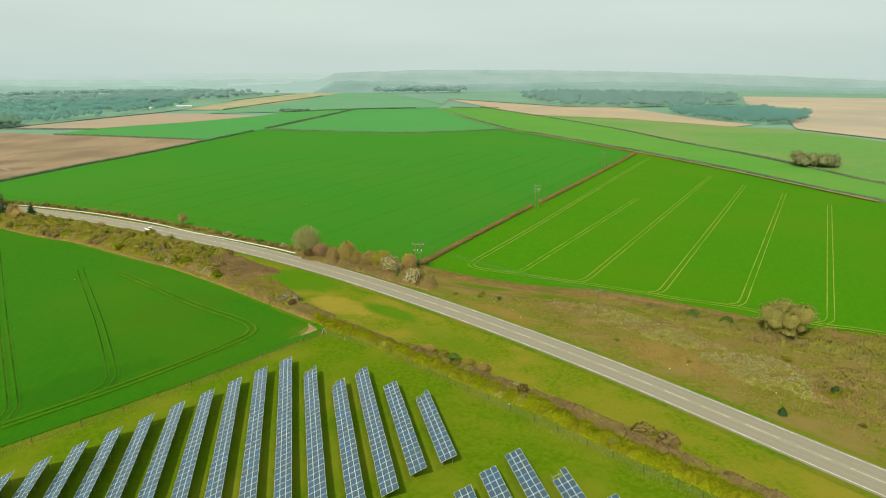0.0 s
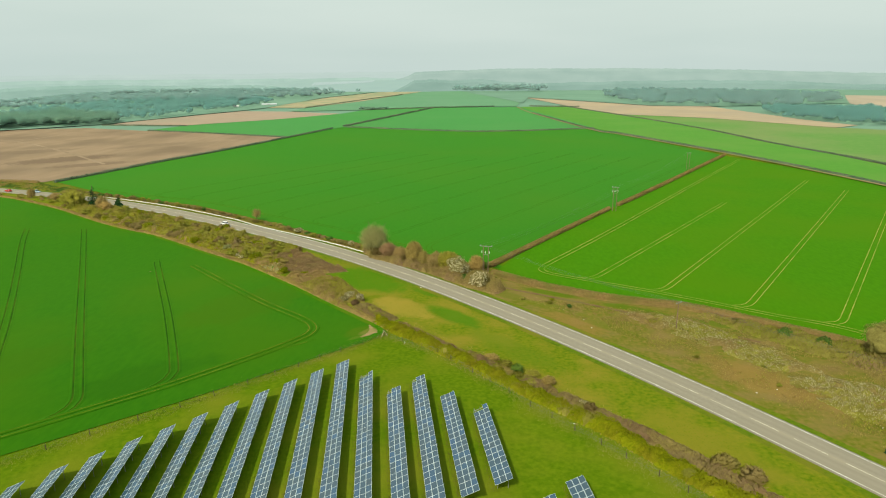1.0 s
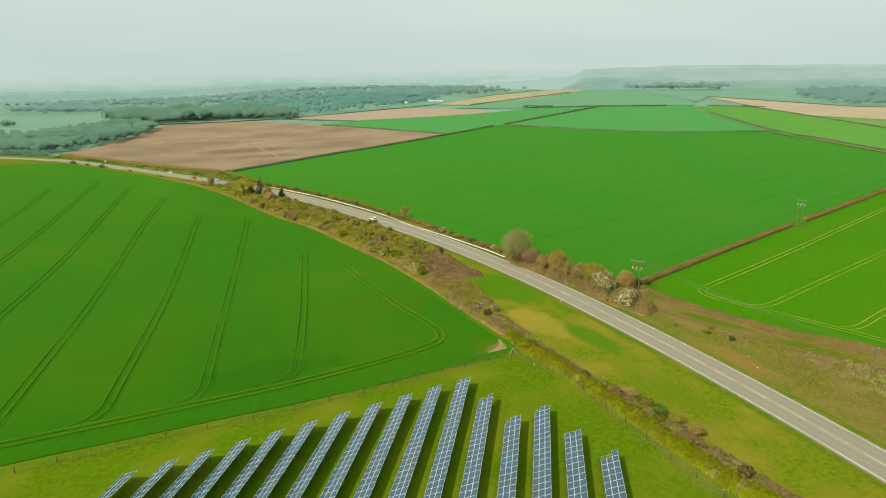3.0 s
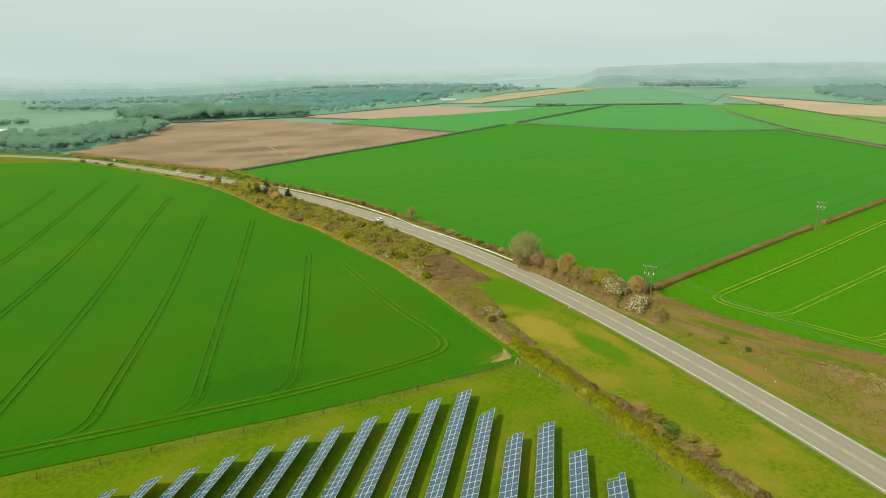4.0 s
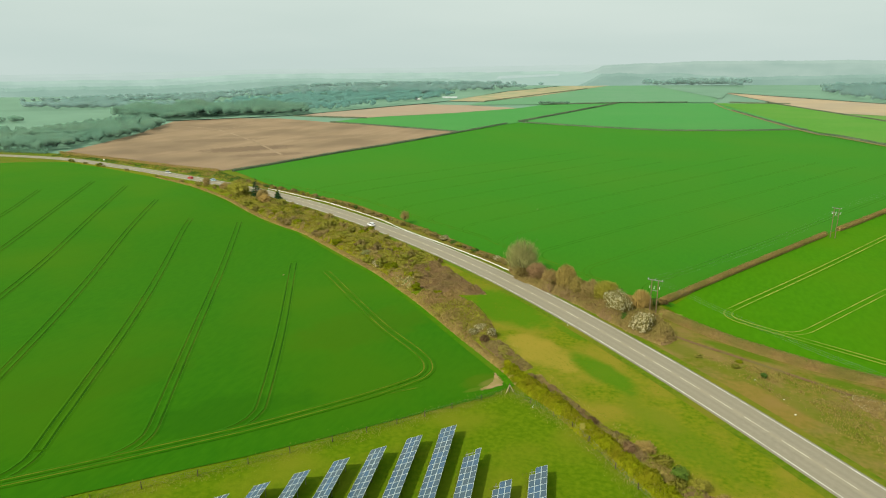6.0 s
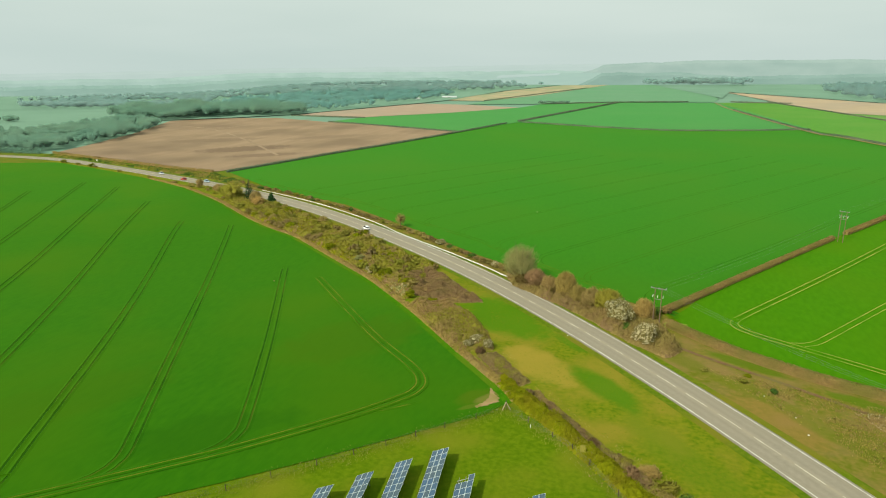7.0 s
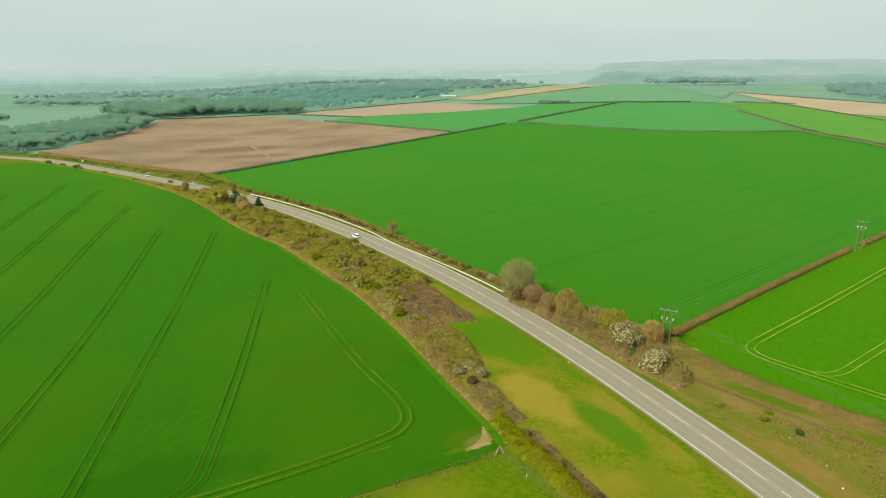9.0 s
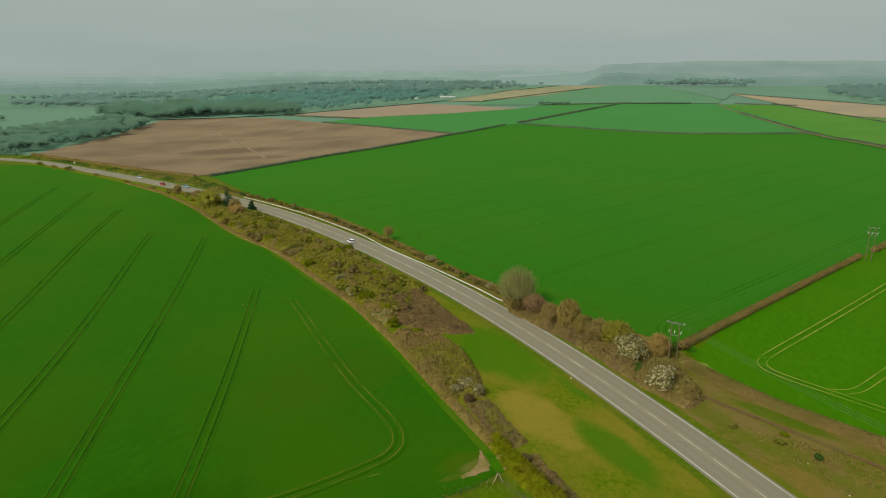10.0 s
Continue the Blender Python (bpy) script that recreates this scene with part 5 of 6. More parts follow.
def tufts(name, poly, count, materials, tall, wide, seed, label, patchy=0.06):
    """Low upright tufts past counting, thicker in some patches than in others."""
    rng = random.Random(seed)
    xs, ys = [p[0] for p in poly], [p[1] for p in poly]
    vs, ns, mi, left = [], [], [], count * 6
    while len(vs) < count * 4 and left:
        left -= 1
        p = (rng.uniform(min(xs), max(xs)), rng.uniform(min(ys), max(ys)))
        z = noise.noise(Vector((p[0] * patchy, p[1] * patchy, seed * 0.7))) + 0.35 * noise.noise(Vector((p[0] * 0.4, p[1] * 0.4, seed)))
        if rng.random() * 0.9 - 0.45 > z or not inside(p, poly):
            continue
        t = rng.uniform(-1.1, 0.5)
        h = rng.uniform(*tall)
        o = on(*p, -0.02)
        w = Vector((math.cos(t), math.sin(t), 0)) * wide * rng.uniform(0.5, 1.5)
        u = Vector((rng.gauss(0, 0.4) * h, rng.gauss(0, 0.4) * h, h))
        vs += [o - w, o + w, o + w * 0.5 + u, o - w * 0.5 + u]
        ns += [(-0.25, -0.45, 0.85)] * 4
        mi.append(min(len(materials) - 1, int(abs(noise.noise(Vector((p[0] * 0.09, p[1] * 0.09, 9.0 + seed))) * 1.6 + rng.gauss(0, 0.2)) * len(materials))))
    f = np.arange(len(vs)).reshape(-1, 4)
    ob = mesh_of(name, vs, f.tolist(), materials, normals=[Vector(n).normalized() for n in ns])
    ob.data.polygons.foreach_set("material_index", mi)
    return tagged(ob, label, "undergrowth", kind="stuff")


def hedge(points, wide, tall, material, leaf, per_metre, label, seed, ragged=0.15):
    """A hedge along the line: a lumpy core under a skin of twig tufts."""
    rng = np.random.default_rng(seed)
    line = smooth(points, max(0.9, wide * 0.4))
    thing = empty("hedge", *points[0])
    tagged(thing, label, "hedge")
    org = thing.matrix_basis.translation
    verts, faces, lobes = [], [], []
    for i, q in enumerate(line):
        t = (line[min(i + 1, len(line) - 1)] - line[max(i - 1, 0)]).normalized()
        n = Vector((t.y, -t.x))
        h = tall * (1 + ragged * rng.normal()) * 0.66
        w = wide * (1 + ragged * rng.normal()) * 0.32
        for o, z in ((-1, -0.2), (-0.95, h * 0.75), (0, h), (0.95, h * 0.75), (1, -0.2)):
            verts.append(on(q.x + n.x * o * w, q.y + n.y * o * w, z) - org)
        if i:
            faces += [(5 * i - 5 + k, 5 * i - 4 + k, 5 * i + 1 + k, 5 * i + k) for k in range(4)]
        else:
            faces.append((0, 1, 2, 3, 4))
        base = on(q.x, q.y) - org
        lobes.append((base.x, base.y, base.z + tall * 0.5, wide * 0.5, tall * 0.52 / (wide * 0.5)))
    mesh_of("core", verts, faces, material, thing)
    length = sum((b - a).length for a, b in zip(line, line[1:]))
    v, f, nn = leaf_cloud(lobes, int(length * per_metre), leaf, 0.55, seed, 0.25, low=min(q[2] for q in lobes) - tall)
    mesh_of("foliage", v, f.tolist(), material, thing, normals=nn)
    return thing


# clipped field hedges
hedge([(3.8, 190.5), (12, 204.5), (37.2, 247.5), (64.5, 293.3)], 2.3, 1.9, HEDGE_BROWN, 0.19, 300, "flailed brown field hedge between wheat fields", 1, 0.08)
hedge([(71.5, 304), (94.8, 341.7), (136.4, 410.6), (202.1, 519.5)], 2.5, 2.0, HEDGE_BROWN, 0.36, 90, "flailed brown field hedge between wheat fields", 2)
hedge([(5.0, 180.5), (18.9, 168), (29.3, 161.3), (38.8, 156.4), (50, 152.6), (57, 150.8), (66, 145.5), (78, 136), (90, 126.5), (100, 117.5), (112, 111)], 3.1, 2.1, HEDGE_BROWN, 0.18, 420, "flailed brown hedge above the road bank", 3, 0.05)
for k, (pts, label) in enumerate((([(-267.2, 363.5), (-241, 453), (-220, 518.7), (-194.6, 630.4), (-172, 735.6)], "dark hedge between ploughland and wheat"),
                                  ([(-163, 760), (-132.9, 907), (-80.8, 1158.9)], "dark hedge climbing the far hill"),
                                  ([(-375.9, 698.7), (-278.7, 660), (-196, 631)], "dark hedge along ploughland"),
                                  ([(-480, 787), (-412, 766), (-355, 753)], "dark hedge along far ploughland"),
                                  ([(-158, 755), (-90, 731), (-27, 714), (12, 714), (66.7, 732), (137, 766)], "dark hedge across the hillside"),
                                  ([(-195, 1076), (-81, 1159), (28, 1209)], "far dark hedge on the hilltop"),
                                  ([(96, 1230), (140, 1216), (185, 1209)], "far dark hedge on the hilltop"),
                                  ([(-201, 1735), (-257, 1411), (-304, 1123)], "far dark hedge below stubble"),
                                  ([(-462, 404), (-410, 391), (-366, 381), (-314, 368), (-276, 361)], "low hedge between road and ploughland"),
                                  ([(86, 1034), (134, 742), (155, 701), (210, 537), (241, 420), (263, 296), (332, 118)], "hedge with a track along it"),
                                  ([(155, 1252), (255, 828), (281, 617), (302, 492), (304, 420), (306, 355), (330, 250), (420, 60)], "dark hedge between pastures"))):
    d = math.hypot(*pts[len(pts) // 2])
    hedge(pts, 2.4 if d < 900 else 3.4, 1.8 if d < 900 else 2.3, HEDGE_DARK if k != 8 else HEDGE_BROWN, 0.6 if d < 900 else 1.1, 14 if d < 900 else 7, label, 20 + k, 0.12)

BRAMBLE0 = [LEAF_BROWN, LEAF_OLIVE, LEAF_MAUVE, LEAF_GOLD]
# scrub strip between wheat and road
inner = offset([Vector(p) for p in STRIP_EDGE], 3.2)
edge_in = [tuple(q) for q in inner]
SCRUB = {"brown": 2.2, "olive": 9, "lime": 2.6, "mauve": 1.6, "gold": 2.2, "pale": 1.5, "ivy": 0.3, "white": 0.12}
upper = [q for q in edge_in if -215 < q[0] < -60]
road_in = [tuple(q) for q in offset(ROAD, 8.2) if -215 < q.x < -66]
brush(upper + road_in, SCRUB, (0.9, 3.0), 31, "tangled roadside scrub of brown and olive bushes", 22.0, 0.48, 4.2, 1.0)
thicket(upper + road_in, 5.2, {"olive": 7, "brown": 2.0, "lime": 2.2, "gold": 2, "pale": 1.5, "mauve": 1.5}, (3.6, 5.4), (2.4, 4.0), 131)
far_in = [q for q in edge_in if -430 < q[0] <= -205]
far_road = [tuple(q) for q in offset(ROAD, 8.0) if -430 < q.x <= -205]
thicket(far_in + far_road, 6.0, {"brown": 4, "olive": 3, "gold": 1}, (3.0, 5.0), (1.2, 2.6), 32, False)
brush([(-84, 206), (-70, 186), (-56, 181), (-45, 184), (-52, 192), (-70, 210)], {"mauve": 5, "brown": 3, "gold": 1}, (0.8, 2.6), 33, "purplish-brown thicket of budding blackthorn", 45.6, 0.40)
brush([(-66, 178), (-52, 160), (-42, 148), (-34, 152), (-38, 162), (-46, 174), (-56, 182)], {"brown": 6, "olive": 3, "mauve": 1, "lime": 0.8}, (1.0, 2.8), 34, "dense scrub of brown brambles and olive bushes", 45.6, 0.40)
far_band = [tuple(q) for q in offset(ROAD, -8.0) if -455 < q.x <= -222] + [(-226, 328), (-246, 343), (-270, 357), (-314, 365), (-366, 378), (-410, 388), (-458, 400)]
brush(far_band, {"ivy": 5, "olive": 3, "brown": 2.5}, (0.3, 1.5), 133, "low green and brown scrub between road and ploughland", 9.0, 0.5, 4.0, 1.3, 2.0, 0.3, open_share=0.1, glade=12.0)
# low bramble fringe along the wheat
rng = random.Random(35)
outer = [tuple(p) for p in smooth(STRIP_EDGE, 6) if -300 < p[0]]
fringe_line = [tuple(p) for p in offset([Vector(p) for p in outer], 3.0)]
brush([tuple(p) for p in offset([Vector(p) for p in outer], 0.3)] + fringe_line[::-1], {"brown": 5, "gold": 3, "olive": 1.5, "mauve": 1}, (0.45, 0.95), 35, "low brown bramble fringe along the wheat", 39.9, 0.27, 2.2, 0.8, 0.7)
# narrow strip below the solar farm
STRIP_A = smooth([(-28, 136), (-22, 128.5), (-13, 119.5), (2.6, 101.6), (14.2, 89), (24, 78.4), (33.7, 66), (42.5, 56.4), (60, 36), (82, 10)], 1.7)
for q in STRIP_A:
    if rng.random() < 0.8:
        shrub(choose(rng, {"lime": 12, "olive": 1.5}), q.x + rng.uniform(-0.5, 0.5), q.y + rng.uniform(-0.5, 0.5), rng.uniform(1.9, 2.7), rng.uniform(1.2, 2.1), rng)
hedge_line = [Vector(q[:2]) for q in STRIP_A]
brush([tuple(p) for p in offset(hedge_line, -2.6)] + [tuple(p) for p in offset(hedge_line, 1.4)][::-1], {"lime": 9, "olive": 1.2}, (1.3, 2.7), 135, "yellow-green hawthorn scrub beside the solar farm fence", 54.4, 0.22, 2.4, 0.7, 0.9, 0.36)
STRIP_B = smooth([(-36, 150), (-31.5, 144.5), (-24.5, 135.5), (-16.5, 125.5), (-9, 117.5), (-1, 109.5), (8, 101), (17.5, 90.5), (28, 79.5), (37.5, 68), (46, 57.5), (64, 38), (86, 12)], 2.1)
thorn_line = [Vector(q[:2]) for q in STRIP_B]
brush([tuple(p) for p in offset(thorn_line, -3.4)] + [tuple(p) for p in offset(thorn_line, 2.4)][::-1], {"brown": 5, "mauve": 5, "olive": 2.5, "gold": 1.5}, (0.25, 1.1), 136, "mauve-brown scrub of brambles and blackthorn", 45.6, 0.32, 2.8, 0.8, 1.2, open_share=0.06, glade=6.0)
for q in STRIP_B[::5]:
    shrub(choose(rng, {"mauve": 5, "brown": 4, "olive": 2, "gold": 1.5}), q.x + rng.uniform(-0.9, 1.2), q.y + rng.uniform(-0.9, 1.2), rng.uniform(2.4, 3.6), rng.uniform(1.4, 2.3), rng)
tufts("undergrowth", [(-30, 134), (-24, 124.5), (-10, 111), (14, 86), (41, 53.5), (80, 8), (92, 14), (54, 54), (36, 76), (18, 97), (4, 113), (-10, 125), (-30, 152), (-38, 150)], 14000, BRAMBLE0, (0.15, 0.4), 0.05, 96, "tangled undergrowth between the bushes")
for x, y, kind, w, h in ((-38.6, 154.6, "white", 3.6, 2.8), (-35.8, 152.8, "white", 3.0, 2.6), (-40.5, 152.4, "white", 2.6, 2.0), (-89, 202, "white", 3.0, 2.4), (-92, 205, "white", 2.4, 2.0), 
                         (5.6, 107.8, "olive", 5.2, 3.2), (2.6, 111, "gold", 3.8, 2.8), (8.2, 104.2, "ivy", 3.0, 2.3), (11.2, 102, "olive", 4.2, 2.8), (14.5, 98.4, "gold", 3.4, 2.2), (-1.4, 113.5, "olive", 3.4, 2.2), (20.5, 89.8, "white", 1.8, 1.0), (-60, 180.5, "lime", 3.2, 3.0), (-57, 176, "lime", 3.4, 2.9), (-113, 226, "lime", 4, 3.6), (-97, 212, "lime", 4.5, 3.8), (44, 66, "brown", 5.5, 2.1), (41, 70, "gold", 5, 1.9)):
    shrub(kind, x, y, w, h, rng)

# hedge behind the barrier and the clump by the pole
for q in smooth([(-44, 213.5), (-58, 224.5), (-76, 239.5), (-99, 257.5), (-120, 272), (-142, 286), (-165, 299), (-190, 311), (-215, 322), (-236, 333)], 2.6):
    loose(choose(rng, {"brown": 6, "olive": 3, "gold": 2, "mauve": 1.5, "ivy": 0.7, "white": 0.25}), q.x + rng.uniform(-0.8, 0.8), q.y + rng.uniform(-0.8, 0.8), rng.uniform(2.4, 4.2), rng.uniform(1.1, 2.4), rng)
brush([(-46, 213), (-41, 201), (-22, 186), (-3, 166), (5, 160), (8, 165), (5, 178), (-1, 190), (-18, 201), (-36, 213)], {"brown": 6, "mauve": 3, "olive": 2}, (1.0, 3.8), 36, "brown scrub between the road and the wheat", 39.9, 0.43, 5.5, 0.9, relief=0.72)
def large_bush(kind, x, y, wide, tall, seed, label):
    name, cat, _, mat, size, aspect = SHRUBS[kind]
    ob = build_bush(name, cat, label, wide, tall, mat, seed, int(75 * wide * tall), size, aspect + 0.1, 0.5, 0.62, 12)
    ob.matrix_basis = Matrix.Translation(on(x, y))
    return ob


large_bush("gold", -23.6, 194.5, 7.4, 9.0, 301, "tall golden-brown budding sallow bush beside the road")
large_bush("gold", -20, 191.5, 5, 6.0, 302, "golden-brown budding bush beside a taller one")
large_bush("olive", -10.8, 187.5, 8.4, 7.2, 303, "broad olive-brown bush behind white blossom")
large_bush("brown", -15.5, 189.5, 7, 6.2, 304, "leafless brown bush between road and wheat")
large_bush("gold", -1.2, 183.2, 6.2, 6.8, 305, "round reddish-gold budding bush beside the power pole")
large_bush("white", -7.4, 178.8, 7.6, 7.6, 306, "tall blackthorn bush covered in white blossom")
large_bush("white", -0.4, 167.6, 6.4, 5.6, 307, "rounded blackthorn bush flecked with white blossom")
large_bush("mauve", -34, 203, 7.5, 6.0, 308, "purplish-brown budding bush beside the willow")
large_bush("brown", -29, 197.8, 6.5, 5.8, 309, "leafless brown thorn bush beside the road")
for x, y, kind, w, h in ((-51, 219, "white", 2.8, 2.8), (4.5, 190.8, "brown", 3.5, 3.0), (-5, 173.5, "ivy", 2.6, 2.8), (2.2, 188.6, "ivy", 2.2, 2.8), (-38, 203.5, "brown", 6, 5.2)):
    shrub(kind, x, y, w, h, rng)

# road bank on the far side
BANK = [(8, 160), (24, 143), (40, 121), (60, 92), (82, 62), (108, 26), (140, -10), (170, 10), (150, 70), (122, 108), (98, 118), (84, 134), (58, 146), (36, 152)]
BRAMBLE = [LEAF_BROWN, LEAF_OLIVE, VERGE, LEAF_MAUVE]
tufts("bramble", BANK, 7000, BRAMBLE, (0.1, 0.3), 0.09, 95, "low tangle of brambles and dead grass on the road bank")
brush(BANK, {"olive": 4, "gold": 3, "brown": 5, "mauve": 1.5, "lime": 0.5}, (0.06, 0.65), 37, "low rough brambles and dead grass on the road bank", 13.0, 0.28, 3.0, 1.2, 5.0, 0.2, open_share=0.1, glade=7.0, sink=0.4, hull=False)
thicket(BANK, 16.0, {"olive": 5, "gold": 3}, (1.4, 2.4), (0.6, 1.2), 137)
brush([(38, 147), (46, 134), (60, 116), (70, 102), (79, 104), (72, 122), (56, 142)], {"olive": 3.5, "white": 3.0, "brown": 3.5, "gold": 1}, (0.4, 1.9), 38, "blackthorn scrub speckled with white blossom", 51.3, 0.27, 2.2, 0.8, 3.0, 0.2, open_share=0.2, glade=5.0)
brush([(66, 103), (72, 88), (84, 78), (92, 90), (84, 104), (72, 108)], {"olive": 3.0, "white": 4.0, "brown": 3.0, "lime": 0.5}, (0.4, 1.9), 39, "blackthorn scrub speckled with white blossom", 51.3, 0.27, 2.2, 0.8, 3.0, 0.2, open_share=0.2, glade=5.0)
brush([(60, 146), (70, 130), (88, 110), (112, 88), (134, 74), (146, 94), (112, 117), (90, 129), (74, 143)], {"brown": 6, "olive": 5, "gold": 2.5, "mauve": 2, "lime": 0.9}, (1.0, 3.4), 40, "dense scrub of brown and olive bushes on the bank", 34.2, 0.43, 4.0, 1.0, 4.0, open_share=0.08, glade=9.0, relief=0.7)
brush([(84, 84), (110, 46), (138, 36), (132, 78), (110, 92), (92, 99)], {"brown": 5, "olive": 4, "gold": 2.5, "mauve": 3, "lime": 0.6}, (0.5, 2.4), 41, "rough scrub of brambles and saplings on the bank", 34.2, 0.40, 4.0, 1.0, 6.0, open_share=0.22, glade=8.0, relief=0.7)
for x, y, kind, w, h in ((70, 139.5, "olive", 5, 3.4), (75.5, 133.5, "olive", 6, 4.6), (78, 130, "ivy", 4, 3.0), (81, 127.5, "olive", 5.5, 4.2), (84.5, 124, "ivy", 4, 3.2), (110.5, 98, "lime", 5, 4.5), (114, 96, "lime", 4, 4.0), (88, 101, "lime", 2.5, 2.0), (25.8, 149, "ivy", 1.6, 1.2), (21.4, 156, "lime", 3, 1.0),
                         (104, 112, "olive", 6, 4.2), (101, 107, "ivy", 2.8, 2.0)):
    shrub(kind, x, y, w, h, rng)

# the joined scrub
kinds = list(LOOSE)
vs, ns, fs, mi, n0 = [], [], [], [], 0
for k, kind in enumerate(kinds):
    for v, n in LOOSE[kind]:
        vs.append(v)
        ns.append(n)
        fs.append(np.arange(n0, n0 + len(v)).reshape(-1, 4))
        mi += [k] * (len(v) // 4)
        n0 += len(v)
scrub = mesh_of("scrub", np.concatenate(vs).tolist(), np.concatenate(fs).tolist(), [SHRUBS[k][3] for k in kinds], normals=np.concatenate(ns))
scrub.data.polygons.foreach_set("material_index", mi)
tagged(scrub, "tangled roadside scrub of leafless brown and olive bushes", "scrub", kind="stuff")

# single trees
def stand(thing, x, y, turn=0.0, size=1.0):
    thing.matrix_basis = Matrix.Translation(on(x, y)) @ Matrix.Rotation(turn, 4, "Z") @ Matrix.Scale(size, 4)
    return thing


stand(build_tree("willow_tree", "pale bare willow tree with fine upright twigs", 13.0, 13.0, 0.6, LEAF_PALE, 5, 5200, 0.8, 0.05, 0.95), -40, 208)
stand(build_tree("oak_tree", "round golden-brown budding oak at the field edge", 13.0, 9.4, 0.3, LEAF_OAK, 6, 11000, 0.34, 0.3, 0.3, 0.75), 95.5, 115)
stand(build_tree("ash_tree", "small leafless tree behind the crash barrier", 5.5, 7.0, 1.5, LEAF_BROWN, 8, 900, 0.7, 0.14, 0.9), -104, 263)
for k, (x, y, w, h, mat, label) in enumerate(((-214, 293, 11, 9.0, LEAF_OLIVE, "spreading pale olive tree beside the road"), (-207, 288.5, 13, 11.5, LEAF_OLIVE, "pale olive tree beside a dark conifer"), (-190, 283, 7, 8.5, LEAF_BROWN, "leafless brown tree beside a dark conifer"),
                                          (-186, 279, 8, 6.5, LEAF_GOLD, "golden-brown budding tree beside the road"), (-228, 304, 7, 5.5, LEAF_BROWN, "leafless tree at the roadside"), (-247, 312, 5, 6.0, LEAF_BROWN, "thin leafless tree at the roadside"))):
    stand(build_tree("roadside_tree", label, w, h, 0.8, mat, 50 + k, 3000, 0.6, 0.3, 0.5, 0.5), x, y)
stand(build_conifer("dark green conifer among roadside trees", 6.4, 13.0, 61), -197.6, 288.6)
stand(build_conifer("small dark green conifer at the roadside", 4.2, 6.8, 62), -184.6, 288.6)
stand(build_conifer("small dark green conifer on the road bank", 1.4, 1.7, 63), 71.5, 75.5)
stand(build_conifer("small dark green conifer in the scrub", 1.7, 2.3, 64), 88, 83.5)
for x, y, w, h, seed, label in ((303, 440, 22, 12, 66, "pale green copse tree beside a far hedge"), (318, 434, 20, 10.5, 67, "pale brown copse tree beside a far hedge")):
    stand(build_bush("copse_tree", "tree", label, w, h, COPSE, seed, 2600, 0.8, 0.4, 0.4, 0.7, 12), x, y)


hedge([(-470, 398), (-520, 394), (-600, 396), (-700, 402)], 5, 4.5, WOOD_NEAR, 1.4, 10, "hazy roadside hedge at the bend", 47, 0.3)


# woods: trees past counting
def wood(name, poly, spacing, tall, material, fine, seed, label, open_share=0.0, glade=110):
    """Trees of a few shapes, set close or in clumps: crowns of several lobes under fine tufts."""
    rng = random.Random(seed)
    bias = np.array([-0.2, -0.36, 0.8])
    shapes = []
    for k in range(6):
        r = random.Random(seed * 7 + k)
        lobes = [(0, 0, 0.62, 0.30, 1.0)]
        more = 3 if fine > 60 else 1
        for m in range(more):
            a = 6.28 * (m + r.random()) / more
            lobes.append((0.30 * math.cos(a), 0.30 * math.sin(a), r.uniform(0.45, 0.66), r.uniform(0.20, 0.28), r.uniform(0.9, 1.2)))
        v, f, n = leaf_cloud(lobes, fine, 0.11, 0.5, seed + k, 0.3, core=0.88)
        n = n * 0.14 + bias * 0.86
        shapes.append((v, n / np.linalg.norm(n, axis=1)[:, None]))
    xs, ys = [p[0] for p in poly], [p[1] for p in poly]
    vs, ns = [], []
    x = min(xs)
    while x < max(xs):
        y = min(ys)
        while y < max(ys):
            px, py = x + rng.uniform(-0.5, 0.5) * spacing, y + rng.uniform(-0.5, 0.5) * spacing
            y += spacing
            if not inside((px, py), poly):
                continue
            if open_share and 0.5 + 0.9 * noise.noise(Vector((px / glade, py / glade, seed))) < open_share:
                continue
            h = (0.35 * rng.uniform(*tall) + 0.65 * sum(tall) / 2) * (0.9 + 0.5 * noise.noise(Vector((px / 60, py / 60, seed + 3.0))))
            w = max(h, spacing * 0.8) * rng.uniform(1.0, 1.35)
            h = max(h, 0.6 * w)
            v, n = rng.choice(shapes)
            a = rng.uniform(0, 6.28)
            turn = np.array([[math.cos(a), -math.sin(a), 0], [math.sin(a), math.cos(a), 0], [0, 0, 1]])
            vs.append((v * np.array([w, w, h])) @ turn.T + np.array(on(px, py, -0.05 * h)))
            ns.append(n)
        x += spacing
    v, n = np.concatenate(vs), np.concatenate(ns)
    ob = mesh_of(name, v.tolist(), np.arange(len(v)).reshape(-1, 4).tolist(), material, normals=n)
    return tagged(ob, label, "woodland", kind="stuff")


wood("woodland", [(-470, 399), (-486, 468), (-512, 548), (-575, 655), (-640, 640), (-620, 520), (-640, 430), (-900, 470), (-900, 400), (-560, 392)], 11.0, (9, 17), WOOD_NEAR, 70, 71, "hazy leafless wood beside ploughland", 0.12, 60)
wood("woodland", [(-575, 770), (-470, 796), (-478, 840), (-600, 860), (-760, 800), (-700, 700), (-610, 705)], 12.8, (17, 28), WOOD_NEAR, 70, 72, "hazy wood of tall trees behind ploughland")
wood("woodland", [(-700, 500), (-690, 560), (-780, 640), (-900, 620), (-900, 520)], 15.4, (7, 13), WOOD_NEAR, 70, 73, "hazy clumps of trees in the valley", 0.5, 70)
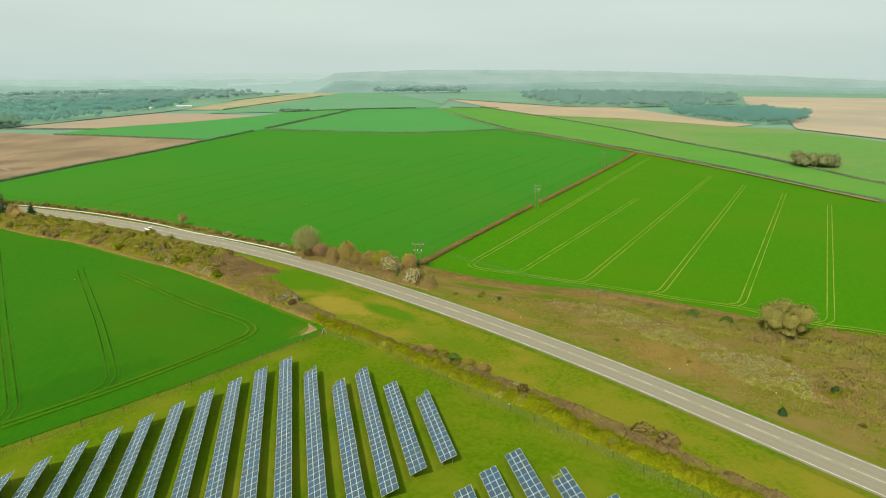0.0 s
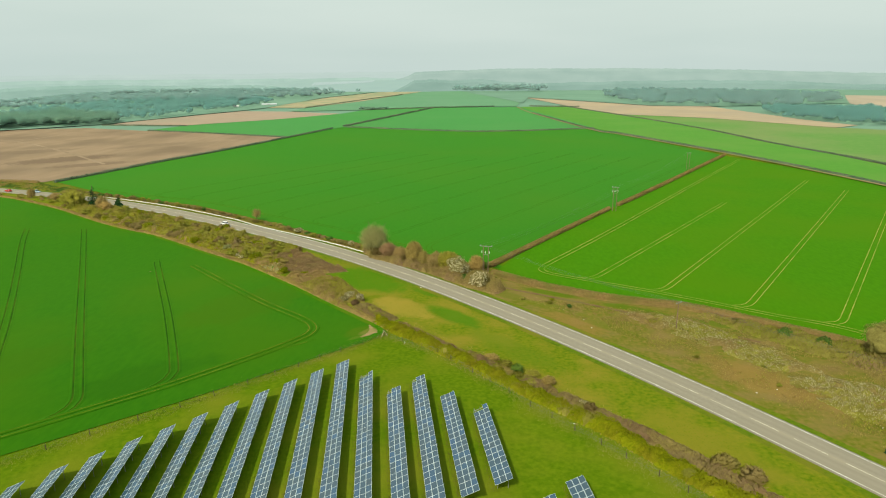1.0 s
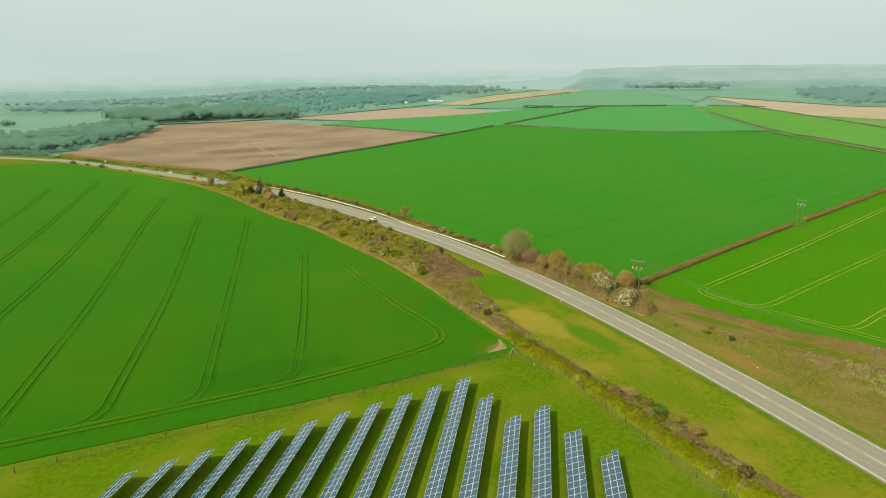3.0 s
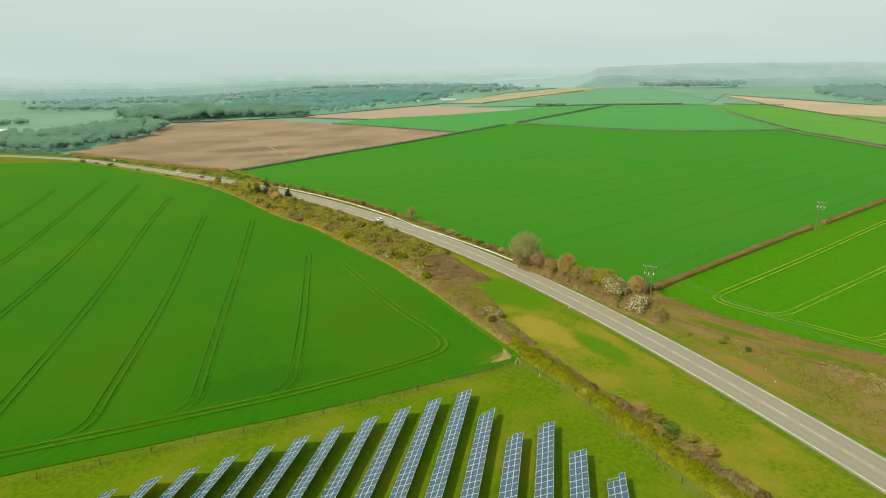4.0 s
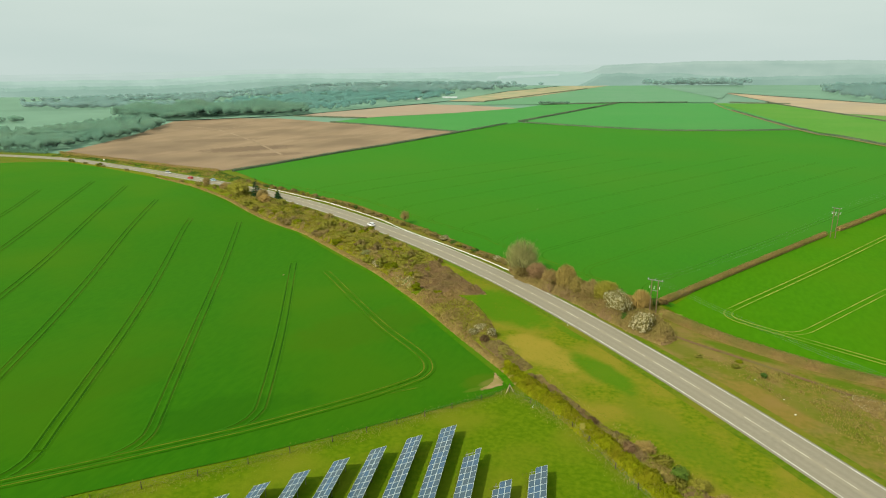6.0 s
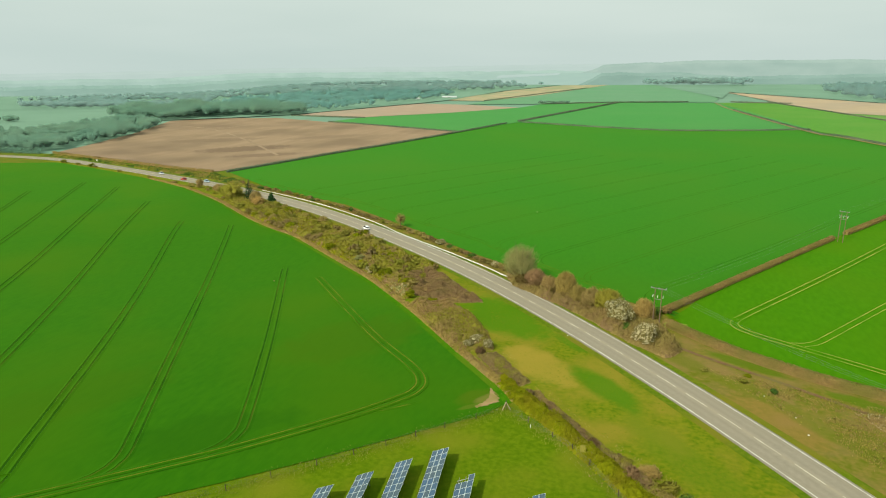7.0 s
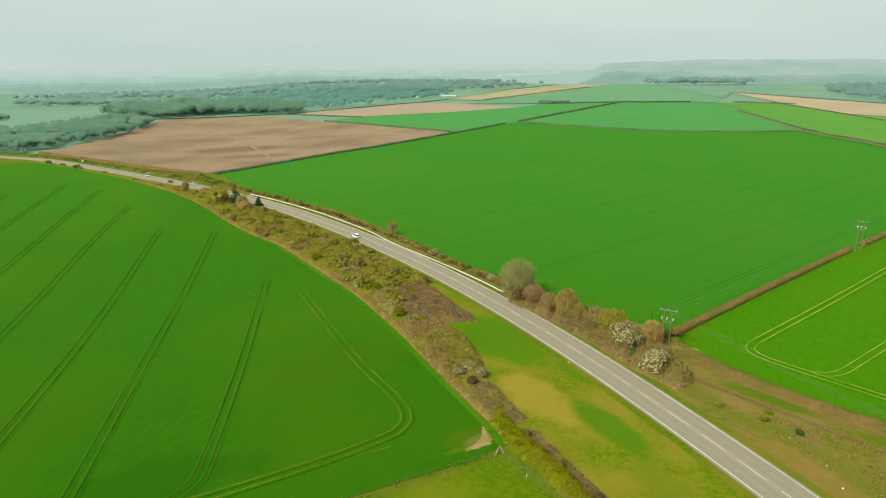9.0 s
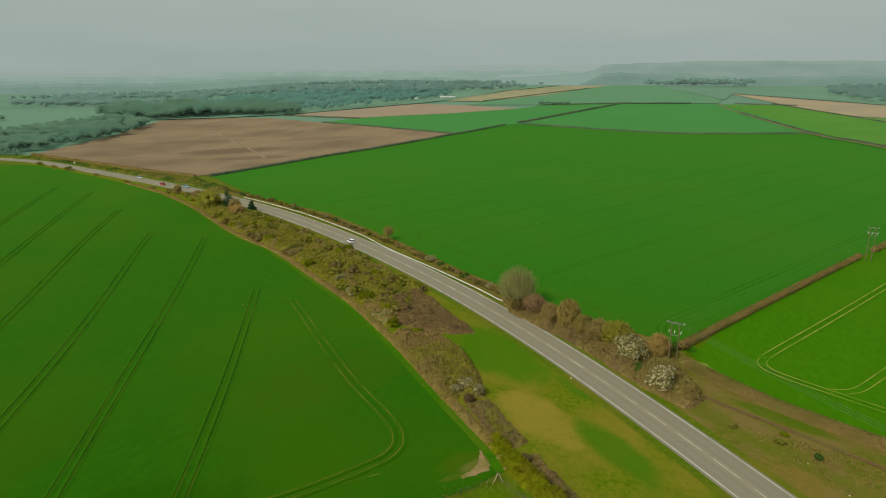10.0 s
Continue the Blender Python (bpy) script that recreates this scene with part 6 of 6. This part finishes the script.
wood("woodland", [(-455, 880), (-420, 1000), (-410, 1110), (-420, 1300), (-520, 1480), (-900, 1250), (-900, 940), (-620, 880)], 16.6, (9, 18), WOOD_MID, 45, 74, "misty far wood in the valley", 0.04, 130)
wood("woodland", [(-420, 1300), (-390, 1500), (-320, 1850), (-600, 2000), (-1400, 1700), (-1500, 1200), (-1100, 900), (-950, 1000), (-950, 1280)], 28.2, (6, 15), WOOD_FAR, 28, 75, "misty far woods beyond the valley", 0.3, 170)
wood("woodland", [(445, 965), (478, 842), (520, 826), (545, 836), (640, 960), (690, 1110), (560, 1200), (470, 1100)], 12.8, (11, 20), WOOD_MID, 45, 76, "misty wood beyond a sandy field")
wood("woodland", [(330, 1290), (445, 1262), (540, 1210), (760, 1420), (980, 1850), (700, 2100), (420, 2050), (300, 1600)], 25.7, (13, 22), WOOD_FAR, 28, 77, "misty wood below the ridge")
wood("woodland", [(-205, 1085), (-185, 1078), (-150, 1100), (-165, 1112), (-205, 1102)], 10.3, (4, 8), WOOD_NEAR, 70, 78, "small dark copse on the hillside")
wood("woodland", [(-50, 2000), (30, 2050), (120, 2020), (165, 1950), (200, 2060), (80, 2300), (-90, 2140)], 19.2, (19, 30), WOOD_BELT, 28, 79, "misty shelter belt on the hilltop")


# ---- distance: hills of the backdrop ----
def ridge(name, radius, b0, b1, crest, material, label, bumps, seed, deep=500):
    """A far wooded ridge seen all along the horizon: bearings in degrees from north, crest gives its elevation above the eye's level in degrees."""
    rng = random.Random(seed)
    vs, fs = [], []
    n = int((b1 - b0) / 0.12)
    drift = 0.0
    for i in range(n + 1):
        b = b0 + (b1 - b0) * i / n
        drift = 0.86 * drift + rng.gauss(0, bumps)
        e = crest(b) + drift + rng.gauss(0, bumps * 0.4)
        s, c = math.sin(radians(b)), math.cos(radians(b))
        z = 57 + radius * math.tan(radians(e))
        for r, h in ((radius, -120), (radius, z - radius * 0.004), (radius + 15, z), (radius + deep, z - 30)):
            vs.append((s * r, c * r, h))
        if i:
            k = 4 * i
            fs += [(k - 4 + j, k + j, k + j + 1, k - 3 + j) for j in range(3)]
    ob = mesh_of(name, vs, fs, material)
    return tagged(ob, label, kind="structure")


def between(rows):
    def value(b):
        for (x0, y0), (x1, y1) in zip(rows, rows[1:]):
            if b <= x1:
                t = max(0.0, (b - x0) / (x1 - x0))
                return y0 + (y1 - y0) * t
        return rows[-1][1]
    return value


# emission colours stand for the haze, palest on the farthest hills
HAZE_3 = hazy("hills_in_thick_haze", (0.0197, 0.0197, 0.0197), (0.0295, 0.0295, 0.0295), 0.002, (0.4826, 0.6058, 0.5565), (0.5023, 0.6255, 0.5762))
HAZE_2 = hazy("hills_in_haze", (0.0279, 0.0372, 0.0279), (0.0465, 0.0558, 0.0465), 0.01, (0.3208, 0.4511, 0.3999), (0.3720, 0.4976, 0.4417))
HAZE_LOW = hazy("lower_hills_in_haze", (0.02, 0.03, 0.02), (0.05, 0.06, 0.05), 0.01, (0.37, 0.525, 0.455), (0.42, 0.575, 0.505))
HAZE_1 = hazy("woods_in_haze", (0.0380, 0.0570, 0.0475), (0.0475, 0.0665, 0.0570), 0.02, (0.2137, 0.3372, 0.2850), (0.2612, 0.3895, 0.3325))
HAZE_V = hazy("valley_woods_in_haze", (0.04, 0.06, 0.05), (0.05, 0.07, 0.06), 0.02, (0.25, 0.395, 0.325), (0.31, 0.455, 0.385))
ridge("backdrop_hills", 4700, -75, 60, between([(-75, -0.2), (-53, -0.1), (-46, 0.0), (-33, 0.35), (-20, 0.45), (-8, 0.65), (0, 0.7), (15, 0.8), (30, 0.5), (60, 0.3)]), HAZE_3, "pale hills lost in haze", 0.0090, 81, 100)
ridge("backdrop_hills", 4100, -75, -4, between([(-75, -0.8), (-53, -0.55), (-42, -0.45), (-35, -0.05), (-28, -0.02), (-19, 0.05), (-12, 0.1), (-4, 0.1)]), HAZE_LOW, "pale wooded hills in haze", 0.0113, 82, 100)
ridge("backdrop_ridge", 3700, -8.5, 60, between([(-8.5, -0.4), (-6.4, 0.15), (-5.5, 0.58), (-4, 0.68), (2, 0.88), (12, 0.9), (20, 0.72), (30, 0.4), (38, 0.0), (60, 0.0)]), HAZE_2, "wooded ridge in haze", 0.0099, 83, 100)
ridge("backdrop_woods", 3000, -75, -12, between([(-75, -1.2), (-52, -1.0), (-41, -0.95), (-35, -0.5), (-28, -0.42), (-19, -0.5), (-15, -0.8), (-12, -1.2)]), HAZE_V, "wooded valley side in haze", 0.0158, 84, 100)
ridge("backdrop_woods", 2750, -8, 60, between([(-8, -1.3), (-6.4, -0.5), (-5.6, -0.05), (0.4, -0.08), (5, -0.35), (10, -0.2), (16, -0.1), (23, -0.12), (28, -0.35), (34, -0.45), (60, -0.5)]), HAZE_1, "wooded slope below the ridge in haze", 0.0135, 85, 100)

# mist over hillside and panel rows is put in as emission
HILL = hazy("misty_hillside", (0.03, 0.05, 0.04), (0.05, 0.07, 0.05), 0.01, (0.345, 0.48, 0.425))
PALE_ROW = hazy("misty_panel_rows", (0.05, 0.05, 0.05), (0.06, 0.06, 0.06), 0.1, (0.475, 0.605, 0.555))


def slope_point(b, s, up=0.0):
    r = 2850 + 620 * s
    return (math.sin(radians(b)) * r, math.cos(radians(b)) * r, 57 + r * math.tan(radians(-0.95 + 1.0 * s)) + up)


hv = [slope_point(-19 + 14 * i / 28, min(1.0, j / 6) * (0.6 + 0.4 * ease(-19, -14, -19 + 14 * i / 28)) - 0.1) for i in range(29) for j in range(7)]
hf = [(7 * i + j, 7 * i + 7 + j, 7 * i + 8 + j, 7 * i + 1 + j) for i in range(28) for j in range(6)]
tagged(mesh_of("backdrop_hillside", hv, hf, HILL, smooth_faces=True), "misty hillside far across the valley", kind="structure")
farm = new("solar_farm")
farm.matrix_basis = Matrix.Translation(slope_point(-11.5, 0.6))
tagged(farm, "distant solar farm of pale panel rows on a misty hillside", "solar farm")
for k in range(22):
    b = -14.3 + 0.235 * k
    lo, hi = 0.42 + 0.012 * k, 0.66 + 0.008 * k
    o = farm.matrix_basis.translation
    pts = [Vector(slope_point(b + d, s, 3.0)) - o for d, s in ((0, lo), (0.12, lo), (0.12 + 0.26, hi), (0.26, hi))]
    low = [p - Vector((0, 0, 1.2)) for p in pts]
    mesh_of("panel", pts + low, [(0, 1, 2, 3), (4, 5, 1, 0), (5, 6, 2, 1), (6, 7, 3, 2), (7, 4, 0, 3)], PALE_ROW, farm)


# ---- far buildings ----
def shed(name, x, y, turn, length, wide, tall, roof_c, label):
    """A low building with a pitched roof and a doorway."""
    thing = empty(name, x, y, radians(turn))
    tagged(thing, label, "building")
    h = tall
    bm = bmesh.new()
    box(bm, (0, 0, h / 2), (length, wide, h))
    part("wall", bm, plain("shed_wall", (0.45, 0.48, 0.44), 0.8), thing)
    bm = bmesh.new()
    e, r = wide / 2 + 0.4, h + wide * 0.16
    loft(bm, [[(sx, -e, h), (sx, 0, r), (sx, e, h), (sx, e, h - 0.2), (sx, -e, h - 0.2)] for sx in (-length / 2 - 0.4, length / 2 + 0.4)])
    part("roof", bm, plain("shed_roof", roof_c, 0.6), thing)
    bm = bmesh.new()
    box(bm, (0, -wide / 2 - 0.03, h * 0.42), (min(4.5, length * 0.3), 0.08, h * 0.84))
    part("door", bm, plain("shed_door", (0.20, 0.22, 0.20), 0.7), thing)


shed("barn", -396, 1207, 18, 27, 11, 2.3, (0.42, 0.47, 0.45), "long low white-roofed barn in haze")
shed("barn", -432, 1130, 30, 9, 6, 3.0, (0.70, 0.72, 0.68), "small pale shed at the wood edge")
shed("house", -684, 520, 10, 13, 7, 4.0, (0.75, 0.74, 0.70), "white valley house among trees")


# ---- cars ----
def car(x, lane, away, paint, label):
    """A small hatchback on the road at that x, in a lane, facing away or towards."""
    i = min(range(1, len(ROAD) - 1), key=lambda k: abs(ROAD[k].x - x))
    t = (ROAD[i + 1] - ROAD[i - 1]).normalized()
    p = ROAD[i] + Vector((t.y, -t.x)) * lane
    d = -t if away else t
    thing = empty("car", p.x, p.y, math.atan2(d.y, d.x), 0.22)
    tagged(thing, label, "car", "cars on the road")
    GLASS = plain("car_glass", (0.02, 0.025, 0.03), 0.08)
    RUBBER = plain("tyre_rubber", (0.02, 0.02, 0.02), 0.8)
    bm = bmesh.new()
    secs = []
    for sx, w, z0, z1 in ((-2.1, 0.74, 0.42, 0.78), (-2.02, 0.84, 0.28, 0.92), (-1.3, 0.89, 0.22, 0.96), (0.6, 0.89, 0.22, 0.95), (1.5, 0.86, 0.24, 0.84), (2.0, 0.78, 0.28, 0.70), (2.12, 0.66, 0.38, 0.60)):
        secs.append([(sx, -w * 0.94, z0), (sx, -w, (z0 + z1) / 2), (sx, -w * 0.93, z1), (sx, w * 0.93, z1), (sx, w, (z0 + z1) / 2), (sx, w * 0.94, z0)])
    loft(bm, secs)
    part("body", bm, paint, thing, smooth_faces=False)
    bm = bmesh.new()
    loft(bm, [[(sx, -w, z), (sx, -w + 0.05, z + 0.03), (sx, w - 0.05, z + 0.03), (sx, w, z), (sx, w, z - 0.06), (sx, -w, z - 0.06)] for sx, w, z in ((-1.7, 0.58, 1.36), (-1.2, 0.64, 1.45), (-0.2, 0.66, 1.48), (0.35, 0.62, 1.42))])
    part("roof", bm, paint, thing)
    bm = bmesh.new()
    loft(bm, [[(sx, -w0, z0), (sx2, -w1, z1), (sx2, w1, z1), (sx, w0, z0)] for sx, sx2, w0, z0, w1, z1 in ((-2.0, -1.68, 0.80, 0.9, 0.6, 1.36), (-0.8, -0.8, 0.86, 0.92, 0.66, 1.42), (1.15, 0.36, 0.82, 0.88, 0.62, 1.38))])
    part("windows", bm, GLASS, thing, "dark glass")
    for sx, sy in ((1.3, 0.8), (1.3, -0.8), (-1.3, 0.8), (-1.3, -0.8)):
        bm = bmesh.new()
        rod(bm, (sx, sy - 0.1, 0.31), (sx, sy + 0.1, 0.31), 0.31, n=14)
        tyre = part("tyre", bm, RUBBER, thing)
        bm = bmesh.new()
        rod(bm, (sx, sy - 0.115, 0.31), (sx, sy + 0.115, 0.31), 0.19, n=10)
        rim = part("rim", bm, ALU, tyre)
    for sx, c, nm in ((2.02, (0.8, 0.8, 0.75), "headlight"), (-2.06, (0.45, 0.02, 0.02), "tail_light")):
        for sy in (-0.55, 0.55):
            bm = bmesh.new()
            box(bm, (sx, sy, 0.66 if sx > 0 else 0.76), (0.14, 0.26, 0.13), bevel=0.02)
            part(nm, bm, plain(nm, c, 0.2), thing)


car(-117, 2.0, True, plain("white_car_paint", (0.82, 0.83, 0.82), 0.25), "white hatchback on the country road")
car(-272, 2.0, True, plain("red_car_paint", (0.50, 0.05, 0.03), 0.25), "red hatchback far along the road")
car(-303, -2.0, False, plain("silver_car_paint", (0.62, 0.66, 0.68), 0.25, 0.2), "silver hatchback far along the road")
car(-258, -2.0, False, plain("pale_blue_car_paint", (0.35, 0.48, 0.55), 0.25), "pale blue hatchback beside the hedge end")


# ---- small things ----
def litter(x, y, size, label, c=(0.80, 0.80, 0.72)):
    rng = random.Random(int(x * 10))
    bm = bmesh.new()
    bmesh.ops.create_icosphere(bm, subdivisions=2, radius=size * 0.32)
    for v in bm.verts:
        v.co *= rng.uniform(0.7, 1.2)
        v.co.z = max(0.0, v.co.z * 0.6 + size * 0.1)
    ob = part("litter", bm, plain("litter_plastic", c, 0.6), None)
    ob.matrix_basis = Matrix.Translation(on(x, y, 0.1))
    tagged(ob, label, "litter", "scraps of litter")


for x, y, s in ((-18.8, 166.4, 0.9), (29.4, 133.4, 0.9), (28.3, 139.6, 0.6), (-26.2, 124.3, 0.35), (-47.3, 185.6, 0.6), (17.5, 81.8, 0.6), (23.8, 147.3, 0.5), (75.6, 84.6, 0.8), (57.6, 97.6, 0.7), (62.6, 99.5, 0.6), (33.5, 106.2, 0.5)):
    litter(x, y, s * 0.6, "white scrap of plastic lying in the grass")
litter(-117.3, 186.8, 1.0, "small mound of earth in the wheat", (0.26, 0.15, 0.06))
litter(-53.6, 306.6, 0.8, "pale stone lying in the wheat", (0.5, 0.45, 0.25))


def road_sign(x, y, turn):
    thing = empty("road_sign", x, y, radians(turn))
    tagged(thing, "small white road sign on a grey post", "road sign")
    bm = bmesh.new()
    rod(bm, (0, 0, -0.2), (0, 0, 2.3), 0.05)
    part("post", bm, STEEL, thing)
    bm = bmesh.new()
    box(bm, (0, 0.06, 2.1), (0.9, 0.04, 0.9), bevel=0.01)
    part("plate", bm, WHITE, thing)


road_sign(-384, 372, 200)
bm = bmesh.new()
rod(bm, (0, 0, -0.2), (0, 0, 1.3), 0.07)
marker = part("marker_post", bm, WHITE, None)
marker.matrix_basis = Matrix.Translation(on(-18.7, 119.8)) @ Matrix.Scale(0.5, 4)
tagged(marker, "short white marker post beside the fence", "marker post")


# ---- tall dry grass along the fences and in the scrub ----
def tall_grass(lines, material, seed, label, per_metre=22, width=1.6, tall=0.5):
    rng = np.random.default_rng(seed)
    vs, ns = [], []
    for line in lines:
        pts = smooth(line, 1.0)
        for a in pts:
            for _ in range(per_metre):
                x, y = a.x + rng.normal() * width * 0.5, a.y + rng.normal() * width * 0.5
                p = np.array(on(x, y, 0.05))
                t = rng.uniform(-0.9, 0.3)
                w = np.array([math.cos(t), math.sin(t), 0]) * rng.uniform(0.02, 0.05)
                up = np.array([rng.normal() * 0.15, rng.normal() * 0.15, tall * rng.uniform(0.5, 1.2)])
                vs += [p - w, p + w, p + w * 0.4 + up, p - w * 0.4 + up]
                ns += [(-0.2, -0.35, 0.9)] * 4
    f = np.arange(len(vs)).reshape(-1, 4)
    ob = mesh_of("tall_grass", [tuple(v) for v in vs], f.tolist(), material, normals=ns)
    return tagged(ob, label, "grass", kind="stuff")


DRY = surface("dry_grass_stems", (0.1427, 0.1606, 0.0214), (0.2259, 0.2080, 0.0476), 1.5, big=(0.1070, 0.1546, 0.0119), big_scale=0.15, spec=0.05, through_light=0.2)
tall_grass([FENCE_LEFT[:6], FENCE_ROAD[:-2]], DRY, 91, "tall straw-coloured grass under the fences", 46, 2.4, 0.3)

LITTER_GRASS = surface("dead_grass", (0.075, 0.085, 0.012), (0.13, 0.115, 0.03), 1.5, spec=0.05, through_light=0.2)
under = []
for tip, length, _ in TIPS:
    p = Vector(tip) - Vector((0.988, 0.154)) * 3.0
    q = p - Vector((ROW_DIR.x, ROW_DIR.y)) * length
    under.append([tuple(p), tuple(p.lerp(q, 0.5)), tuple(q)])
tall_grass(under, LITTER_GRASS, 92, "dead brown grass under the lower panel edges", 9, 0.5, 0.28)

tufts("dry_grass", [tuple(p) for p in ((-36, 160), (-30, 147), (-14, 128), (10, 106), (36, 78), (56, 52), (90, 14), (104, 6), (70, 50), (36, 98), (4, 138), (-28, 174), (-46, 188))], 18000, [GRASS, VERGE_GREEN, VERGE, VERGE_GREEN], (0.08, 0.24), 0.1, 97, "coarse grass on the wide verge", 0.09)
